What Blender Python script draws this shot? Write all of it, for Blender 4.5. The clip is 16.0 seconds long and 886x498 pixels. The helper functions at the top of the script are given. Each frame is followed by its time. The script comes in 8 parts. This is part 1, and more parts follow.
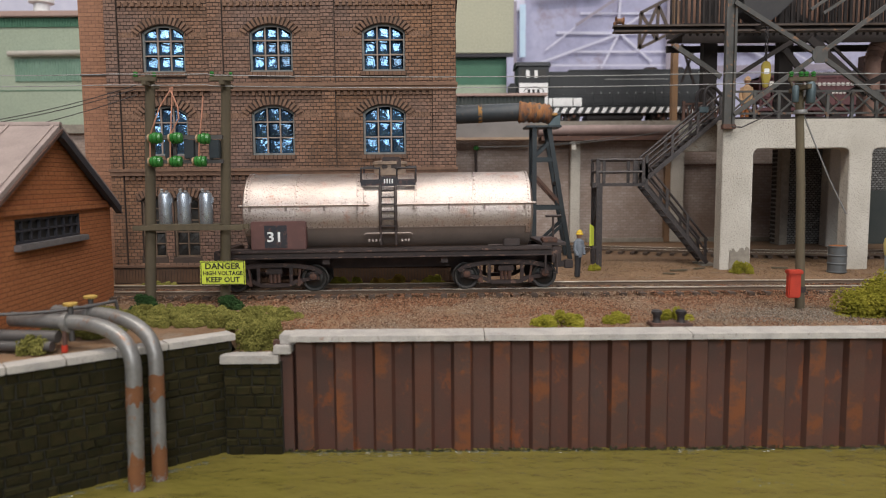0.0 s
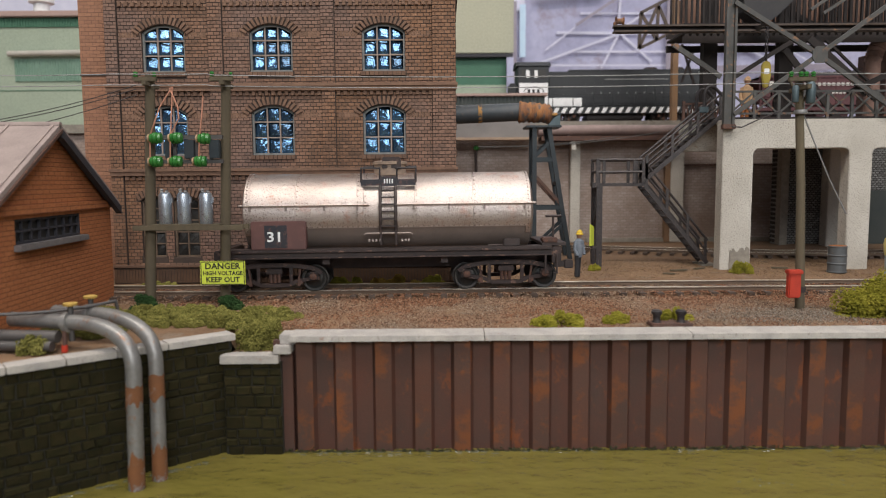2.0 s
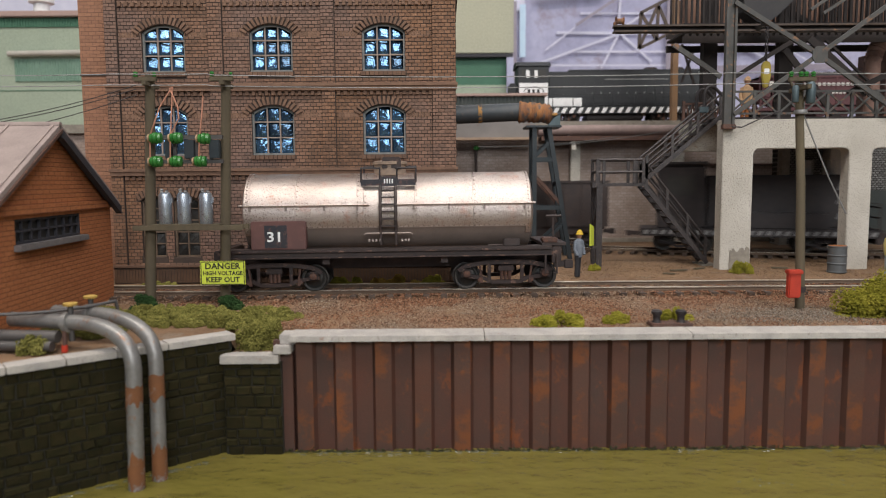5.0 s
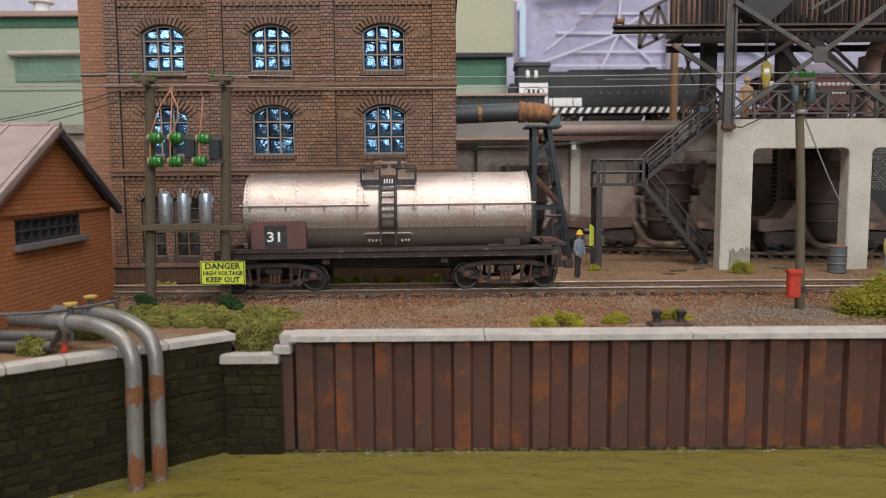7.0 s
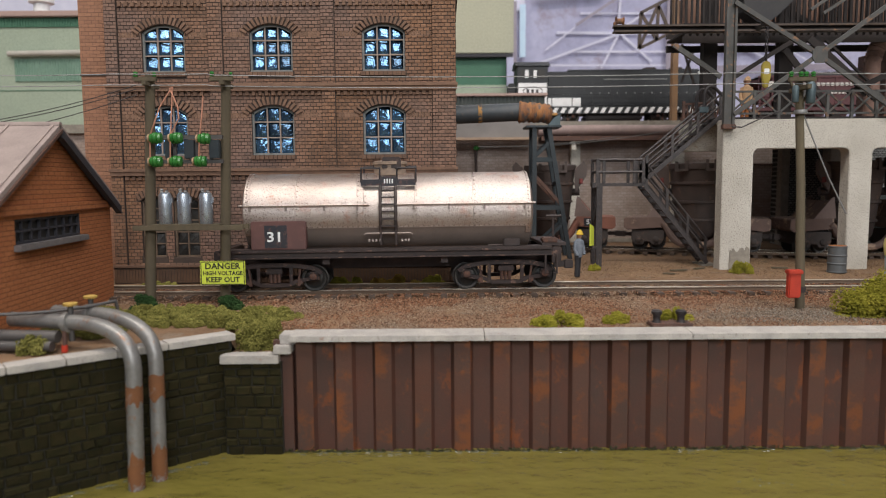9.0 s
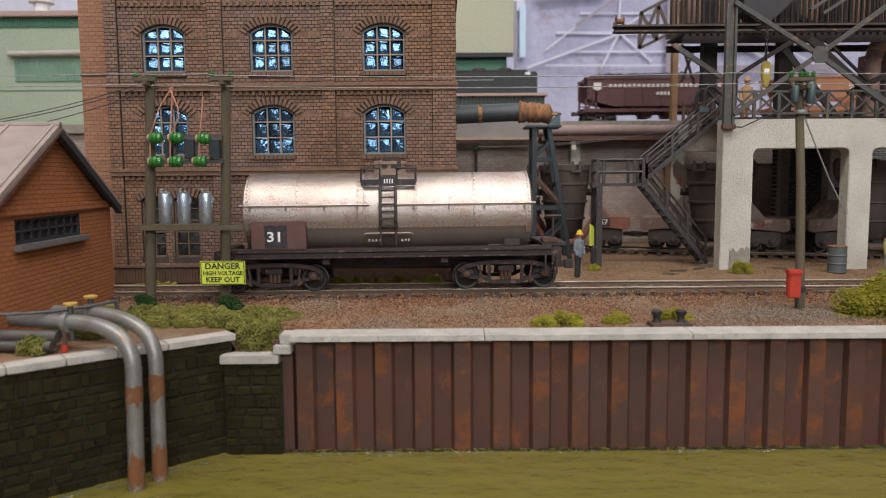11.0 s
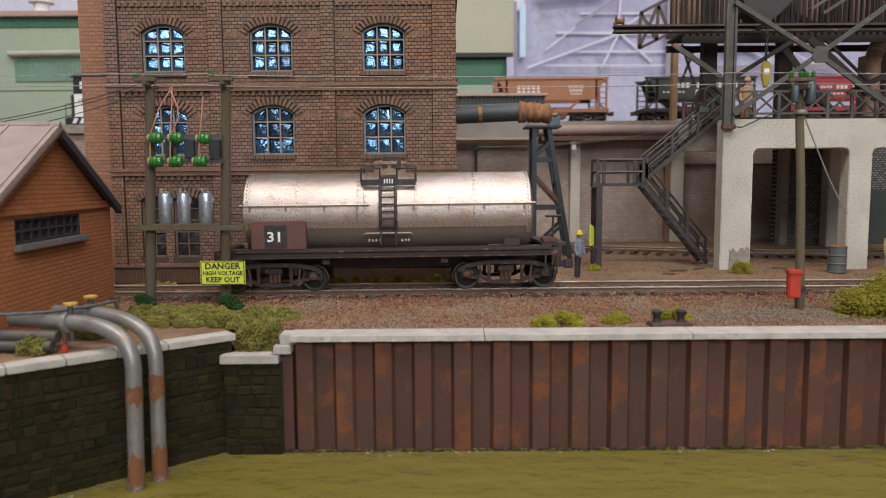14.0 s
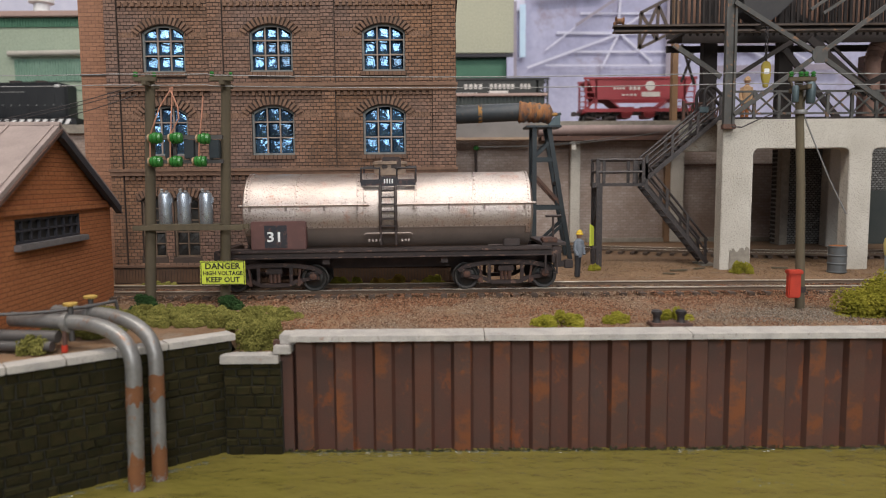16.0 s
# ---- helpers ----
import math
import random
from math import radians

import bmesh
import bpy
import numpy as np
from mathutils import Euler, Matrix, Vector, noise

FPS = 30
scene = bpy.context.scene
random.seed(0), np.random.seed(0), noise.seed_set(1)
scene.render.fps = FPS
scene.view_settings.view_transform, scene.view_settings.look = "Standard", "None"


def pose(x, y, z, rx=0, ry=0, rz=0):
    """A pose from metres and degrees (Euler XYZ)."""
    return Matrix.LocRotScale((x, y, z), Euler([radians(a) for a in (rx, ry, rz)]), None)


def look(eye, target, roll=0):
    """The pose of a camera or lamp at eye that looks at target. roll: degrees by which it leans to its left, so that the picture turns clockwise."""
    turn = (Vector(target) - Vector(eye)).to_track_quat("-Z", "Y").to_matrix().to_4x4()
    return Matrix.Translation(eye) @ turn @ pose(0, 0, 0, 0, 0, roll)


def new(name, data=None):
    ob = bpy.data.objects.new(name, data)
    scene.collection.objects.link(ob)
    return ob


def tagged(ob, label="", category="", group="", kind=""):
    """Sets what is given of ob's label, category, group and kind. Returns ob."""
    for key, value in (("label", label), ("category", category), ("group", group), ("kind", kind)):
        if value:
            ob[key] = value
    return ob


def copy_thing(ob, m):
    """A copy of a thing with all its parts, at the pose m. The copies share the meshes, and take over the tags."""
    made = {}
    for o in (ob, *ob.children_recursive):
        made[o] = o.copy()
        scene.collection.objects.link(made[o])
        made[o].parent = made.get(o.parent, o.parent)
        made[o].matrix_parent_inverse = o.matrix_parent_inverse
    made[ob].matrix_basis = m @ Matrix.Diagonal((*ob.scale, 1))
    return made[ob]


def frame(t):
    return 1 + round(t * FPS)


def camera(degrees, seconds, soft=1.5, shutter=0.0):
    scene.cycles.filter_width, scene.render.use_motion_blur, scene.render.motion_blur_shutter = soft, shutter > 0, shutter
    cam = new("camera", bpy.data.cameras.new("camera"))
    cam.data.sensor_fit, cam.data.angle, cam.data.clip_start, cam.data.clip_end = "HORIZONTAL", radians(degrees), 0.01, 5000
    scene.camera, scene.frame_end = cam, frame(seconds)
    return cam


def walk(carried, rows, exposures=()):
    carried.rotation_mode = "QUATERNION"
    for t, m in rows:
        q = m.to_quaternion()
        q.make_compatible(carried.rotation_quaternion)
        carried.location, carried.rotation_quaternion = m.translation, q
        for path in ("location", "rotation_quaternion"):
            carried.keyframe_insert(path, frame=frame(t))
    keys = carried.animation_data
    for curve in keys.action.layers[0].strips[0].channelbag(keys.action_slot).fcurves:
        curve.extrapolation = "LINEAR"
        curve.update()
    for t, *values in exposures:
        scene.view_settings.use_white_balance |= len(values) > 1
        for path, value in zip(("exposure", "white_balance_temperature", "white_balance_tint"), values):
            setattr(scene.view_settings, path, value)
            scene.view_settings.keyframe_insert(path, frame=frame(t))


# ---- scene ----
# A harbour-side industrial model railway in 1:87. All sizes below are in
# millimetres (MM turns them into metres); y runs away from the camera, z = 0 is
# the yard's ground.
MM = 0.001
cam = camera(63.5, 16.0, soft=1.0, shutter=0.5)
cam.data.dof.use_dof, cam.data.dof.focus_distance, cam.data.dof.aperture_fstop = True, 0.315, 19.0
EYE = (0.0, 0.0, 0.047)
AIM = (0.0, 1.0, 0.047 - math.tan(radians(5.45)))
walk(cam, [(0.0, look(EYE, AIM, -0.4)), (16.0, look(EYE, AIM, -0.4))])

# ---- world and lamps: an exhibition hall, lamps over the layout ----
world = bpy.data.worlds.new("hall")
scene.world = world
world.use_nodes = True
wbg = world.node_tree.nodes["Background"]
wbg.inputs["Color"].default_value = (0.80, 0.86, 1.0, 1)
wbg.inputs["Strength"].default_value = 0.26


def area_lamp(name, at, to, sx, sy, watts, colour):
    data = bpy.data.lights.new(name, "AREA")
    data.shape, data.size, data.size_y, data.energy, data.color = "RECTANGLE", sx, sy, watts, colour
    ob = new(name, data)
    ob.matrix_world = look(at, to)
    return ob


area_lamp("layout_lamp_front", (-0.12, -0.10, 0.92), (-0.02, 0.30, 0.0), 1.4, 0.20, 11.2, (1.0, 0.91, 0.82))
area_lamp("layout_lamp_back", (0.25, 0.55, 1.0), (0.15, 0.50, 0.0), 1.3, 0.16, 4.0, (1.0, 0.95, 0.92))
# Unseen front fill, added to brighten upright faces and reflect in the panes.
area_lamp("front_fill_lamp", (0.35, -1.3, 0.85), (0.0, 0.3, 0.05), 1.0, 0.55, 19.0, (0.955, 0.955, 0.95))
scene.view_settings.exposure = -0.12


# ---- materials ----
def material(name):
    m = bpy.data.materials.new(name)
    m.use_nodes = True
    nt = m.node_tree
    return m, nt, nt.nodes["Principled BSDF"]


def link(nt, a, b):
    nt.links.new(a, b)


def noise_fac(nt, coord, scale, detail=4.0, rough=0.6, stretch=None):
    n = nt.nodes.new("ShaderNodeTexNoise")
    n.inputs["Scale"].default_value = scale
    n.inputs["Detail"].default_value = detail
    n.inputs["Roughness"].default_value = rough
    if stretch:
        mp = nt.nodes.new("ShaderNodeMapping")
        mp.inputs["Scale"].default_value = stretch
        link(nt, coord, mp.inputs["Vector"])
        coord = mp.outputs["Vector"]
    link(nt, coord, n.inputs["Vector"])
    return n.outputs["Fac"]


def ramp(nt, fac, stops):
    r = nt.nodes.new("ShaderNodeValToRGB")
    els = r.color_ramp.elements
    while len(els) < len(stops):
        els.new(0.5)
    for e, (p, c) in zip(els, stops):
        e.position, e.color = p, (*c, 1)
    link(nt, fac, r.inputs["Fac"])
    return r.outputs["Color"]


def mixc(nt, fac, a, b, mode="MIX"):
    m = nt.nodes.new("ShaderNodeMix")
    m.data_type, m.blend_type = "RGBA", mode
    for sock, v in ((m.inputs[0], fac), (m.inputs[6], a), (m.inputs[7], b)):
        if isinstance(v, (int, float)):
            sock.default_value = v
        elif isinstance(v, tuple):
            sock.default_value = (*v, 1)
        else:
            link(nt, v, sock)
    return m.outputs[2]


def bump(nt, bsdf, height, strength, dist):
    b = nt.nodes.new("ShaderNodeBump")
    b.inputs["Strength"].default_value = strength
    b.inputs["Distance"].default_value = dist
    link(nt, height, b.inputs["Height"])
    link(nt, b.outputs["Normal"], bsdf.inputs["Normal"])


def shifted(nt, co):
    """Coordinates moved by each object's own random step, so that alike pieces wear differently."""
    rnd = nt.nodes.new("ShaderNodeObjectInfo").outputs["Random"]
    add = nt.nodes.new("ShaderNodeVectorMath")
    add.operation = "MULTIPLY_ADD"
    link(nt, rnd, add.inputs[0])
    add.inputs[1].default_value = (3.1, 1.7, 2.3)
    link(nt, co, add.inputs[2])
    return add.outputs[0]


def plain(name, c1, c2=None, rough=0.7, metal=0.0, scale=700.0, fine=5000.0, bumpy=0.25, wear=None, wear_at=0.62, stretch=None, vary=0.0, speck=None, shift=False):
    """Mottled paint or surface: two tones at a coarse and a fine scale, with wear patches of a third."""
    m, nt, bs = material(name)
    co = nt.nodes.new("ShaderNodeTexCoord").outputs["Object"]
    if shift:
        co = shifted(nt, co)
    c2 = c2 or tuple(v * 0.7 for v in c1)
    coarse = noise_fac(nt, co, scale, 5.0, 0.62, stretch)
    col = ramp(nt, coarse, [(0.32, c1), (0.7, c2)])
    fine_n = noise_fac(nt, co, fine, 3.0, 0.7)
    col = mixc(nt, 0.35, col, ramp(nt, fine_n, [(0.3, (0.35, 0.35, 0.35)), (0.75, (0.75, 0.75, 0.75))]), "OVERLAY")
    if wear:
        mask = noise_fac(nt, co, scale * 1.9, 8.0, 0.7, stretch)
        mr = nt.nodes.new("ShaderNodeMapRange")
        mr.inputs["From Min"].default_value, mr.inputs["From Max"].default_value = wear_at - 0.04, wear_at + 0.06
        link(nt, mask, mr.inputs["Value"])
        col = mixc(nt, mr.outputs["Result"], col, wear)
    if speck:
        sc, ss, sa = speck
        sm = noise_fac(nt, co, ss, 3.0, 0.75)
        mr = nt.nodes.new("ShaderNodeMapRange")
        mr.inputs["From Min"].default_value, mr.inputs["From Max"].default_value = sa - 0.02, sa + 0.05
        mr.inputs["To Max"].default_value = 0.85
        link(nt, sm, mr.inputs["Value"])
        col = mixc(nt, mr.outputs["Result"], col, sc)
    if vary:
        rnd = nt.nodes.new("ShaderNodeObjectInfo").outputs["Random"]
        col = mixc(nt, vary, col, ramp(nt, rnd, [(0.0, (0.2, 0.2, 0.2)), (1.0, (0.8, 0.8, 0.8))]), "OVERLAY")
    link(nt, col, bs.inputs["Base Color"])
    bs.inputs["Metallic"].default_value = metal
    rr = ramp(nt, fine_n, [(0.2, (max(rough - 0.12, 0.02),) * 3), (0.8, (min(rough + 0.12, 1.0),) * 3)])
    link(nt, rr, bs.inputs["Roughness"])
    if bumpy:
        bump(nt, bs, fine_n, bumpy, 0.0003)
    return m


def bricks(name, axis, c1, c2, mortar, bw=2.75, rh=1.42, gap=0.14, rough=0.85, dirt=(0.05, 0.045, 0.04), dirt_at=0.6, relief=0.7):
    """Brickwork on a wall that runs along axis 'x' or 'y'."""
    m, nt, bs = material(name)
    co = nt.nodes.new("ShaderNodeTexCoord").outputs["Object"]
    sep = nt.nodes.new("ShaderNodeSeparateXYZ")
    link(nt, co, sep.inputs[0])
    comb = nt.nodes.new("ShaderNodeCombineXYZ")
    link(nt, sep.outputs["X" if axis == "x" else "Y"], comb.inputs[0])
    link(nt, sep.outputs["Z"], comb.inputs[1])
    br = nt.nodes.new("ShaderNodeTexBrick")
    link(nt, comb.outputs[0], br.inputs["Vector"])
    br.inputs["Scale"].default_value = 1000.0
    br.inputs["Brick Width"].default_value = bw
    br.inputs["Row Height"].default_value = rh
    br.inputs["Mortar Size"].default_value = gap
    br.inputs["Mortar Smooth"].default_value = 0.3
    br.inputs["Color1"].default_value = (*c1, 1)
    br.inputs["Color2"].default_value = (*c2, 1)
    br.inputs["Mortar"].default_value = (*mortar, 1)
    fine_n = noise_fac(nt, co, 2600.0, 4.0, 0.7)
    col = mixc(nt, 0.5, br.outputs["Color"], ramp(nt, fine_n, [(0.3, (0.3, 0.3, 0.3)), (0.75, (0.7, 0.7, 0.7))]), "OVERLAY")
    stain = noise_fac(nt, co, 22.0, 5.0, 0.6)
    mr = nt.nodes.new("ShaderNodeMapRange")
    mr.inputs["From Min"].default_value, mr.inputs["From Max"].default_value = dirt_at - 0.12, dirt_at + 0.2
    mr.inputs["To Max"].default_value = 0.75
    link(nt, stain, mr.inputs["Value"])
    col = mixc(nt, mr.outputs["Result"], col, dirt)
    link(nt, col, bs.inputs["Base Color"])
    bs.inputs["Roughness"].default_value = rough
    inv = nt.nodes.new("ShaderNodeMath")
    inv.operation = "MULTIPLY_ADD"
    link(nt, br.outputs["Fac"], inv.inputs[0])
    inv.inputs[1].default_value = -1.0
    link(nt, fine_n, inv.inputs[2])
    bump(nt, bs, inv.outputs[0], relief, 0.0004)
    return m


M_MORTAR = plain("sooty_mortar", (0.075, 0.052, 0.042), (0.05, 0.037, 0.031), 0.95, scale=120, fine=1800, bumpy=0.6)
M_BRICK = bricks("brown_brick", "y", (0.205, 0.115, 0.080), (0.30, 0.170, 0.115), (0.050, 0.035, 0.028), gap=0.2, dirt=(0.06, 0.045, 0.035), dirt_at=0.58, relief=1.0)


def fired_brick(name, single):
    """Brown brick, each in its own tone; soot and an orange cast in broad patches."""
    m, nt, bs = material(name)
    co = nt.nodes.new("ShaderNodeTexCoord").outputs["Object"]
    rnd = nt.nodes.new("ShaderNodeObjectInfo").outputs["Random"] if single else nt.nodes.new("ShaderNodeNewGeometry").outputs["Random Per Island"]
    pos = nt.nodes.new("ShaderNodeNewGeometry").outputs["Position"]
    mauve = ramp(nt, rnd, [(0.0, (0.148, 0.098, 0.080)), (0.5, (0.190, 0.119, 0.094)), (1.0, (0.228, 0.144, 0.115))])
    orange = ramp(nt, rnd, [(0.0, (0.172, 0.094, 0.057)), (0.5, (0.222, 0.116, 0.066)), (1.0, (0.262, 0.140, 0.082))])
    drift = nt.nodes.new("ShaderNodeMapRange")
    drift.inputs["From Min"].default_value, drift.inputs["From Max"].default_value = 0.36, 0.56
    link(nt, noise_fac(nt, pos, 13.0, 3.0, 0.5), drift.inputs["Value"])
    col = mixc(nt, drift.outputs["Result"], mauve, orange)
    soot = nt.nodes.new("ShaderNodeMapRange")
    soot.inputs["From Min"].default_value, soot.inputs["From Max"].default_value, soot.inputs["To Max"].default_value = 0.56, 0.74, 0.7
    link(nt, noise_fac(nt, pos, 26.0, 6.0, 0.65), soot.inputs["Value"])
    col = mixc(nt, soot.outputs["Result"], col, (0.045, 0.036, 0.031))
    grain = noise_fac(nt, pos, 2600.0, 4.0, 0.7)
    col = mixc(nt, 0.5, col, ramp(nt, grain, [(0.3, (0.32, 0.32, 0.32)), (0.75, (0.68, 0.68, 0.68))]), "OVERLAY")
    link(nt, col, bs.inputs["Base Color"])
    bs.inputs["Roughness"].default_value = 0.85
    bump(nt, bs, grain, 0.5, 0.0003)
    return m


M_PLINTH = plain("dark_plinth_brick", (0.105, 0.058, 0.034), (0.065, 0.038, 0.025), 0.9, scale=180, fine=1800, bumpy=0.6)
M_FIRED = fired_brick("fired_brick", False)
M_FIRED_ONE = fired_brick("fired_brick_piece", True)
M_BRICK_TRIM = plain("brick_trim", (0.19, 0.110, 0.072), (0.13, 0.077, 0.054), 0.85, scale=260, fine=1800, bumpy=0.6, vary=0.3)
M_BRICK_WING = bricks("orange_brick", "x", (0.29, 0.145, 0.088), (0.36, 0.18, 0.108), (0.20, 0.10, 0.065), bw=3.4, rh=1.75, dirt_at=0.66)
M_BRICK_HUT = bricks("hut_brick", "y", (0.40, 0.135, 0.045), (0.45, 0.16, 0.055), (0.22, 0.075, 0.03), bw=4.2, rh=1.5, gap=0.16, dirt_at=0.78, dirt=(0.12, 0.06, 0.03))
M_BRICK_HUT_X = bricks("hut_brick_front", "x", (0.40, 0.135, 0.045), (0.45, 0.16, 0.055), (0.22, 0.075, 0.03), bw=4.2, rh=1.5, gap=0.16, dirt_at=0.78, dirt=(0.12, 0.06, 0.03))
M_BRICK_WALL = bricks("grey_brick", "x", (0.38, 0.31, 0.275), (0.50, 0.43, 0.40), (0.33, 0.28, 0.25), bw=4.4, rh=2.1, gap=0.3, dirt=(0.19, 0.125, 0.09), dirt_at=0.46, relief=0.5)
M_BRICK_DARK = bricks("black_white_brick", "x", (0.15, 0.15, 0.145), (0.33, 0.33, 0.32), (0.03, 0.028, 0.026), bw=2.7, rh=1.6, gap=0.34, dirt_at=0.56)
M_CONCRETE = plain("concrete", (0.57, 0.545, 0.49), (0.46, 0.435, 0.385), 0.9, scale=60, fine=1800, bumpy=0.9, wear=(0.44, 0.33, 0.23), wear_at=0.67, speck=((0.22, 0.195, 0.165), 1500, 0.555))
M_CONCRETE_D = plain("damp_concrete", (0.20, 0.18, 0.15), (0.30, 0.27, 0.23), 0.9, scale=300, fine=2600, bumpy=0.6)
M_CAP = plain("coping_stone", (0.44, 0.41, 0.375), (0.31, 0.295, 0.28), 0.85, scale=160, fine=1900, bumpy=0.5, wear=(0.30, 0.17, 0.13), wear_at=0.66, speck=((0.22, 0.19, 0.17), 900, 0.64))
M_STONE = plain("dark_stone", (0.0165, 0.0160, 0.0062), (0.028, 0.0215, 0.0088), 0.85, scale=330, fine=1500, bumpy=1.0, vary=0.4, shift=True)
M_STONE.node_tree.nodes["Principled BSDF"].inputs["Specular IOR Level"].default_value = 0.12
M_STONE_JOINT = plain("stone_joint", (0.010, 0.010, 0.006), (0.018, 0.016, 0.010), 0.9)
M_PILE = plain("rusty_sheet_pile", (0.088, 0.032, 0.021), (0.062, 0.033, 0.026), 0.6, scale=75, fine=1500, bumpy=0.25, wear=(0.17, 0.048, 0.014), wear_at=0.60, stretch=(1.0, 1.0, 0.7), vary=0.12, shift=True)
M_PILE_FACE = plain("orange_rusty_pile_face", (0.095, 0.034, 0.020), (0.068, 0.036, 0.027), 0.62, scale=55, fine=1400, bumpy=0.3, wear=(0.155, 0.048, 0.014), wear_at=0.55, stretch=(0.7, 0.7, 0.85), vary=0.15, shift=True)
M_EARTH = plain("brown_earth", (0.15, 0.085, 0.045), (0.24, 0.145, 0.08), 0.95, scale=42, fine=1500, bumpy=0.9, wear=(0.20, 0.155, 0.115), wear_at=0.60, speck=((0.06, 0.045, 0.03), 1200, 0.60))
M_RAIL = plain("rail_steel", (0.15, 0.10, 0.068), (0.10, 0.070, 0.050), 0.7, 0.2, scale=300)
M_RAILHEAD = plain("worn_rail_head", (0.72, 0.66, 0.57), (0.55, 0.48, 0.39), 0.38, 0.7, scale=200, stretch=(0.2, 1, 1))
M_TIE = plain("dark_sleeper", (0.065, 0.044, 0.034), (0.105, 0.075, 0.058), 0.9, scale=600, vary=0.4, shift=True)
M_BLACK = plain("black_steel", (0.020, 0.018, 0.020), (0.038, 0.030, 0.030), 0.5, 0.2, scale=300, wear=(0.10, 0.045, 0.03), wear_at=0.70)
M_DARK = plain("dark_brown_steel", (0.035, 0.028, 0.028), (0.060, 0.042, 0.038), 0.6, 0.2, scale=260, wear=(0.14, 0.065, 0.04), wear_at=0.66)
M_RUSTY = plain("rusty_steel", (0.12, 0.060, 0.042), (0.07, 0.042, 0.036), 0.75, 0.1, scale=260, wear=(0.26, 0.10, 0.045), wear_at=0.62)
M_POLE = plain("pole_wood", (0.115, 0.092, 0.055), (0.075, 0.060, 0.040), 0.85, scale=200, fine=2600, stretch=(1, 1, 0.12), bumpy=0.5)
M_POST = plain("ochre_post", (0.26, 0.15, 0.075), (0.14, 0.09, 0.06), 0.8, scale=120, stretch=(1, 1, 0.3))
M_SLATE = plain("roof_sheet", (0.33, 0.265, 0.24), (0.22, 0.175, 0.165), 0.8, scale=60, fine=1600)
M_VERGE = plain("dark_bargeboard", (0.024, 0.024, 0.032), (0.04, 0.038, 0.045), 0.7)
M_CREAM = plain("cream_cladding", (0.40, 0.40, 0.30), (0.36, 0.365, 0.28), 0.7, scale=14, fine=600, bumpy=0.05)
M_SAGE = plain("sage_cladding", (0.33, 0.39, 0.30), (0.28, 0.34, 0.265), 0.7, scale=14, fine=600, bumpy=0.05)
M_GREEN = plain("green_cladding", (0.060, 0.16, 0.105), (0.045, 0.125, 0.08), 0.7, scale=20, fine=600, bumpy=0.05)
M_FADED = plain("faded_green_cladding", (0.19, 0.30, 0.235), (0.13, 0.23, 0.175), 0.7, scale=30, fine=600, bumpy=0.05)
M_EAVE = plain("pink_gutter", (0.40, 0.28, 0.25), (0.34, 0.24, 0.21), 0.6)
M_WHITE = plain("white_paint", (0.78, 0.79, 0.80), (0.66, 0.67, 0.68), 0.5, scale=200)
M_FRAME = plain("grey_window_paint", (0.20, 0.205, 0.20), (0.13, 0.135, 0.13), 0.6, scale=400)
M_BAR = plain("dusty_brown_glazing_bar", (0.30, 0.235, 0.195), (0.20, 0.16, 0.14), 0.7, scale=400)
M_BROWNBAR = plain("brown_window_paint", (0.145, 0.10, 0.068), (0.09, 0.065, 0.048), 0.75, scale=300)
M_GLASS, nt_, bs_ = material("wavy_glazing")
rnd_ = nt_.nodes.new("ShaderNodeObjectInfo").outputs["Random"]
link(nt_, ramp(nt_, rnd_, [(0.0, (0.05, 0.085, 0.13)), (0.3, (0.075, 0.15, 0.245)), (1.0, (0.12, 0.23, 0.36))]), bs_.inputs["Base Color"])
bs_.inputs["Metallic"].default_value = 0.92
bs_.inputs["Roughness"].default_value = 0.12
bs_.inputs["Coat Weight"].default_value = 0.1
bs_.inputs["Coat Roughness"].default_value = 0.05
bump(nt_, bs_, noise_fac(nt_, nt_.nodes.new("ShaderNodeTexCoord").outputs["Object"], 420.0, 3.0), 0.5, 0.0009)
M_WATER, nt_, bs_ = material("murky_water")
co_ = nt_.nodes.new("ShaderNodeTexCoord").outputs["Object"]
link(nt_, ramp(nt_, noise_fac(nt_, co_, 16.0, 4.0, 0.6, (0.5, 1, 1)), [(0.3, (0.118, 0.102, 0.020)), (0.7, (0.168, 0.140, 0.036))]), bs_.inputs["Base Color"])
bs_.inputs["Roughness"].default_value = 0.08
bs_.inputs["IOR"].default_value = 1.4
bump(nt_, bs_, noise_fac(nt_, co_, 110.0, 4.0, 0.55, (0.6, 1, 1)), 0.45, 0.004)


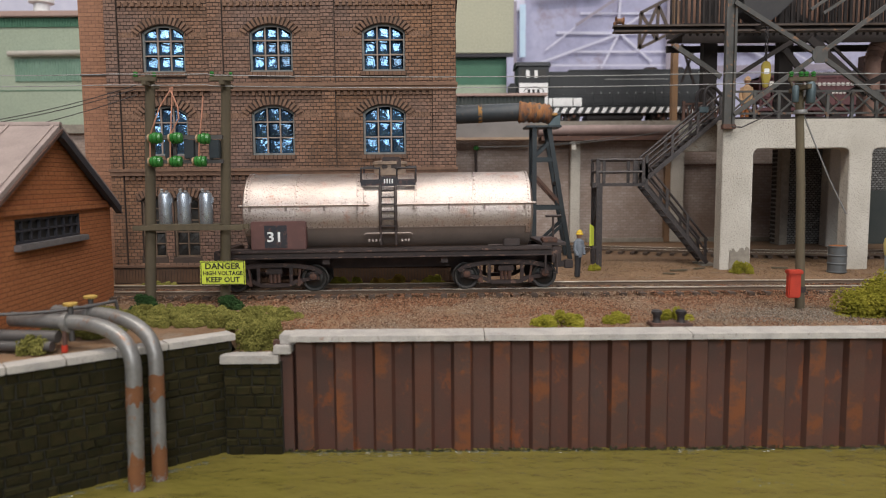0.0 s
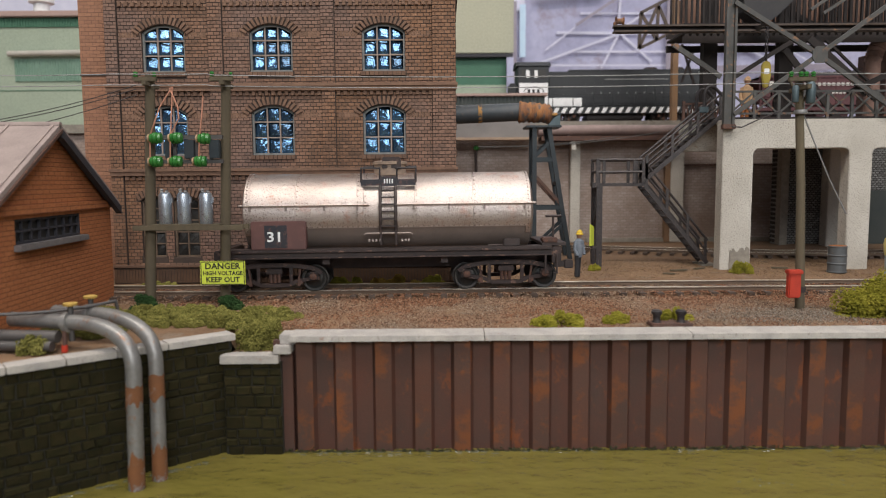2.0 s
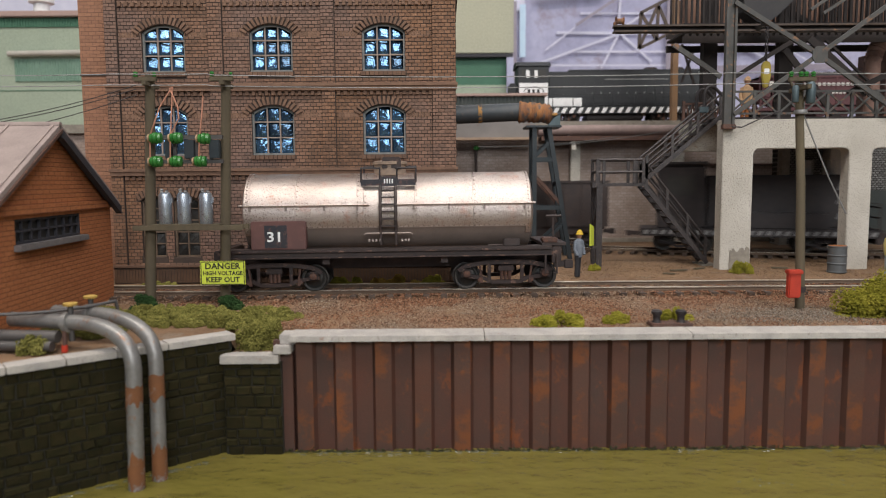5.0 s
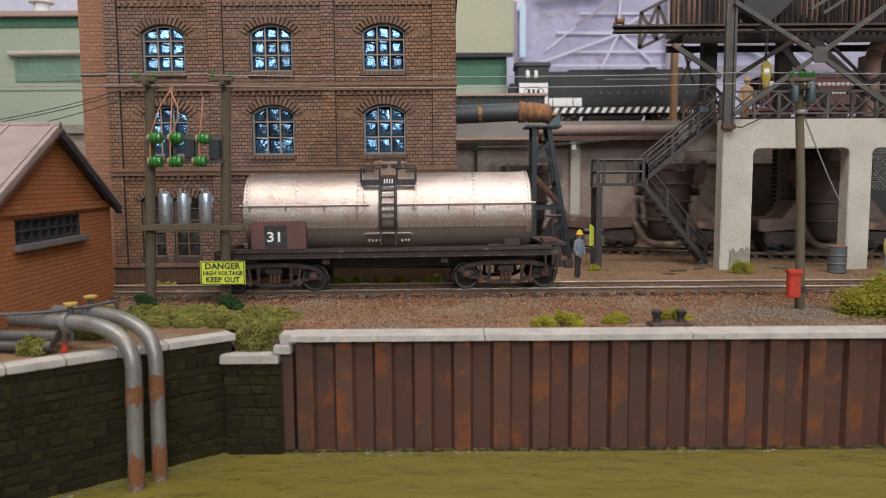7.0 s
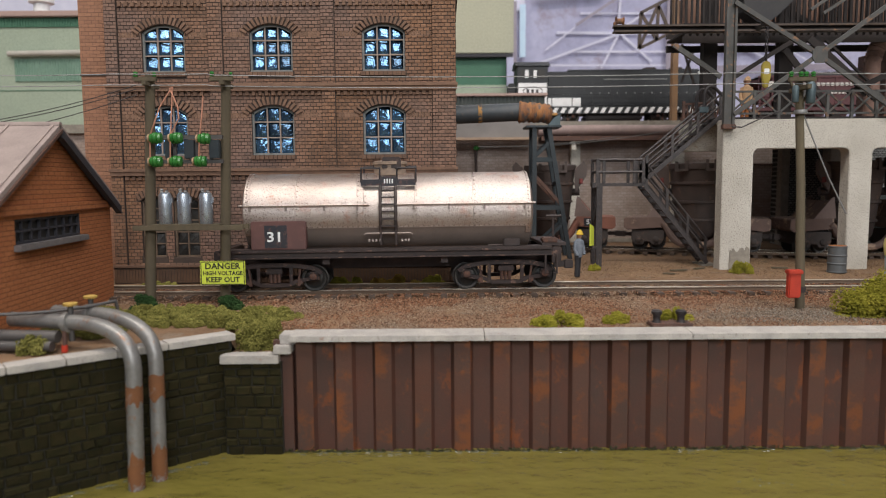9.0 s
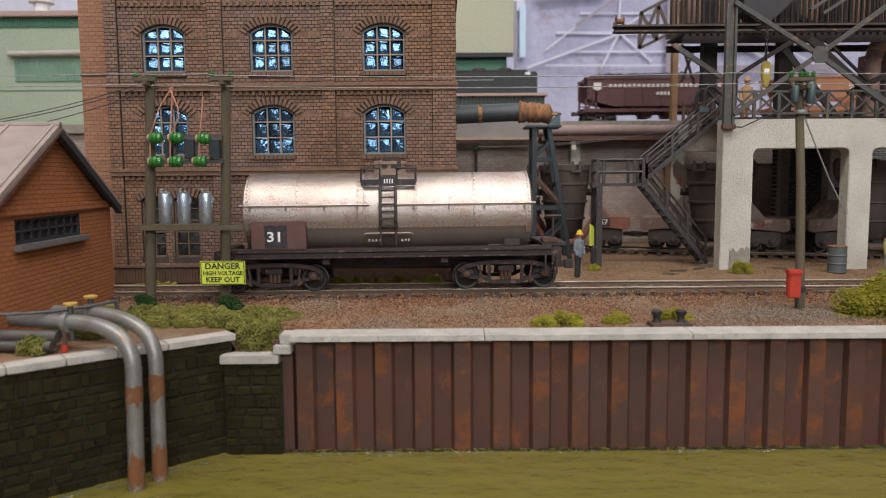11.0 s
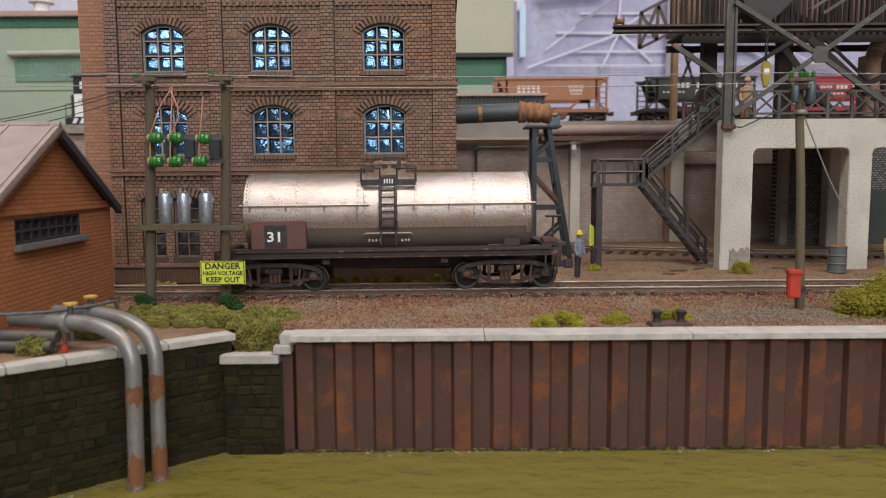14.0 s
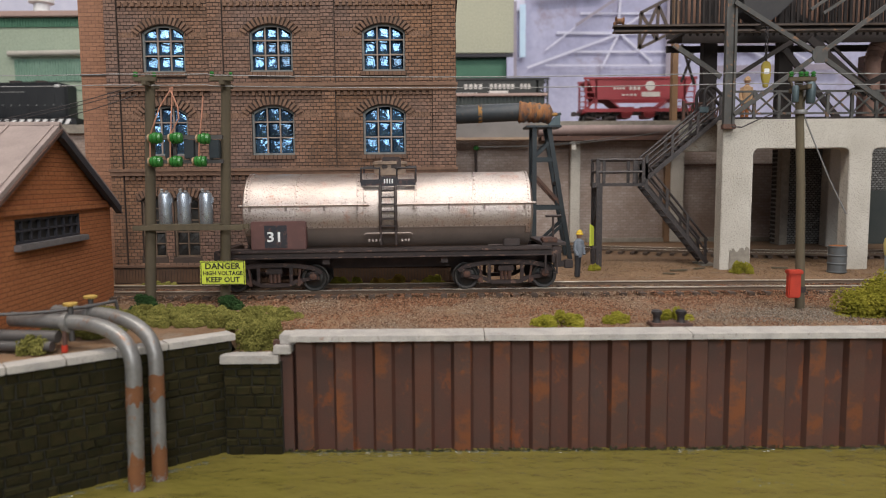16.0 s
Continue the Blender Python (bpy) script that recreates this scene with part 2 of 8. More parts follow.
# ---- mesh tools ----
class Shape:
    """Vertices and faces of one mesh, in millimetres."""

    def __init__(self):
        self.v, self.f = [], []

    def add(self, verts, faces):
        o = len(self.v)
        self.v += [tuple(p) for p in verts]
        self.f += [tuple(i + o for i in q) for q in faces]
        return self

    def box(self, x0, x1, y0, y1, z0, z1):
        v = [(x, y, z) for z in (z0, z1) for y in (y0, y1) for x in (x0, x1)]
        return self.add(v, [(0, 2, 3, 1), (4, 5, 7, 6), (0, 1, 5, 4), (2, 6, 7, 3), (0, 4, 6, 2), (1, 3, 7, 5)])

    def bar(self, a, b, w, h=None):
        """A square bar from a to b, w across and h deep."""
        a, b = Vector(a), Vector(b)
        d = (b - a).normalized()
        up = Vector((0, 1, 0)) if abs(d.y) < 0.9 else Vector((0, 0, 1))
        s = d.cross(up).normalized() * (w / 2)
        u = d.cross(s).normalized() * ((h or w) / 2)
        v = [p + i * s + j * u for p in (a, b) for i, j in ((-1, -1), (1, -1), (1, 1), (-1, 1))]
        return self.add(v, [(0, 1, 2, 3), (7, 6, 5, 4), (0, 4, 5, 1), (1, 5, 6, 2), (2, 6, 7, 3), (3, 7, 4, 0)])

    def tube(self, pts, r, n=10, r2=None, caps=True):
        pts = [Vector(p) for p in pts]
        rings = []
        s = None
        for i, p in enumerate(pts):
            d = (pts[min(i + 1, len(pts) - 1)] - pts[max(i - 1, 0)]).normalized()
            if s is None:
                s = d.cross(Vector((0, 0, 1)) if abs(d.z) < 0.95 else Vector((0, 1, 0))).normalized()
            else:
                s = (s - d * s.dot(d)).normalized()
            u = s.cross(d).normalized()
            k = r if r2 is None else r + (r2 - r) * i / (len(pts) - 1)
            rings.append([p + k * (math.cos(2 * math.pi * j / n) * s + math.sin(2 * math.pi * j / n) * u) for j in range(n)])
        v = [q for ring in rings for q in ring]
        f = [(i * n + j, i * n + (j + 1) % n, (i + 1) * n + (j + 1) % n, (i + 1) * n + j) for i in range(len(pts) - 1) for j in range(n)]
        if caps:
            f += [tuple(reversed(range(n))), tuple((len(pts) - 1) * n + j for j in range(n))]
        return self.add(v, f)

    def lathe(self, c, prof, n=20, axis="z"):
        """A turned body round an axis through c; prof: rows of (radius, along)."""
        v = []
        for r, h in prof:
            for j in range(n):
                a = 2 * math.pi * j / n
                p = {"z": (r * math.cos(a), r * math.sin(a), h), "x": (h, r * math.cos(a), r * math.sin(a)), "y": (-r * math.cos(a), h, r * math.sin(a))}[axis]
                v.append((c[0] + p[0], c[1] + p[1], c[2] + p[2]))
        f = [(i * n + j, i * n + (j + 1) % n, (i + 1) * n + (j + 1) % n, (i + 1) * n + j) for i in range(len(prof) - 1) for j in range(n)]
        f += [tuple(reversed(range(n))), tuple((len(prof) - 1) * n + j for j in range(n))]
        return self.add(v, f)

    def slab(self, poly, y0, y1):
        """A polygon of (x, z) points given depth from y0 to y1."""
        n = len(poly)
        v = [(x, y0, z) for x, z in poly] + [(x, y1, z) for x, z in poly]
        f = [tuple(range(n)), tuple(reversed(range(n, 2 * n)))] + [(i, i + n, (i + 1) % n + n, (i + 1) % n) for i in range(n)]
        return self.add(v, f)

    def prism(self, poly, d0, d1):
        """A polygon of 3D points moved from d0 to d1 (two offsets)."""
        n = len(poly)
        v = [Vector(p) + Vector(d0) for p in poly] + [Vector(p) + Vector(d1) for p in poly]
        f = [tuple(range(n)), tuple(reversed(range(n, 2 * n)))] + [(i, i + n, (i + 1) % n + n, (i + 1) % n) for i in range(n)]
        return self.add(v, f)


def mesh_of(name, sh, mat, origin=(0, 0, 0), bevel=0.0, smooth=False, weld=False):
    me = bpy.data.meshes.new(name)
    me.from_pydata([((x - origin[0]) * MM, (y - origin[1]) * MM, (z - origin[2]) * MM) for x, y, z in sh.v], [], sh.f)
    bm = bmesh.new()
    bm.from_mesh(me)
    if weld:
        bmesh.ops.remove_doubles(bm, verts=bm.verts, dist=0.000002)
    bmesh.ops.recalc_face_normals(bm, faces=bm.faces)
    if bevel:
        bmesh.ops.bevel(bm, geom=[e for e in bm.edges if e.is_manifold and e.calc_face_angle(0) > 0.6], offset=bevel * MM, segments=2, affect="EDGES", clamp_overlap=True)
    bm.to_mesh(me)
    bm.free()
    if mat:
        me.materials.append(mat)
    if smooth:
        me.polygons.foreach_set("use_smooth", [True] * len(me.polygons))
        me.set_sharp_from_angle(angle=radians(40))
    return me


ORIGIN = {}


def thing(name, at, label, category, group="", kind=""):
    """An empty at its base that parents its parts."""
    ob = new(name)
    ob.empty_display_size = 0.005
    ob.location = [c * MM for c in at]
    ORIGIN[ob.name] = at
    return tagged(ob, label, category, group, kind)


def part(name, sh, mat, parent, label="", bevel=0.0, smooth=False, weld=False):
    """One mesh under a thing or a part; the shape is in the same space as the thing's own place."""
    o = ORIGIN[parent.name]
    ob = new(name, mesh_of(name, sh, mat, o, bevel, smooth, weld))
    ob.parent = parent
    ORIGIN[ob.name] = o
    return tagged(ob, label)


def solo(name, sh, mat, label, category, group="", kind="", bevel=0.0, smooth=False, at=(0, 0, 0)):
    """A thing that is one mesh."""
    ob = new(name, mesh_of(name, sh, mat, at, bevel, smooth))
    ob.location = [c * MM for c in at]
    ORIGIN[ob.name] = at
    return tagged(ob, label, category, group, kind)


def lettering(words, size, mat, parent, m, name="lettering", width=None):
    """Raised letters, turned into a mesh; size is the letters' height in millimetres."""
    cu = bpy.data.curves.new(name, "FONT")
    cu.body, cu.size, cu.align_x, cu.align_y, cu.extrude, cu.resolution_u, cu.offset = words, size * MM * 1.4, "CENTER", "CENTER", 0.00005, 2, size * MM * 0.03
    tmp = bpy.data.objects.new(name, cu)
    scene.collection.objects.link(tmp)
    me = bpy.data.meshes.new_from_object(tmp.evaluated_get(bpy.context.evaluated_depsgraph_get()))
    bpy.data.objects.remove(tmp)
    xs = [v.co.x for v in me.vertices]
    if width and xs:
        k = width * MM / (max(xs) - min(xs))
        for v in me.vertices:
            v.co.x *= k
    me.materials.clear()
    me.materials.append(mat)
    ob = new(name, me)
    ob.parent = parent
    o = ORIGIN[parent.name]
    m = m.copy()
    m.translation = (m.translation - Vector(o)) * MM
    ob.matrix_basis = m
    return ob


def facing(x, y, z):
    """A pose for lettering on a face that looks towards the camera side."""
    return pose(x, y, z, 90, 0, 0)


# ---- the setting: ground, water, quay ----
def in_yard(x, y):
    """Inside the quay's edge."""
    if x < -66:
        return y > 182 + (x + 111) * 0.82 + 5
    if x < -47:
        return y > 219
    return y > 222


def build_ground():
    sh, step = Shape(), 3.0
    ny, y0 = 136, 148.0
    xs = [-2200.0, -1500.0, -1000.0, -700.0, -500.0] + [-390.0 + i * step for i in range(261)] + [500.0, 700.0, 1000.0, 1500.0, 2200.0]
    nx = len(xs) - 1
    idx = {}
    for j in range(ny + 1):
        for i in range(nx + 1):
            x, y = xs[i], y0 + j * step
            idx[i, j] = len(sh.v)
            h = 0.5 * noise.noise((x * 0.06, y * 0.06, 0)) + 0.35 * noise.noise((x * 0.3, y * 0.3, 4))
            if -66 <= x < -46 and y < 233:
                h -= 5.5
            sh.v.append((x, y, h - 0.3))
    for j in range(ny):
        for i in range(nx):
            if in_yard(max((xs[i] + xs[i + 1]) / 2, -180.0), y0 + (j + 0.5) * step):
                sh.f.append((idx[i, j], idx[i + 1, j], idx[i + 1, j + 1], idx[i, j + 1]))
    solo("ground", sh, M_EARTH, "brown earth and gravel yard surface", "ground", kind="structure", smooth=True)
    sh = Shape().box(-2200, 2200, 546, 960, -60, 90)
    solo("ground_upper", sh, M_EARTH, "raised earth terrace behind the retaining wall", "ground", kind="structure")
    sh = Shape().box(-2200, 2200, 226, 560, -60, -8)
    solo("layout_base", sh, M_STONE_JOINT, "dark base board under the yard", "base", kind="structure")


M_WEED = plain("wet_weed", (0.020, 0.024, 0.010), (0.045, 0.042, 0.020), 0.25, scale=600)


def build_water():
    sh = Shape().box(-2200, 2200, -300, 225, -60, -37)
    solo("water", sh, M_WATER, "still murky olive-green harbour water", "water", kind="structure")
    rng = random.Random(3)
    sh = Shape()
    # Small glossy domes, added where the water should show glints.
    def glint(x, y, r):
        k = rng.uniform(1.0, 2.4)
        n0 = len(sh.v)
        sh.lathe((x, y, -37.1), [(r, 0), (r * 0.8, r * 0.35), (r * 0.2, r * 0.5)], 6)
        sh.v[n0:] = [(x + (a - x) * k, b, c) for a, b, c in sh.v[n0:]]

    for c in range(60):
        cx, span = rng.uniform(-48, 150), rng.uniform(0.5, 2.4)
        for i in range(rng.randint(2, 7)):
            glint(cx + rng.gauss(0, span), 216.6 - rng.random() ** 2 * 2.6, rng.uniform(0.15, 0.6))
    for c in range(26):
        ck = rng.random()
        for i in range(rng.randint(2, 8)):
            k = min(max(ck + rng.gauss(0, 0.03), 0), 1)
            glint(-111 + 48 * k, 180.4 + 35 * k - rng.random() * 1.6, rng.uniform(0.2, 0.7))
    for c in range(9):
        cx, cy = rng.uniform(70, 135), rng.uniform(187, 194)
        for i in range(rng.randint(2, 6)):
            glint(cx + rng.gauss(0, 1.4), cy + rng.gauss(0, 0.4), rng.uniform(0.1, 0.4))
    wd = Shape()
    for i in range(900):
        x = rng.uniform(-50, 150)
        r = rng.uniform(0.2, 0.55)
        wd.lathe((x, 215.9 + rng.random() * 0.8, -37.3 + abs(rng.gauss(0, 0.5))), [(r, 0), (r * 0.9, r * 0.5), (r * 0.2, r * 0.8)], 5)
    tagged(solo("water_weed", wd, M_WEED, "dark wet weed along the foot of the piling", "weed"), kind="stuff")
    m, nt, bs = material("glint_resin")
    bs.inputs["Base Color"].default_value = (0.11, 0.11, 0.07, 1)
    bs.inputs["Roughness"].default_value = 0.06
    bs.inputs["Specular IOR Level"].default_value = 0.9
    tagged(solo("water_ripple", sh, m, "small glossy domes shaped to glint along the quay", "ripples", smooth=True), kind="stuff")


def build_sheet_piling():
    pil = thing("sheet_piling", (45, 218, -37), "rust-red corrugated steel sheet piling of the quay", "sheet piling", kind="structure")
    period, a = 12.2, 3.4
    n = 19
    x = -46.6
    prof = [(0, 0), (a * 0.3, -1.8), (6.0, -1.8), (6.0 + a * 0.3, 0), (period, 0)]
    sh = Shape()
    rows = [(-42, 0), (-1.5, 0)]
    v, f = [], []
    for px_, dy in prof:
        for z, _ in rows:
            v.append((px_, 218.6 + dy, z))
    for px_, dy in prof:
        for z, _ in rows:
            v.append((px_, 219.6 + dy, z))
    k = len(prof)
    for i in range(k - 1):
        f += [(2 * i, 2 * i + 2, 2 * i + 3, 2 * i + 1), (2 * k + 2 * i, 2 * k + 2 * i + 1, 2 * k + 2 * i + 3, 2 * k + 2 * i + 2), (2 * i + 1, 2 * i + 3, 2 * k + 2 * i + 3, 2 * k + 2 * i + 1)]
    f += [(0, 1, 2 * k + 1, 2 * k), (2 * k - 2, 4 * k - 2, 4 * k - 1, 2 * k - 1)]
    sh.add(v, f)
    me = mesh_of("pile", sh, M_PILE)
    me.materials.append(M_PILE_FACE)
    for p in me.polygons:
        c = p.center
        if a * 0.2 * MM < c.x < 6.2 * MM and abs(p.normal.y) > 0.5:
            p.material_index = 1
    for i in range(n):
        ob = new("pile", me)
        ob.parent = pil
        ob.location = ((x + i * period - 45) * MM, -218 * MM, 37 * MM)
    # the short return to the masonry
    part("return_plate", Shape().box(-52.5, -46.7, 216.6, 219.0, -42, -1.6), M_PILE, pil)
    sh = Shape()
    cap = thing("quay_coping", (45, 222, -2), "pale concrete coping along the quay edge", "coping", kind="structure")
    segs = [(-47, 12.4), (12.7, 76), (76.2, 135), (135.2, 190)]
    rng = random.Random(5)
    for x0, x1 in segs:
        sh = Shape()
        m = 40
        for i in range(m + 1):
            xx = x0 + (x1 - x0) * i / m
            j = [rng.uniform(-0.13, 0.13) for _ in range(4)]
            sh.v += [(xx, 214.6 + j[0], -1.7 + 0.3 * j[1]), (xx, 214.8 + j[1], 0.0 + 0.5 * j[2]), (xx, 223.0, 0.5 + 0.5 * j[3]), (xx, 223.2, -1.7)]
        for i in range(m):
            b = 4 * i
            sh.f += [(b, b + 4, b + 5, b + 1), (b + 1, b + 5, b + 6, b + 2), (b + 2, b + 6, b + 7, b + 3), (b + 3, b + 7, b + 4, b)]
        sh.f += [(0, 1, 2, 3), (4 * m, 4 * m + 3, 4 * m + 2, 4 * m + 1)]
        part("coping_stone", sh, M_CAP, cap)


def build_stone_wall():
    wl = thing("stone_wall", (-90, 200, -37), "dark wet ashlar stone harbour wall", "stone wall", kind="structure")
    rng = random.Random(11)
    A, B = Vector((-126, 169.7, 0)), Vector((-66, 219.0, 0))
    d = (B - A).normalized()
    nrm = Vector((d.y, -d.x, 0))
    L = (B - A).length

    def backing(a, b, top):
        o = -nrm
        q = [a, b, b + o * 5, a + o * 5]
        part("core", Shape().prism([(p.x, p.y, 0) for p in q], (0, 0, -44), (0, 0, top)), M_STONE_JOINT, wl)

    backing(A, B, -2.0)
    part("core", Shape().box(-67.5, -49.8, 215.2, 220, -44, -8), M_STONE_JOINT, wl)

    def stones(a, dirv, nv, length, z0, z1):
        z = z0
        while z < z1 - 0.6:
            h = min(rng.choice((2.4, 2.9, 3.4, 4.2)), z1 - z)
            s = -rng.uniform(0, 3)
            while s < length:
                wd = rng.uniform(2.6, 6.6)
                s0, s1 = max(s, 0), min(s + wd, length)
                if s1 - s0 > 0.9:
                    t = rng.uniform(0.25, 0.7)
                    g = 0.12
                    lo, hi = z + g, z + h - g
                    out = []
                    for k, off, ins in ((0, 0.0, 0.0), (1, t, 0.35)):
                        for ss, zz in ((s0 + g + ins, lo + ins), (s1 - g - ins, lo + ins), (s1 - g - ins, hi - ins), (s0 + g + ins, hi - ins)):
                            j = rng.uniform(-0.15, 0.15) + k * rng.uniform(-0.22, 0.22)
                            p = a + dirv * (ss + j) + nv * (off + 0.6 * j)
                            out.append((p.x, p.y, zz + j))
                    sh = Shape().add(out, [(4, 5, 6, 7), (0, 1, 5, 4), (1, 2, 6, 5), (2, 3, 7, 6), (3, 0, 4, 7)])
                    part("stone", sh, M_STONE, wl)
                s += wd
            z += h

    stones(A, d, nrm, L, -38.5, -1.8)
    stones(Vector((-67.5, 215.2, 0)), Vector((1, 0, 0)), Vector((0, -1, 0)), 17.6, -38.5, -7.8)
    # coping along the top
    cp = thing("wall_coping", (-90, 200, -2), "weathered pale coping on the stone wall", "coping", kind="structure")
    cuts = [0, 17, 31, 44, 58, L + 1.0]
    for s0, s1 in zip(cuts, cuts[1:]):
        q = [A + d * (s0 + 0.15) + nrm * 1.4, A + d * (s1 - 0.15) + nrm * 1.4, A + d * (s1 - 0.15) - nrm * 5.2, A + d * (s0 + 0.15) - nrm * 5.2]
        part("coping_stone", Shape().prism([(p.x, p.y, 0) for p in q], (0, 0, -1.8), (0, 0, 0.2)), M_CAP, cp, bevel=0.15)
    part("coping_stone", Shape().box(-68.2, -50.4, 213.6, 219, -8.2, -5.6), M_CAP, cp, bevel=0.15)
    part("coping_stone", Shape().box(-52.0, -46.6, 214.0, 222.5, -5.4, -2.8), M_CAP, cp, bevel=0.25)
    part("coping_stone", Shape().box(-50.6, -45.6, 216.5, 223.5, -2.9, 0.2), M_CAP, cp, bevel=0.25)


# ---- tracks ----
def low_y(x):
    """The works line: straight behind the factory, then bending towards the quay under the deck."""
    if x < 40:
        return 482.0
    if x < 240:
        k = (x - 40) / 200.0
        return 482.0 - 54.0 * (k * k * (3 - 2 * k))
    return 428.0


def high_y(x):
    """The upper line behind everything."""
    if x > -40:
        return 612.0
    k = min((-40 - x) / 320.0, 1.0)
    return 612.0 + 20.0 * k * k * (3 - 2 * k)


def high_z(x):
    if x > -40:
        return 93.0
    k = min((-40 - x) / 320.0, 1.0)
    return 93.0 - 4.5 * k * k * (3 - 2 * k)


def front_y(x):
    return 298.6 + 2.0 * math.tanh(x / 60.0)


def rail_profile(sh, xs, yf, zf, off, h=1.6):
    secs = []
    prof = [(-0.9, -h), (0.9, -h), (0.9, -h + 0.35), (0.3, -h + 0.5), (0.3, -0.7), (0.55, -0.5), (0.55, -0.08), (0.4, 0), (-0.4, 0), (-0.55, -0.08), (-0.55, -0.5), (-0.3, -0.7), (-0.3, -h + 0.5), (-0.9, -h + 0.35)]
    n = len(prof)
    base = len(sh.v)
    for x in xs:
        for dy, dz in prof:
            sh.v.append((x, yf(x) + off + dy, zf(x) + dz))
    for i in range(len(xs) - 1):
        for j in range(n):
            a, b = base + i * n + j, base + i * n + (j + 1) % n
            sh.f.append((a, b, b + n, a + n))
    sh.f += [tuple(base + j for j in range(n)), tuple(base + (len(xs) - 1) * n + j for j in reversed(range(n)))]


def build_track(name, label, x0, x1, yf, zf, pitch, keep=None):
    mid = (x0 + x1) / 2
    tr = thing(name, (mid, yf(mid), zf(mid) - 3), label, "railway track", kind="structure")
    xs = [x0, -1000, -600] + [-400 + 800 * i / 80 for i in range(81)] + [600, 1000, x1]
    for off in (-8.25 - 0.5, 8.25 + 0.5):
        sh = Shape()
        rail_profile(sh, xs, yf, zf, off)
        rail = part("rail", sh, M_RAIL, tr)
        sh = Shape()
        for xa, xb in zip(xs, xs[1:]):
            sh.add([(xa, yf(xa) + off - 0.42, zf(xa) + 0.03), (xb, yf(xb) + off - 0.42, zf(xb) + 0.03), (xb, yf(xb) + off + 0.42, zf(xb) + 0.03), (xa, yf(xa) + off + 0.42, zf(xa) + 0.03),
                    (xa, yf(xa) + off - 0.57, zf(xa) - 0.28), (xb, yf(xb) + off - 0.57, zf(xb) - 0.28)], [(0, 1, 2, 3), (4, 5, 1, 0)])
        part("rail_head", sh, M_RAILHEAD, rail, "worn bright rail head", weld=True)
    tie = mesh_of("sleeper", Shape().box(-1.3, 1.3, -15, 15, -1.4, 0), M_TIE, bevel=0.15)
    rng = random.Random(8)
    x = x0
    while x < x1:
        if keep is None or keep[0] < x < keep[1]:
            ob = new("sleeper", tie)
            ob.parent = tr
            sl = (yf(x + 1) - yf(x - 1)) / 2
            ob.location = ((x - mid) * MM, (yf(x) - yf(mid) + rng.uniform(-0.5, 0.5)) * MM, (zf(x) - zf(mid) + 3 - 1.58) * MM)
            ob.rotation_euler = (0, 0, math.atan(sl) + rng.uniform(-0.03, 0.03))
        x += pitch
    return tr


def scatter_stones(name, label, mat, count, where, size, seed):
    """Loose stones as one mesh: small rough tetrahedra and lumps."""
    rng = random.Random(seed)
    sh = Shape()
    for i in range(count):
        x, y, z = where(rng)
        r = rng.uniform(*size)
        pts = [(rng.uniform(-r, r), rng.uniform(-r, r), rng.uniform(-r, r) * 0.7) for _ in range(2)]
        v = [(x + r, y, z), (x - r * 0.6, y + r * rng.uniform(0.5, 1), z), (x - r * 0.6, y - r * rng.uniform(0.5, 1), z), (x + pts[0][0] * 0.4, y + pts[0][1] * 0.4, z + r * rng.uniform(0.5, 1.1)), (x, y, z - r * 0.5)]
        sh.add(v, [(0, 1, 3), (1, 2, 3), (2, 0, 3), (1, 0, 4), (2, 1, 4), (0, 2, 4)])
    tagged(solo(name, sh, mat, label, "gravel"), kind="stuff")


def island_material(name, stops, rough=0.9, patch=None, spread=1.0):
    """Each crumb or stone in its own tone, drifting between two mixes over the ground."""
    m, nt, bs = material(name)
    rnd = nt.nodes.new("ShaderNodeNewGeometry").outputs["Random Per Island"]
    co = nt.nodes.new("ShaderNodeTexCoord").outputs["Object"]
    drift = noise_fac(nt, co, 240.0 if spread < 1 else 30.0, 4.0, 0.6)
    fac = nt.nodes.new("ShaderNodeMath")
    fac.operation = "MULTIPLY_ADD"
    link(nt, rnd, fac.inputs[0])
    fac.inputs[1].default_value = spread
    if spread < 1:
        sub = nt.nodes.new("ShaderNodeMath")
        sub.operation = "MULTIPLY_ADD"
        link(nt, drift, sub.inputs[0])
        sub.inputs[1].default_value, sub.inputs[2].default_value = 1.6, -0.3 - spread / 2
        link(nt, sub.outputs[0], fac.inputs[2])
    else:
        fac.inputs[2].default_value = 0.0
    col = ramp(nt, fac.outputs[0], stops)
    if patch:
        mr = nt.nodes.new("ShaderNodeMapRange")
        mr.inputs["From Min"].default_value, mr.inputs["From Max"].default_value = 0.44, 0.62
        link(nt, drift, mr.inputs["Value"])
        col = mixc(nt, mr.outputs["Result"], col, ramp(nt, rnd, patch))
    col = mixc(nt, 0.4, col, ramp(nt, noise_fac(nt, co, 3000.0), [(0.3, (0.3, 0.3, 0.3)), (0.7, (0.7, 0.7, 0.7))]), "OVERLAY")
    link(nt, col, bs.inputs["Base Color"])
    bs.inputs["Roughness"].default_value = rough
    bs.inputs["Specular IOR Level"].default_value = 0.2
    return m


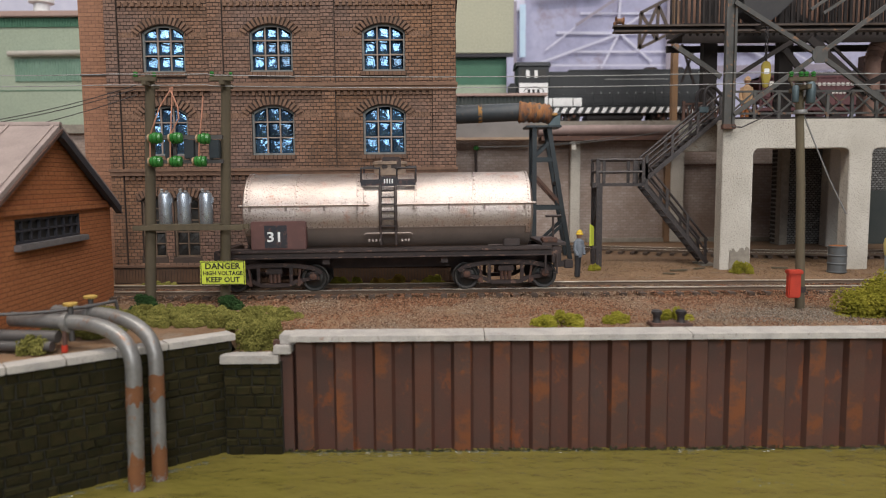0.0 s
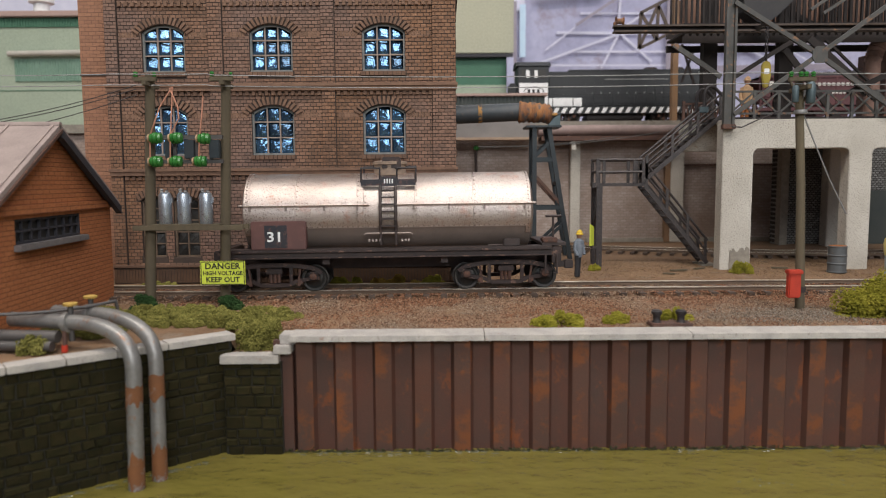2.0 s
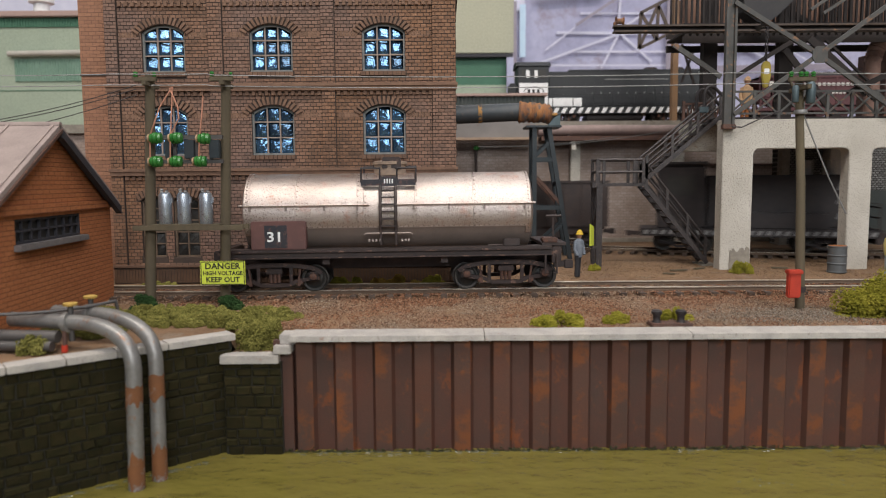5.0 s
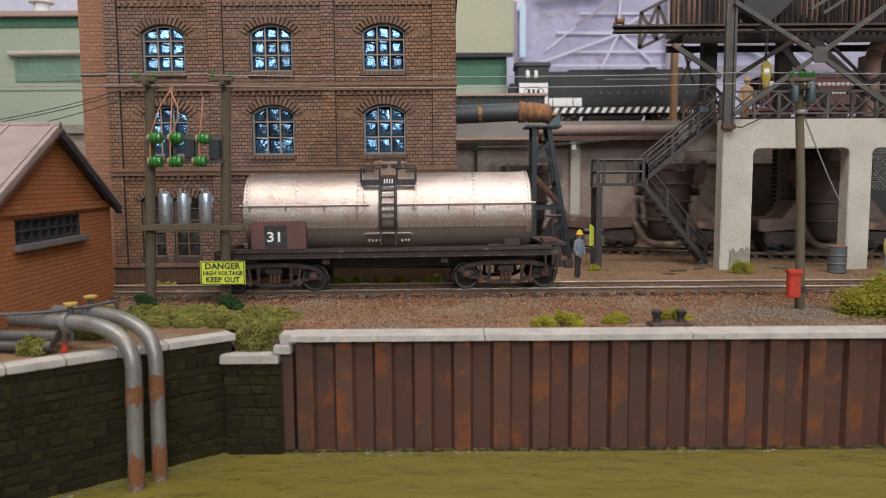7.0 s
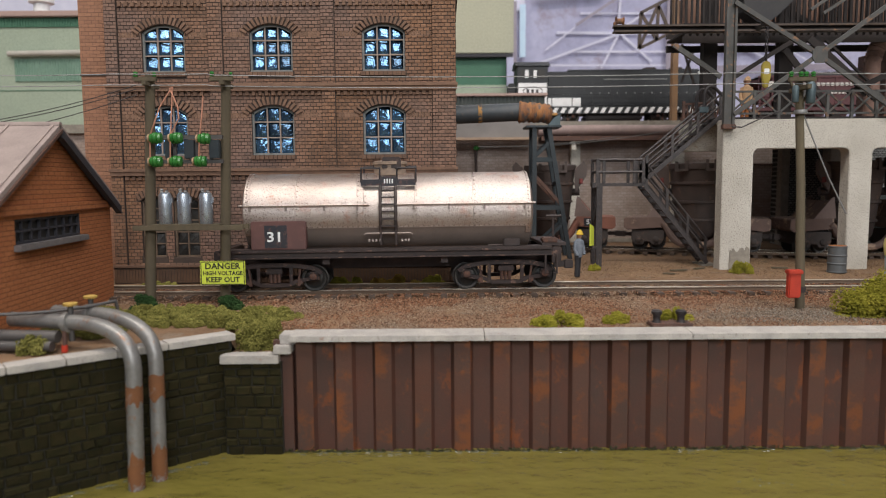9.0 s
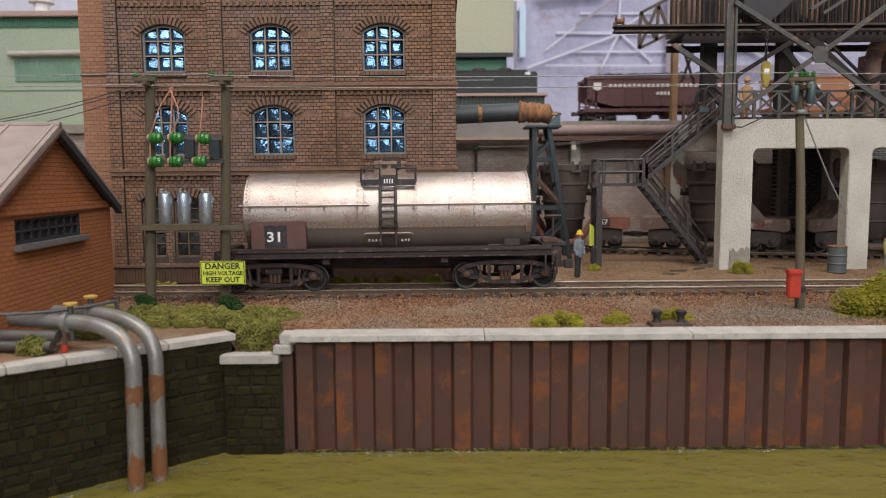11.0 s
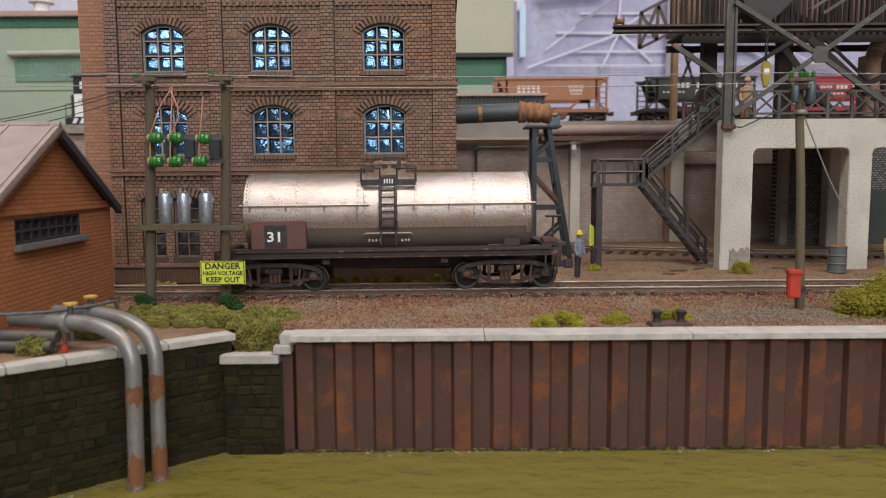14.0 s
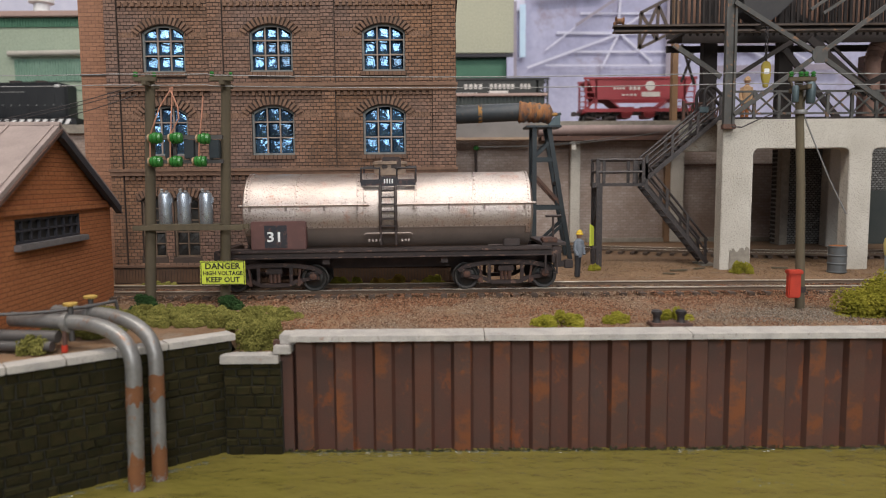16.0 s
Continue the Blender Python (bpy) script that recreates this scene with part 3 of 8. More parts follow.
M_BALLAST = island_material("ballast", [(0.0, (0.055, 0.030, 0.020)), (0.35, (0.16, 0.075, 0.042)), (0.75, (0.32, 0.150, 0.085)), (1.0, (0.42, 0.29, 0.20))],
                            patch=[(0.0, (0.07, 0.045, 0.032)), (0.5, (0.20, 0.13, 0.09)), (1.0, (0.44, 0.37, 0.29))])
M_GRIT = island_material("brown_grit", [(0.0, (0.055, 0.036, 0.022)), (0.5, (0.225, 0.14, 0.075)), (1.0, (0.40, 0.29, 0.19))],
                         patch=[(0.0, (0.055, 0.036, 0.022)), (0.5, (0.165, 0.102, 0.056)), (1.0, (0.32, 0.21, 0.12))])

M_PALEGRIT = island_material("grey_grit", [(0.0, (0.07, 0.055, 0.042)), (0.5, (0.20, 0.16, 0.125)), (1.0, (0.36, 0.32, 0.27))])

build_ground()
build_water()
build_sheet_piling()
build_stone_wall()
build_track("track_front", "weathered front siding track with dark sleepers", -2000, 2000, front_y, lambda x: 3.0, 7.3, (-330, 330))
build_track("track_works", "works track bending under the concrete deck", -2000, 2000, low_y, lambda x: 3.0, 7.3, (0, 380))
build_track("track_upper", "upper level track on the terrace", -2000, 2000, high_y, high_z, 7.3, (-380, 380))


def ballast_spot(rng):
    x = rng.uniform(-140, 240)
    y = front_y(x) + rng.gauss(0, 11) - 6
    y = min(max(y, 262), 318)
    near = abs(y - front_y(x))
    lift = 1.15 if near < 12.5 else max(0.0, 1.15 - (near - 12.5) * 0.25)
    return x, y, lift + rng.uniform(-0.15, 0.3)


def yard_spot(rng):
    x = rng.uniform(-66, 170)
    return x, rng.uniform(224, 285), rng.uniform(-0.4, 0.1)


def rear_spot(rng):
    return rng.uniform(0, 250), rng.uniform(312, 420), rng.uniform(-0.5, 0.0)


scatter_stones("ballast", "rust-brown track ballast of fine stones", M_BALLAST, 44000, ballast_spot, (0.14, 0.42), 21)
scatter_stones("yard_gravel", "loose red-brown and grey gravel by the quay", M_BALLAST, 48000, yard_spot, (0.10, 0.34), 22)
def pale_spot(rng):
    return 128 + rng.gauss(0, 24), 244 + rng.gauss(0, 8), rng.uniform(-0.2, 0.2)


scatter_stones("pale_gravel", "pale grey gravel round the telegraph pole", M_PALEGRIT, 7000, lambda rng: (lambda p: (p[0], max(p[1], 226.0), p[2]))(pale_spot(rng)), (0.12, 0.36), 24)
scatter_stones("rear_gravel", "pale grit between the siding and the works", M_GRIT, 26000, rear_spot, (0.10, 0.36), 23)


# ---- the brick factory ----
FY = 333.0


def arch(cx, w, zs, rise, n=10, down=False):
    """Points of a flat arch from left to right."""
    r = (w * w / 4 + rise * rise) / (2 * rise)
    a = math.asin(w / 2 / r)
    return [(cx + r * math.sin(-a + 2 * a * i / n), zs + rise - r + r * math.cos(-a + 2 * a * i / n)) for i in range(n + 1)]


def wall_band(sh, x0, x1, z0, z1, holes, y0, y1):
    """A stretch of wall from z0 to z1 with arched holes (cx, w, sill, spring, rise)."""
    x = x0
    for cx, w, zb, zs, rise in holes:
        sh.box(x, cx - w / 2, y0, y1, z0, z1)
        if zb > z0:
            sh.box(cx - w / 2, cx + w / 2, y0, y1, z0, zb)
        sh.slab([(cx - w / 2, z1)] + arch(cx, w, zs, rise) + [(cx + w / 2, z1)], y0, y1)
        x = cx + w / 2
    sh.box(x, x1, y0, y1, z0, z1)


def make_window(parent, cx, w, zb, zs, rise, cols, rows, y, mat_pane, label, mat_bar, mat_frame):
    """Frame with glazing bars, and every pane on its own, slightly bulged."""
    sh = Shape()
    fw = 0.9
    outer = [(cx - w / 2, zb), (cx + w / 2, zb)] + arch(cx, w, zs, rise)[::-1]
    ax = arch(cx, w - 2 * fw, zs, rise - 0.25)
    pts = arch(cx, w, zs, rise)
    for (xa, za), (xb, zb2), (xc, zc), (xd, zd) in zip(pts, pts[1:], ax, ax[1:]):
        sh.slab([(xc, zc - 0.7), (xd, zd - 0.7), (xb, zb2), (xa, za)], y - 0.5, y + 0.8)
    sh.box(cx - w / 2, cx - w / 2 + fw, y - 0.5, y + 0.8, zb + fw, zs)
    sh.box(cx + w / 2 - fw, cx + w / 2, y - 0.5, y + 0.8, zb + fw, zs)
    sh.box(cx - w / 2, cx + w / 2, y - 0.5, y + 0.8, zb, zb + fw)
    win = part("window", sh, mat_frame, parent, label)
    sh = Shape()
    top = zs + rise - 0.4
    iw, ih = w - 2 * fw, top - zb - fw
    for i in range(1, cols):
        xx = cx - iw / 2 + iw * i / cols
        sh.box(xx - 0.33, xx + 0.33, y - 0.3, y + 0.6, zb + fw, top - 0.3)
    for j in range(1, rows):
        zz = zb + fw + ih * j / rows
        sh.box(cx - iw / 2 - 0.1, cx + iw / 2 + 0.1, y - 0.24, y + 0.54, zz - 0.3, zz + 0.3)
    part("glazing_bar", sh, mat_bar, win)
    rng = random.Random(int(cx * 7 + zb * 13))
    n = 6
    for i in range(cols):
        for j in range(rows):
            xa, xb = cx - iw / 2 + iw * i / cols, cx - iw / 2 + iw * (i + 1) / cols
            za, zb2 = zb + fw + ih * j / rows, zb + fw + ih * (j + 1) / rows
            ps = Shape()
            bulge = rng.uniform(0.9, 1.5)
            facet = zb < 90
            tx, tz = rng.gauss((-0.45 if facet else -1.0) - (-27 - cx) * 0.009, 0.55 if facet else 0.22), rng.gauss(-0.35 if facet else -0.7, 0.45 if facet else 0.15)
            rough = 0.16 if facet else 0.08
            for q in range(n + 1):
                for p in range(n + 1):
                    u, v = p / n * 2 - 1, q / n * 2 - 1
                    dome = (1 - max(abs(u), abs(v))) * 0.9 if facet else (1 - u ** 6) * (1 - v ** 6)
                    lift = bulge * dome + rough * noise.noise((xa * 3 + p, za * 3 + q, 3.0)) + 0.9 * (tx * u + tz * v)
                    zz = za + (zb2 - za) * q / n
                    if j == rows - 1:
                        xx = xa + (xb - xa) * p / n
                        zz = min(zz, zs + rise - 0.3 - rise * ((xx - cx) / (w / 2)) ** 2)
                    ps.v.append((xa + (xb - xa) * p / n, y + 1.6 - 0.55 * lift, zz))
            for q in range(n):
                for p in range(n):
                    b = q * (n + 1) + p
                    ps.f.append((b, b + 1, b + n + 2, b + n + 1))
            part("pane", ps, mat_pane, win, smooth=zb > 90)
    return win


M_GLASS_DARK = plain("dusty_dark_glass", (0.016, 0.016, 0.016), (0.03, 0.027, 0.023), 0.55, scale=200, bumpy=0.05)


def lay_bricks(bl, panels, floors, W):
    """Every brick of the front, a little proud of its mortar; the ones beside the lowest arch stand as pieces."""
    BW, RH, GAP, OUT = 2.8, 1.6, 0.24, 0.24
    rng = random.Random(77)
    holes = {}
    for x0, x1, cx in panels:
        rows = [(cx, W, zb, zs, rise, 3.7) for zb, zs, rise in floors]
        if x0 < -140:
            rows += [(-135.0, 11.0, 12, 38.6, 2.2, 3.6), (-119.6, 12.0, 12, 38.6, 2.2, 3.6)]
        holes[x0] = rows

    def spans(x0, x1, z, rows):
        """What is left of a course at height z."""
        out = [(x0, x1)]
        for cx, w, zb, zs, rise, arch_h in rows:
            if not zb - 2.4 < z < zs + rise + arch_h + 0.6:
                continue
            half = w / 2 + (0.7 if z < zb + 0.6 else 0.05)
            if z > zs - 0.4:
                r = (w * w / 4 + rise * rise) / (2 * rise)
                q = (r + arch_h) ** 2 - (z - (zs + rise - r)) ** 2
                half = min(math.sqrt(max(q, 0.0)), w / 2 + 2.2)
            cut = []
            for a, b in out:
                cut += [(a, min(b, cx - half)), (max(a, cx + half), b)]
            out = [(a, b) for a, b in cut if b - a > 0.35]
        return out

    def course(sh, x0, x1, z0, z1, y, rows, pick=None, pieces=None):
        k, z = 0, z0
        while z < z1 - 0.8:
            top = min(z + RH - GAP, z1)
            for a, b in spans(x0, x1, z + RH / 2, rows):
                x = math.floor((a - x0) / BW) * BW + x0 - (BW / 2 if k % 2 else 0)
                while x < b:
                    p, q = max(x, a), min(x + BW - GAP, b)
                    if q - p > 0.3:
                        whole = abs(q - p - (BW - GAP)) < 0.01
                        if pick and whole and pick(p, z) and len(pieces) < 280:
                            pieces.append((p, y, z))
                        else:
                            o = OUT + rng.uniform(-0.07, 0.07)
                            j = rng.uniform(-0.04, 0.04)
                            c = 0.1
                            v = [(p, y, z), (q, y, z), (q, y, top), (p, y, top), (p + c, y - o, z + c + j), (q - c, y - o, z + c + j), (q - c, y - o, top - c + j), (p + c, y - o, top - c + j)]
                            sh.add(v, [(4, 5, 6, 7), (0, 1, 5, 4), (1, 2, 6, 5), (2, 3, 7, 6), (3, 0, 4, 7)])
                    x += BW
            z += RH
            k += 1

    pieces = []
    for x0, x1, cx in panels:
        sh = Shape()
        last = x0 > -50
        course(sh, x0 + 0.1, x1 - 0.1, 8.0, 141.5, FY + 1.4, holes[x0], (lambda x, z: 53 < z < 90) if last else None, pieces)
        tagged(part("brickwork", sh, M_FIRED, bl), kind="stuff")
    for x0, x1 in ((-153.2, -147.6), (-106.3, -99.8), (-55.0, -48.8), (-4.3, 6.4)):
        sh = Shape()
        course(sh, x0 + 0.1, x1 - 0.1, 8.0, 141.5, FY, [])
        tagged(part("brickwork", sh, M_FIRED, bl), kind="stuff")
    sh, x = Shape(), -153.4
    while x < 5.6:
        o = rng.uniform(0.2, 0.4)
        sh.box(x, x + 1.15, FY - 0.8 - o, FY - 0.79, 0.4, 6.7 + rng.uniform(-0.1, 0.1))
        x += 1.4
    tagged(part("plinth_bricks", sh, M_PLINTH, bl, "dark upright plinth bricks"), kind="stuff")
    part("plinth_cap", Shape().box(-153.7, 7.0, FY - 1.5, FY - 0.01, 7.51, 8.6), M_BRICK_TRIM, bl, bevel=0.15)
    w, h, c = BW - GAP, RH - GAP, 0.1
    v = [(0, 0, 0), (w, 0, 0), (w, 0, h), (0, 0, h), (c, -OUT, c), (w - c, -OUT, c), (w - c, -OUT, h - c), (c, -OUT, h - c)]
    one = mesh_of("wall_brick", Shape().add(v, [(4, 5, 6, 7), (0, 1, 5, 4), (1, 2, 6, 5), (2, 3, 7, 6), (3, 0, 4, 7)]), M_FIRED_ONE)
    o = ORIGIN[bl.name]
    for x, y, z in pieces:
        ob = new("wall_brick", one)
        ob.parent = bl
        ob.location = ((x - o[0]) * MM, (y - o[1]) * MM, (z - o[2]) * MM)


def build_factory():
    bl = thing("brick_factory", (-74, 390, 0), "three-storey brown brick factory with arched windows", "factory")
    panels = [(-147.6, -106.3, -127.2), (-99.8, -55.0, -78.0), (-48.8, -4.3, -26.6)]
    floors = [(97.3, 115.2, 3.4), (59.4, 78.7, 3.5)]
    W = 19.6
    for x0, x1, cx in panels:
        sh = Shape()
        wall_band(sh, x0, x1, 90.5, 142, [(cx, W, *floors[0])], FY + 1.4, FY + 6)
        wall_band(sh, x0, x1, 52, 90.5, [(cx, W, *floors[1])], FY + 1.4, FY + 6)
        if x0 < -140:
            wall_band(sh, x0, x1, 0, 52, [(-135.0, 11.0, 12, 38.6, 2.2), (-119.6, 12.0, 12, 38.6, 2.2)], FY + 1.4, FY + 6)
        else:
            sh.box(x0, x1, FY + 1.4, FY + 6, 0, 52)
        part("wall_panel", sh, M_MORTAR, bl, weld=True)
    for x0, x1 in ((-153.2, -147.6), (-106.3, -99.8), (-55.0, -48.8), (-4.3, 6.4)):
        part("pilaster", Shape().box(x0, x1, FY, FY + 6, 0, 142), M_MORTAR, bl)
    part("side_wall", Shape().box(2.0, 6.2, FY + 6.01, 450, 0, 142), M_BRICK, bl)
    part("side_wall", Shape().box(-153, -149, FY + 6.01, 450, 0, 142), M_BRICK, bl)
    part("rear_wall", Shape().box(-149, 2, 446, 450, 0, 142), M_BRICK, bl)
    part("roof", Shape().box(-155, 8.5, FY - 1, 452, 142, 145), M_DARK, bl)
    part("inner_floor", Shape().box(-149, 2, FY + 9, 446, 88, 90), M_DARK, bl)
    part("inner_back", Shape().box(-149, 2, FY + 24, FY + 26, 0, 140), M_DARK, bl)
    part("plinth", Shape().box(-153.6, 6.9, FY - 0.8, FY + 0.0, 0, 7.5), M_MORTAR, bl)
    # string courses with little dentils
    den = mesh_of("dentil", Shape().box(0, 1.5, FY + 0.1 - 390, FY + 1.39 - 390, 0, 2.0), M_BRICK_TRIM)

    def dentils(x0, x1, z):
        x = x0 + 0.8
        while x < x1 - 1.5:
            ob = new("dentil", den)
            ob.parent = bl
            ob.location = ((x + 74) * MM, 0, z * MM)
            x += 3.0

    sol = mesh_of("soldier_brick", Shape().box(-0.55, 0.55, FY + 1.1 - 390, FY + 1.39 - 390, -2.4, 0.0), M_BRICK_TRIM)
    for z in (90.2, 51.8):
        sh = Shape().box(-153.8, 7.2, FY - 1.3, FY - 0.02, z + 0.3, z + 1.6).box(-153.6, 7.0, FY - 0.7, FY - 0.02, z - 1.6, z + 0.3)
        part("string_course", sh, M_BRICK_TRIM, bl)
        for x0, x1, cx in panels:
            dentils(x0, x1, z - 3.6)
    for x0, x1, cx in panels:
        dentils(x0, x1, 126.6)
    vous = mesh_of("brick", Shape().box(-0.62, 0.62, -0.4, 0.9, 0.0, 3.7), M_BRICK_TRIM, bevel=0.12)
    for x0, x1, cx in panels:
        for zb, zs, rise in floors:
            make_window(bl, cx, W, zb, zs, rise, 3, 3, FY + 3.2, M_GLASS, "grey arched window with wavy bluish panes", M_BAR, M_FRAME)
            r = (W * W / 4 + rise * rise) / (2 * rise)
            a = math.asin(W / 2 / r) * 1.12
            n = 15
            for i in range(n):
                t = -a + 2 * a * i / (n - 1)
                fan = t * 1.35
                ob = new("brick", vous)
                ob.parent = bl
                ob.location = ((cx + r * math.sin(t) + 74) * MM, (FY + 0.95 - 390) * MM, (zs + rise - r + r * math.cos(t) + 0.15) * MM)
                ob.rotation_euler = (0, fan, 0)
            sill = Shape()
            for i in range(10):
                sill.box(cx - W / 2 - 0.5 + i * 2.06, cx - W / 2 + 1.3 + i * 2.06, FY + 0.3, FY + 2.6, zb - 2.0, zb - 0.15)
            part("window_sill", sill, M_BRICK_TRIM, bl)
            # impost courses beside the arch
            for side in (-1, 1):
                x = cx + side * (W / 2 + 2.6)
                while x0 + 0.8 < x < x1 - 0.8:
                    ob = new("soldier_brick", sol)
                    ob.parent = bl
                    ob.location = ((x + 74) * MM, 0, zs * MM)
                    x += side * 1.35
    for cx, w in ((-135.0, 11.0), (-119.6, 12.0)):
        make_window(bl, cx, w, 12, 38.6, 2.2, 2, 5, FY + 3.2, M_GLASS_DARK, "tall dark brown ground-floor window", M_BROWNBAR, M_BROWNBAR)
        for i in range(9):
            t = (i - 4) / 4
            ob = new("brick", vous)
            ob.parent = bl
            ob.location = ((cx + t * w * 0.52 + 74) * MM, (FY + 0.95 - 390) * MM, (41.0 - 2.2 * t * t) * MM)
            ob.rotation_euler = (0, t * 0.55, 0)
    lay_bricks(bl, panels, floors, W)
    sh = Shape()
    for k in range(14):
        sh.box(6.2, 6.5 + 0.2 * (k % 2), FY + 1, FY + 8, 52 + k * 6.2, 55.2 + k * 6.2)
    part("quoin_strip", sh, M_BRICK_TRIM, bl)
    wing = thing("brick_wing", (-165, 395, 0), "set-back orange brick stair tower beside the factory", "brick building")
    part("wall", Shape().box(-173, -153.4, 350, 440, 0, 142), M_BRICK_WING, wing)
    part("string_course", Shape().box(-173.4, -153.3, 349.6, 350.2, 98.2, 99.0), M_DARK, wing)


build_factory()


# ---- retaining wall, terrace buildings, backdrop ----
def build_retaining_wall():
    rw = thing("retaining_wall", (130, 546, 0), "stained grey-brown brick retaining wall with pale pilasters", "retaining wall", kind="structure")
    part("brickwork", Shape().box(-2200, 256, 541, 549, 0, 88), M_BRICK_WALL, rw)
    for x0, x1 in ((95.4, 102.6), (170.2, 180)):
        part("pilaster", Shape().box(x0, x1, 536, 541, 0, 76), M_CONCRETE, rw, bevel=0.4)
    part("pilaster", Shape().box(250, 255.5, 532, 541, 0, 76), M_POST, rw, "ochre stained end pier")
    part("pilaster", Shape().box(166.2, 170.1, 536.6, 541, 0, 76), M_POST, rw, "ochre stained edge strip")
    part("coping", Shape().box(-2200, 258, 537, 550, 84, 90.3), M_CONCRETE_D, rw)
    part("pipe_ledge", Shape().box(72, 176, 524, 541, 75.4, 78.6), M_RUSTY, rw, "dark rusty ledge under the pipe")
    part("fascia", Shape().box(-30, 68, 527, 531, 77.8, 91.5), M_GREYSHEET, rw, "stained grey sheet fascia")
    part("fascia_lip", Shape().box(-30, 68.6, 519, 531.5, 76.0, 77.79), M_TANLIP, rw, "tan lip under the fascia")
    # a dark steel ledge over the right-hand bays
    part("ledge_beam", Shape().box(180.5, 250, 539.5, 541, 57, 58.2), M_RUSTY, rw)
    part("base_plinth", Shape().box(108, 249, 538, 541, 0, 3), M_CONCRETE_D, rw)
    for x in (95.2,):
        sh = Shape().box(x - 1.6, x + 1.6, 522, 524, 68.4, 74.4)
        part("junction_box", sh, M_CONCRETE, rw, bevel=0.3)
    # steam pipe carried along its top
    pp = thing("service_pipe", (130, 530, 85), "dull pinkish-brown service pipe along the wall", "pipe")
    part("pipe_run", Shape().tube([(70, 528, 82.6), (110, 528, 83), (176, 528, 82.4)], 3.8, 16), M_DARKPINK, pp, smooth=True)
    for x in (92, 172):
        part("bracket", Shape().box(x - 1, x + 1, 526, 538, 78.61, 79.6), M_DARK, pp)
    val = Shape().lathe((174.5, 525, 82), [(1.6, -2), (2.2, -1.2), (2.2, 1.2), (1.6, 2)], 12, "x")
    part("green_valve", val, M_GREENGLASS, pp, "small green valve", smooth=True)
    part("standpipe", Shape().tube([(25, 534, 44), (25, 534, 68), (25.6, 533, 71)], 1.0, 10), M_DARK, pp, "dark standpipe", smooth=True)
    part("green_valve", Shape().lathe((25, 533, 69), [(1.2, 0), (2.2, 0.8), (2.2, 3.0), (1.0, 3.8)], 12), M_GREENGLASS, pp, "small green valve", smooth=True)
    # thin cables below the pipe
    for z0, z1, x1, sag in ((71.5, 81.0, 158, 3.5), (71.0, 78.0, 128, 2.0)):
        pts = [(26 + (x1 - 26) * i / 20, 521.5, z0 + (z1 - z0) * i / 20 - sag * 4 * (i / 20) * (1 - i / 20)) for i in range(21)]
        solo("cable", Shape().tube(pts, 0.25, 5), M_CABLE, "thin grey cable along the retaining wall", "cable", "wall cables")


M_CABLE = plain("grey_cable", (0.12, 0.12, 0.115), (0.08, 0.08, 0.08), 0.6)
M_GREYSHEET = plain("stained_grey_sheet", (0.22, 0.205, 0.195), (0.155, 0.145, 0.14), 0.6, scale=40, wear=(0.17, 0.095, 0.07), wear_at=0.62)
M_TANLIP = plain("tan_ledge", (0.38, 0.27, 0.19), (0.27, 0.19, 0.14), 0.8, scale=90)
M_DARKPINK = plain("pinkish_pipe", (0.30, 0.215, 0.195), (0.20, 0.145, 0.135), 0.6, scale=80)
M_GREENGLASS = plain("green_glass", (0.022, 0.13, 0.024), (0.045, 0.19, 0.04), 0.22, scale=500, bumpy=0.0)
build_retaining_wall()


def corrugated(x0, x1, y, z0, z1, pitch=2.4):
    """One folded sheet with a flat back."""
    pts = []
    n = int((x1 - x0) / pitch)
    for i in range(n):
        xx = x0 + i * pitch
        pts += [(xx, y - 0.7), (xx + pitch * 0.5, y - 0.7), (xx + pitch * 0.6, y), (xx + pitch * 0.9, y)]
    pts += [(x1, y), (x1, y + 1.5), (x0, y + 1.5)]
    return Shape().prism([(px_, py_, 0) for px_, py_ in pts], (0, 0, z0), (0, 0, z1))


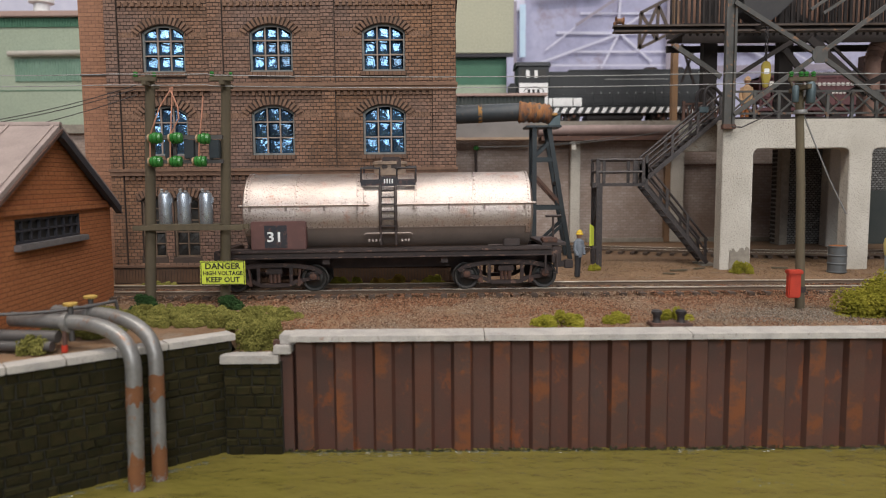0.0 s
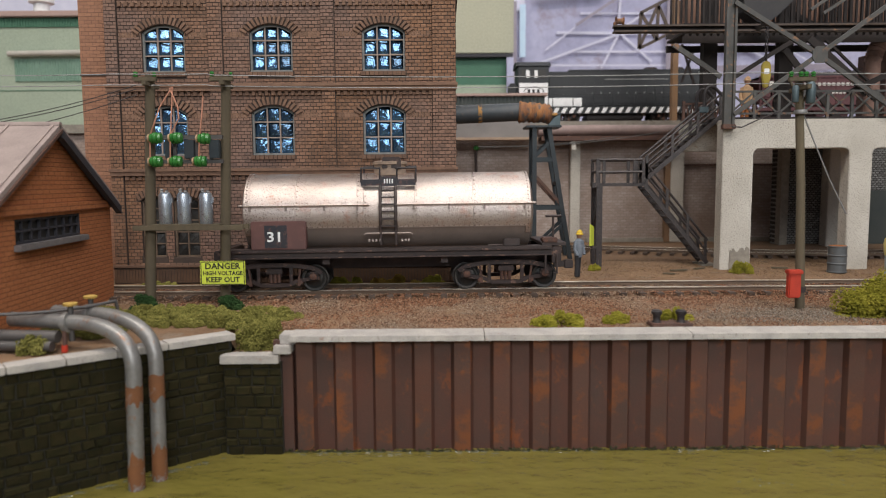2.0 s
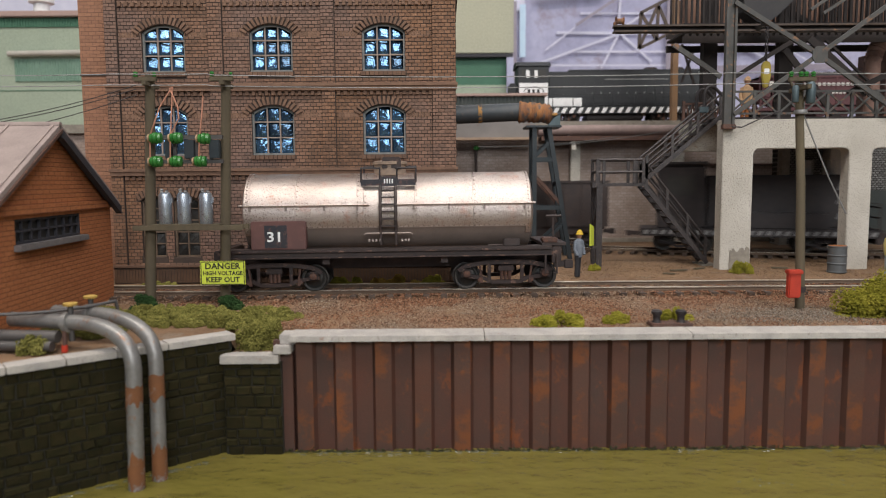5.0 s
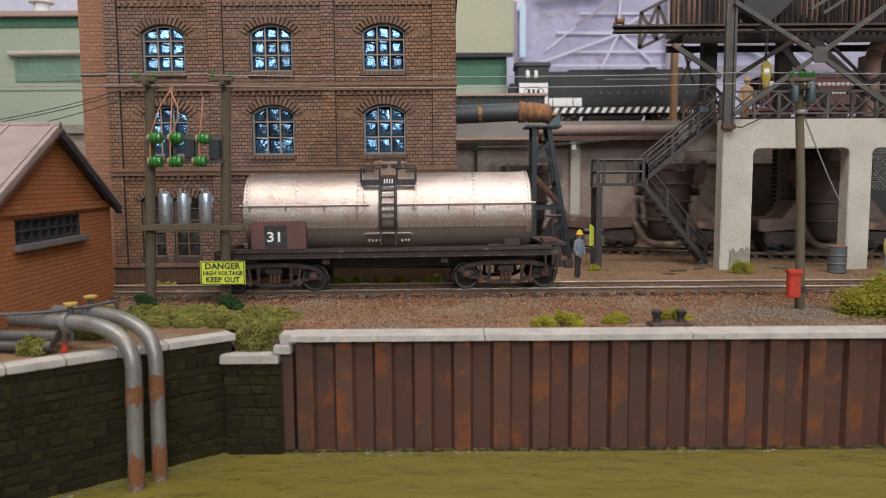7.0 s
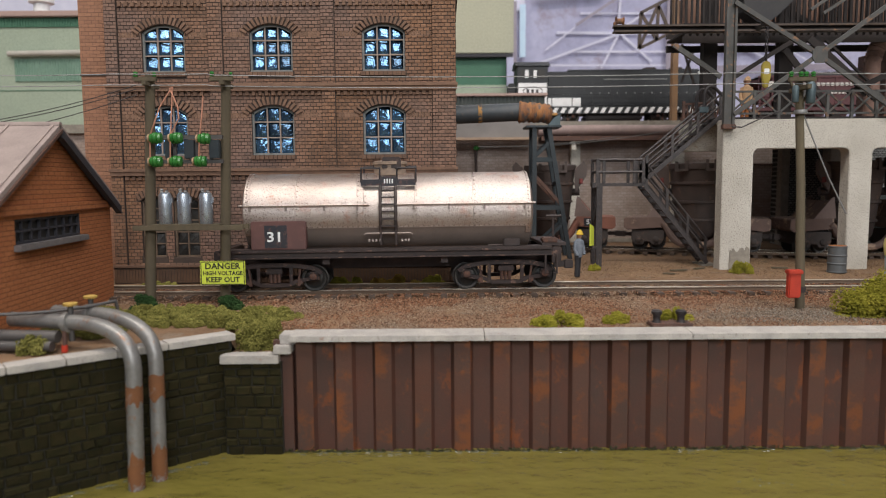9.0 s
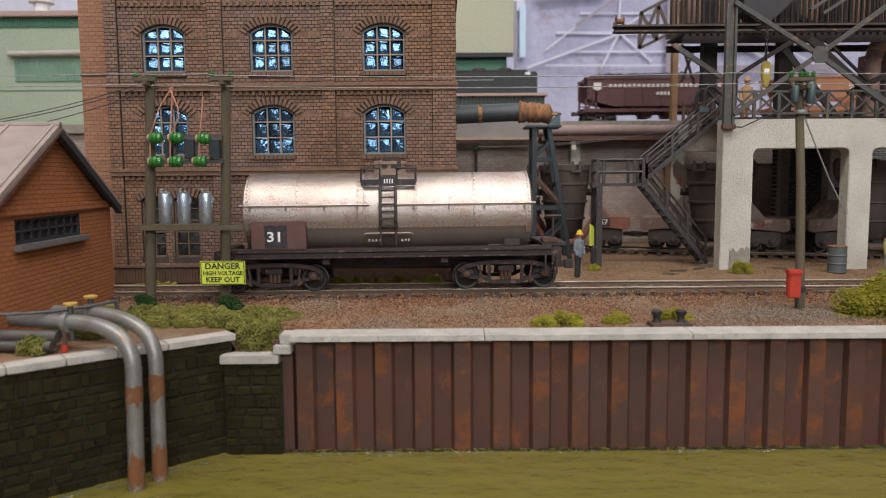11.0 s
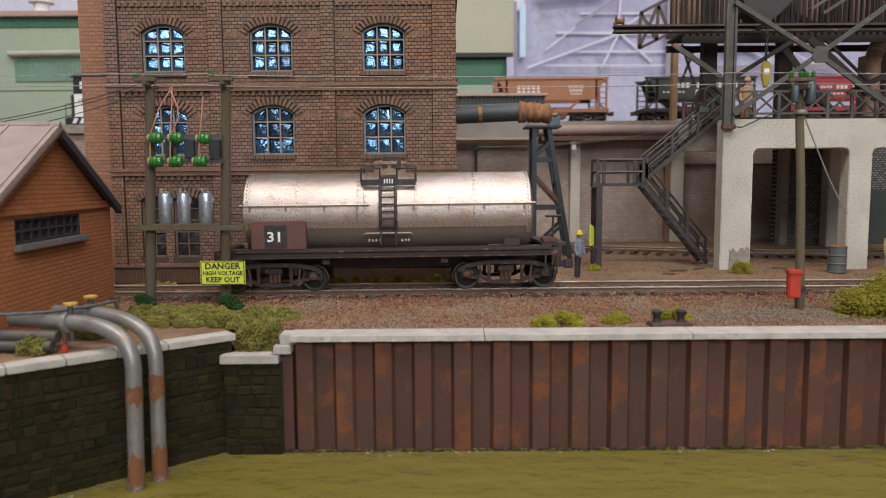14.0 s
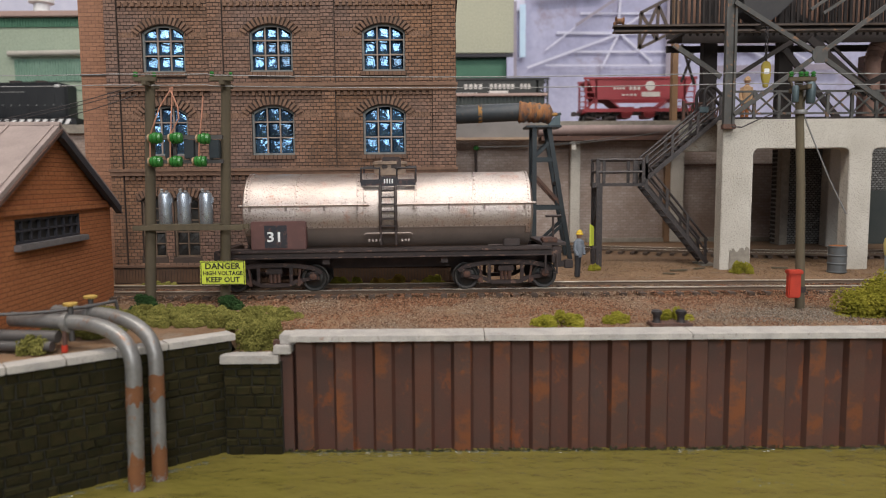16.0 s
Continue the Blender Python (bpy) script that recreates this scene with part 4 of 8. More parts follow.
def build_terrace_sheds():
    s1 = thing("sage_shed", (-240, 700, 90), "sage-green clad works shed on the terrace", "shed")
    Y = 668
    part("wall", Shape().box(-480, -150, Y, 760, 90, 197), M_SAGE, s1)
    part("upper_cladding", corrugated(-480, -150, Y - 0.8, 188.5, 197), M_GREEN, s1)
    part("lower_cladding", corrugated(-390, -150, Y - 0.8, 140, 160), M_FADED, s1, "faded green corrugated strip")
    part("eaves_gutter", Shape().box(-490, -150, Y - 6, Y + 4, 197, 202), M_EAVE, s1, bevel=0.6)
    part("roof", Shape().prism([(-490, Y + 4, 199), (-490, 764, 216), (-490, 764, 213), (-490, Y + 4, 196)], (0, 0, 0), (340, 0, 0)), M_EAVE, s1)
    part("white_pipe", Shape().tube([(-393, Y - 5, 164.2), (-270, Y - 5, 165.4), (-150, Y - 5, 166.5)], 2.6, 12), M_PALEPIPE, s1, smooth=True)
    part("roof_vent", Shape().lathe((-372, 685, 204), [(7, 0), (7, 9), (11, 10), (11, 14), (3, 19)], 18), M_WHITE, s1, smooth=True)
    part("seam", Shape().box(-480, -150, Y - 0.6, Y, 131.6, 132.2), M_GREEN, s1)
    s2 = thing("cream_shed", (40, 690, 90), "tall cream clad shed with dark green base", "shed")
    part("wall", Shape().box(-60, 62, 662, 740, 90, 260), M_GREEN, s2)
    part("cream_panel", Shape().box(-60, 64.5, 655, 661.9, 160.5, 262), M_CREAM, s2, bevel=0.6)
    part("drip_edge", Shape().box(-60, 64, 656, 661.9, 157.4, 160.4), M_VERGE, s2)
    part("dado", Shape().box(-60, 62.5, 659.5, 661.9, 118, 133), M_SAGE, s2)
    part("corner_post", Shape().box(58, 64, 650, 655, 90, 156), M_BACKLILAC, s2)
    bx = thing("green_lineside_box", (45, 575, 90), "long low dark-green lineside shed", "shed")
    part("front_sheet", corrugated(-30, 80, 566, 88, 112, 3.0), M_GREYGREEN, bx)
    part("body", Shape().box(-30, 80, 567.51, 590, 88, 112), M_GREYGREEN, bx)
    part("roof", Shape().box(-32, 82, 563, 592, 112, 114.2), M_EAVE, bx, bevel=0.4)


M_PALEPIPE = plain("weathered_pale_pipe", (0.46, 0.44, 0.39), (0.33, 0.31, 0.275), 0.6, scale=50)
M_BACKLILAC = plain("lilac_backdrop", (0.36, 0.36, 0.51), (0.50, 0.51, 0.69), 0.9, scale=9, fine=120, bumpy=0.0, wear=(0.33, 0.29, 0.38), wear_at=0.60)
M_GREYGREEN = plain("grey_green_steel", (0.034, 0.046, 0.045), (0.055, 0.062, 0.058), 0.7, scale=60)
M_BACKWHITE = plain("pale_painted_steel", (0.66, 0.66, 0.79), (0.55, 0.56, 0.70), 0.9, scale=60, bumpy=0)
M_BACKBLUE = plain("pale_blue_paint", (0.55, 0.72, 0.88), (0.50, 0.66, 0.84), 0.9, scale=60, bumpy=0)
M_BACKGREY = plain("painted_grey_violet", (0.27, 0.24, 0.30), (0.33, 0.30, 0.36), 0.9, scale=60, bumpy=0)
build_terrace_sheds()


def build_backdrop():
    bd = thing("backdrop", (0, 900, 90), "lilac painted backdrop of steelworks and hazy sky", "backdrop", kind="structure")
    part("board", Shape().box(-900, 1000, 900, 906, 80, 520), M_BACKLILAC, bd)
    part("sky_patch", Shape().box(-900, 102, 897, 899, 252, 520), M_BACKWHITE, bd)
    K = 900 / 1267.0
    depth = [896.5]

    def bp(px, py):
        return ((px - 784) * K * 1.01, 47 + (320 - py) * K * 1.01 + (px - 784) * -0.0045)

    def strip(a, b, w, mat, name="painted_beam"):
        (xa, za), (xb, zb) = bp(*a), bp(*b)
        depth[0] -= 0.6
        part(name, Shape().bar((xa, depth[0], za), (xb, depth[0], zb), w * 0.8, 0.5), mat, bd)

    for a, b, w in (((1020, 37), (1150, 37), 3), ((980, 69), (1150, 71), 4), ((1000, 101), (1185, 101), 3), ((1088, 5), (1084, 70), 4), ((1086, 70), (1056, 130), 3.5),
                    ((1086, 70), (1142, 118), 3.5), ((1080, 74), (930, 128), 3.5), ((1080, 70), (1170, 10), 3), ((1250, 70), (1345, 118), 3), ((1245, 70), (1285, 130), 2.2),
                    ((1330, 75), (1420, 125), 2.5), ((960, 125), (1190, 125), 2.5), ((1200, 102), (1330, 100), 2.5), ((1030, 47), (960, 100), 2.2)):
        strip(a, b, w, M_BACKWHITE)
    strip((921, 25), (921, 112), 9, M_BACKBLUE)
    strip((907, 20), (907, 150), 7, M_BACKGREY)
    strip((1170, 0), (1170, 200), 12, M_BACKGREY)
    strip((940, 12), (1060, 3), 10, M_BACKGREY)
    strip((1240, 132), (1460, 128), 9, M_BACKGREY)
    strip((1240, 85), (1440, 83), 14, M_BACKGREY)
    strip((1010, 60), (1085, 12), 4, M_BACKGREY)
    hall = thing("hall_wall", (0, 1400, 0), "plain grey wall of the exhibition hall", "wall", kind="structure")
    part("wall_board", Shape().box(-1500, 1500, 1400, 1410, -700, 1700), M_CAP, hall)


build_backdrop()
solo("hall_floor", Shape().box(-2600, 2600, -3000, 1400, -910, -900), M_CONCRETE_D, "plain grey floor of the exhibition hall", "floor", kind="structure")


# ---- concrete deck of the ore works ----
def build_deck():
    dk = thing("concrete_deck", (220, 440, 0), "pale stained concrete deck on square columns", "concrete deck")
    z0, z1 = 62.3, 77.2
    def opening(xa, xb, r):
        """From column to column under the beam, with rounded upper corners."""
        left = [(xa + r - r * math.cos(q), z0 - r + r * math.sin(q)) for q in [radians(15 * i) for i in range(7)]]
        right = [(xb - r + r * math.sin(q), z0 - r + r * math.cos(q)) for q in [radians(15 * i) for i in range(7)]]
        return [(xa, -1)] + left + right + [(xb, -1)]
    edge = [(143.8, -1), (143.8, z1), (300, z1), (300, -1), (284, -1)]
    for xa, xb in ((220.8, 272), (159.6, 209)):
        edge += opening(xa, xb, 3.0)[::-1]
    part("front_frame", Shape().slab(edge[::-1], 370, 378.6), M_CONCRETE, dk, "pale speckled concrete beam on square columns", bevel=0.35)
    part("deck_slab", Shape().prism([(158.4, 378.61, 0), (300, 378.61, 0), (300, 528, 0), (187, 528, 0), (158.4, 430, 0)], (0, 0, z1 - 6), (0, 0, z1 - 0.2)), M_CONCRETE, dk)
    part("stair_landing_beam", Shape().box(133.6, 158.39, 402.2, 409, 62.4, 77.4), M_CONCRETE, dk, bevel=0.3)
    part("stair_head_plate", Shape().box(147, 158.39, 387, 402.19, 75.8, 76.8), M_CONCRETE_D, dk)
    rng = random.Random(17)
    top = [(159.0 - i * 0.85, 10.5 + rng.uniform(-1.6, 1.6)) for i in range(13)]
    part("column_foot", Shape().slab([(148.4, -1), (159.4, -1)] + top, 369.6, 370.2), M_CONCRETE_D, dk, "damp dark repair patch")
    for x0, x1 in ((266.5, 277.5),):
        part("rear_column", Shape().box(x0, x1, 496, 506, -1, 71), M_CONCRETE, dk, bevel=0.5)
    w = thing("furnace_base_wall", (300, 516, 0), "dark brick wall with pale brick faces under the deck", "brick wall", kind="structure")
    part("brickwork", Shape().box(238, 380, 512, 520, 0, 71), M_BRICK_DARK, w)
    part("pier", Shape().box(238, 243.5, 505, 512, 0, 71), M_CONCRETE_D, w)
    part("doorway", Shape().box(303, 325, 509, 512, 0, 38), M_GREYGREEN, w, "dark grey-green steel door")


build_deck()


# ---- foliage ----
def foliage_material(name, a, b, c):
    m = island_material(name, [(0.0, a), (0.5, b), (1.0, c)], 1.0, spread=0.45)
    return m


M_LEAF_YELLOW = foliage_material("yellow_green_foam", (0.11, 0.105, 0.012), (0.23, 0.215, 0.025), (0.36, 0.32, 0.05))
M_LEAF_OLIVE = foliage_material("olive_foam", (0.065, 0.066, 0.014), (0.16, 0.15, 0.038), (0.29, 0.27, 0.08))
M_LEAF_DARK = foliage_material("dark_green_foam", (0.012, 0.035, 0.010), (0.025, 0.06, 0.018), (0.05, 0.09, 0.03))


M_LEAF_RUST = foliage_material("rusty_weed_foam", (0.13, 0.075, 0.015), (0.27, 0.17, 0.03), (0.30, 0.27, 0.05))


def bush(x, y, z, rx, ry, h, mat, label, seed, count=None):
    """Ground foam: lobes covered by many small soft crumbs, denser on their skins."""
    rng = random.Random(seed)
    sh = Shape()
    flat = h < 0.45 * min(rx, ry)
    nl = max(12, int(rx * ry * (0.5 if flat else 0.3)))
    lobes = []
    for _ in range(nl):
        a, b = rng.uniform(0, 2 * math.pi), rng.random() ** 0.5
        u, v = 0.82 * b * math.cos(a), 0.82 * b * math.sin(a)
        rr = rng.uniform(0.16, 0.30) * min(rx, ry) if flat else rng.uniform(0.26, 0.42) * min(rx, h)
        top = h * (1 - 0.6 * b * b) * rng.uniform(0.45, 1.0)
        lobes.append((u * rx, v * ry, max(top - rr * 0.8, 0.0), rr))
    n = count or int(min(11000, 500 + 80 * rx * ry + 26 * rx * h))
    for i in range(n):
        lx, ly, lz, lr = lobes[i % nl]
        d = Vector((rng.gauss(0, 1), rng.gauss(0, 1), rng.gauss(0, 0.9))).normalized() * lr * rng.uniform(0.72, 1.12)
        if not flat and rng.random() < 0.25:
            d.z -= rng.random() * lz
        c = Vector((x + lx, y + ly, z + lz)) + d
        if c.z < z - 0.3:
            c.z = z + rng.uniform(-0.2, 0.3)
        r = rng.uniform(0.16, 0.42) * (0.9 + 0.012 * h)
        v = [c + Vector((math.cos(q) * r, math.sin(q) * r, rng.uniform(-0.3, 0.3) * r)) for q in [rng.uniform(0, 1) + k * 1.571 for k in range(4)]]
        v += [c + Vector((0, 0, r * 0.9)), c - Vector((0, 0, r * 0.9))]
        sh.add(v, [(0, 1, 4), (1, 2, 4), (2, 3, 4), (3, 0, 4), (1, 0, 5), (2, 1, 5), (3, 2, 5), (0, 3, 5)])
    return solo("bush", sh, mat, label, "bush", "lineside bushes", smooth=False, at=(x, y, z))


def build_bushes():
    Y, O, D = M_LEAF_YELLOW, M_LEAF_OLIVE, M_LEAF_DARK
    rows = [
        (150, 245, 0, 13, 8, 17, Y, "tall yellow-green foam bush on the quay"),
        (158, 236, 0, 8, 6, 11, Y, "yellow-green foam bush on the quay"),
        (38, 229, 0, 10, 4.5, 5.5, Y, "low yellow-green shrub behind the coping"),
        (57, 232, 0, 4.5, 3, 4.5, Y, "low yellow-green shrub behind the coping"),
        (78, 238, 0, 6, 3, 4.5, Y, "low yellow-green shrub behind the bollards"),
        (150, 357, 0, 5, 4, 6.5, Y, "yellow-green weeds at the column foot"),
        (79, 372, 0, 5, 4, 3.5, Y, "small weeds by the stair post"),
        (-110, 262, 0, 5.5, 4, 7, D, "dark green bush at the pole foot"),
        (-80, 264, 0, 5, 4, 5.5, D, "dark green tuft at the pole foot"),
        (-98, 240, 0, 16, 9, 4, O, "olive ground cover on the stone wall"),
        (-118, 232, 0, 13, 12, 4, O, "olive ground cover on the stone wall"),
        (-104, 256, 0, 14, 7, 3.5, O, "olive ground cover beneath the poles"),
        (-78, 240, 0, 12, 9, 5, O, "olive ground cover on the stone wall"),
        (-60.5, 223.5, -5.6, 7, 4.5, 8, O, "olive bush in the wall notch"),
        (-54, 225, -5.6, 6, 5, 8.5, O, "olive bush in the wall notch"),
        (-62, 235, 0, 9, 7, 4.5, O, "olive ground cover beside the notch"),
        (-84, 250, 0, 13, 8, 4, O, "olive ground cover beneath the poles"),
        (-112, 244, 0, 11, 9, 3.6, O, "olive ground cover by the brick hut"),
        (-56, 244, -1, 8, 6, 5, O, "olive ground cover beside the notch"),
        (-88, 233, 0, 10, 7, 4.5, O, "olive ground cover on the stone wall"),
        (-70, 232, 0, 7, 7, 5.0, O, "olive ground cover at the wall corner"),
        (-108, 222, 0, 10, 8, 3.5, O, "olive ground cover on the stone wall"),
        (-124, 252, 0, 9, 9, 3.0, O, "olive ground cover by the brick hut"),
        (-92, 262, 0, 12, 5, 2.6, O, "olive ground cover beneath the poles"),
        (-66, 256, 0, 9, 6, 2.4, O, "thin olive ground cover by the track"),
        (-114, 197, 0, 5, 4, 7, O, "olive tuft at the foot of the brick hut"),
        (-44, 321, 0, 9, 3, 5.2, Y, "yellow weeds along the factory plinth"),
        (-22, 321, 0, 14, 3, 5.4, M_LEAF_RUST, "straggling weeds along the factory plinth"),
        (-5, 322, 0, 7, 3, 5.2, Y, "yellow weeds along the factory plinth"),
        (-128, 322, 0, 12, 3, 3.0, O, "weeds along the factory plinth"),
    ]
    for i, r in enumerate(rows):
        bush(*r, seed=100 + i)


build_bushes()

# ---- more paints ----
M_SILVER = plain("flaking_aluminium_paint", (0.60, 0.535, 0.50), (0.48, 0.40, 0.36), 0.36, 0.86, scale=60, fine=2000, bumpy=0.6, wear=(0.50, 0.33, 0.27), wear_at=0.60, speck=((0.20, 0.145, 0.12), 2000, 0.565))
M_SILVER_CAN = plain("galvanised_can", (0.52, 0.58, 0.66), (0.38, 0.43, 0.50), 0.3, 0.8, scale=300, wear=(0.24, 0.21, 0.20), wear_at=0.62)
M_TANKLOW = plain("dark_tank_plate", (0.20, 0.165, 0.145), (0.26, 0.21, 0.185), 0.45, 0.2, scale=90, stretch=(1, 1, 0.3))
M_RIVET = plain("grimy_rivet", (0.20, 0.15, 0.125), (0.13, 0.10, 0.085), 0.6, 0.3)
M_MANWAY = plain("dusty_manway", (0.36, 0.27, 0.20), (0.20, 0.15, 0.12), 0.7, 0.2, scale=200)
M_BOXMAROON = plain("dull_maroon_box", (0.135, 0.062, 0.055), (0.095, 0.048, 0.045), 0.6, 0.1, scale=120, wear=(0.22, 0.14, 0.115), wear_at=0.64)
M_FRAMEBR = plain("maroon_brown_frame", (0.048, 0.031, 0.029), (0.030, 0.023, 0.022), 0.5, 0.2, scale=200, wear=(0.21, 0.125, 0.095), wear_at=0.60)
M_WHEEL = plain("oily_wheel_steel", (0.045, 0.048, 0.048), (0.07, 0.062, 0.055), 0.4, 0.6, scale=300)
M_BOARD = plain("black_number_board", (0.016, 0.018, 0.026), (0.024, 0.024, 0.03), 0.5, scale=260, wear=(0.10, 0.05, 0.045), wear_at=0.56)
M_PIPE_GREY = plain("dull_zinc_pipe", (0.27, 0.265, 0.255), (0.19, 0.185, 0.18), 0.42, 0.5, scale=90, fine=900, wear=(0.27, 0.11, 0.04), wear_at=0.60)
M_RUST = plain("orange_rust", (0.32, 0.115, 0.03), (0.22, 0.08, 0.03), 0.9, scale=500)
M_YELLOW = plain("yellow_paint", (0.62, 0.42, 0.03), (0.55, 0.36, 0.03), 0.6)
M_LIME = plain("lime_sign_paint", (0.58, 0.66, 0.06), (0.52, 0.60, 0.06), 0.6, bumpy=0.0)
M_INK = plain("sign_black", (0.015, 0.015, 0.012), (0.02, 0.02, 0.018), 0.7, bumpy=0.0)
M_RED = plain("red_box_paint", (0.50, 0.045, 0.02), (0.40, 0.035, 0.018), 0.5, scale=300)
M_WIRE = plain("pale_wire", (0.27, 0.27, 0.27), (0.21, 0.21, 0.21), 0.5, 0.2, bumpy=0.0)
M_COPPER = plain("orange_wire", (0.40, 0.19, 0.12), (0.33, 0.14, 0.09), 0.6, bumpy=0.0)
M_BLUEBLACK = plain("blue_black_duct", (0.038, 0.050, 0.060), (0.065, 0.070, 0.075), 0.5, 0.2, scale=110, wear=(0.16, 0.115, 0.085), wear_at=0.64)
M_TEAL = plain("dark_teal_steel", (0.020, 0.030, 0.036), (0.035, 0.042, 0.048), 0.5, 0.3, scale=200, wear=(0.10, 0.06, 0.04), wear_at=0.7)


# ---- the brick hut ----
def build_hut():
    hut = thing("brick_hut", (0, 0, 0), "orange-brown brick hut with a pale sheet roof", "hut")
    hut.matrix_basis = pose(-0.1310, 0.2430, 0.0, 0, 0, 3.4)
    hw, ze, za = 45.0, 37.9, 64.0
    # gable wall with a long low window
    sh = Shape()

    def face(poly):
        sh.prism([(0, y, z) for y, z in poly], (-4, 0, 0), (0, 0, 0))
    wy0, wy1, wz0, wz1 = -27.0, 18.0, 28.4, 36.2
    face([(-hw, -2), (hw, -2), (hw, wz0), (-hw, wz0)])
    face([(-hw, wz0), (wy0, wz0), (wy0, ze), (-hw, ze)])
    face([(wy1, wz0), (hw, wz0), (hw, ze), (wy1, wz1)])
    k = (za - ze) / hw
    face([(wy0, wz1), (wy1, wz1), (hw, ze), (0, za), (-hw, ze), (wy0, ze)])
    part("gable_wall", sh, M_BRICK_HUT, hut)
    part("front_wall", Shape().box(-70, -4.01, -hw, -hw + 4, -2, ze), M_BRICK_HUT_X, hut)
    part("rear_wall", Shape().box(-70, -4.01, hw - 4, hw, -2, ze), M_BRICK_HUT_X, hut)
    part("brick_band", Shape().box(0.01, 0.9, -hw + 0.5, hw - 0.5, 37.4, 40.2), M_BRICK_HUT, hut)
    fr = Shape()
    for y0, y1, z0, z1 in ((wy0, wy1, wz0, wz0 + 0.8), (wy0, wy1, wz1 - 0.8, wz1), (wy0, wy0 + 0.8, wz0, wz1), (wy1 - 0.8, wy1, wz0, wz1)):
        fr.box(-1.6, -0.4, y0, y1, z0, z1)
    for i in range(1, 8):
        y = wy0 + (wy1 - wy0) * i / 8
        fr.box(-1.5, -0.6, y - 0.35, y + 0.35, wz0, wz1)
    fr.box(-1.5, -0.6, wy0, wy1, 32.0, 32.7)
    win = part("window", fr, M_VERGE, hut, "long low dark steel window")
    for i in range(8):
        y0 = wy0 + (wy1 - wy0) * i / 8 + 0.4
        for z0, z1 in ((wz0 + 0.8, 32.0), (32.7, wz1 - 0.8)):
            part("pane", Shape().box(-1.9, -1.5, y0, y0 + (wy1 - wy0) / 8 - 0.8, z0, z1), M_GLASS_DARK, win)
    part("window_sill", Shape().box(-1.2, 2.2, wy0 - 1.2, wy1 + 1.6, wz0 - 2.0, wz0), M_GREYSILL, win, "grey stone sill", bevel=0.2)
    # roof sheets with standing seams, dark verge on the gable
    ov, t = 3.0, 1.6
    ly = hw + 2.4

    def slope(s, x0, x1, lift, th, y_in=0.0, y_out=ly):
        p = []
        for y, dz in ((y_in, 0), (y_out, 0), (y_out, th), (y_in, th)):
            p.append((x0, s * y, za + 1.2 + lift - k * y + dz))
        return p
    for s, nm in ((-1, "roof_slope"), (1, "roof_slope")):
        part(nm, Shape().prism(slope(s, 0, 0, 0, t), (-76, 0, 0), (ov, 0, 0)), M_SLATE, hut)
        part("bargeboard", Shape().prism(slope(s, 0, 0, -3.0, 2.95) if s > 0 else slope(s, 0, 0, -1.2, 1.15), (ov - 1.5, 0, 0), (ov + 0.6, 0, 0)), M_VERGE if s > 0 else M_RUSTY, hut)
        part("soffit", Shape().prism(slope(s, 0, 0, -1.0, 0.98), (0.1, 0, 0), (ov - 1.51, 0, 0)), M_VERGE, hut)
        for i in range(6):
            x = -72 + i * 14.5
            part("seam", Shape().prism(slope(s, 0, 0, t, 0.5), (x, 0, 0), (x + 0.9, 0, 0)), M_SLATE, hut)
    part("ridge_cap", Shape().tube([(-76, 0, za + 2.4), (ov, 0, za + 2.4)], 1.2, 8), M_SLATE, hut)


M_GREYSILL = plain("grey_sill", (0.17, 0.15, 0.15), (0.12, 0.11, 0.11), 0.8)
build_hut()


# ---- outfall pipes with their valves ----
def bend(a, b, c, n=8):
    """Points of a rounded corner at b between a and c."""
    a, b, c = Vector(a), Vector(b), Vector(c)
    return [(1 - t) ** 2 * a + 2 * t * (1 - t) * b + t * t * c for t in [i / n for i in range(n + 1)]]


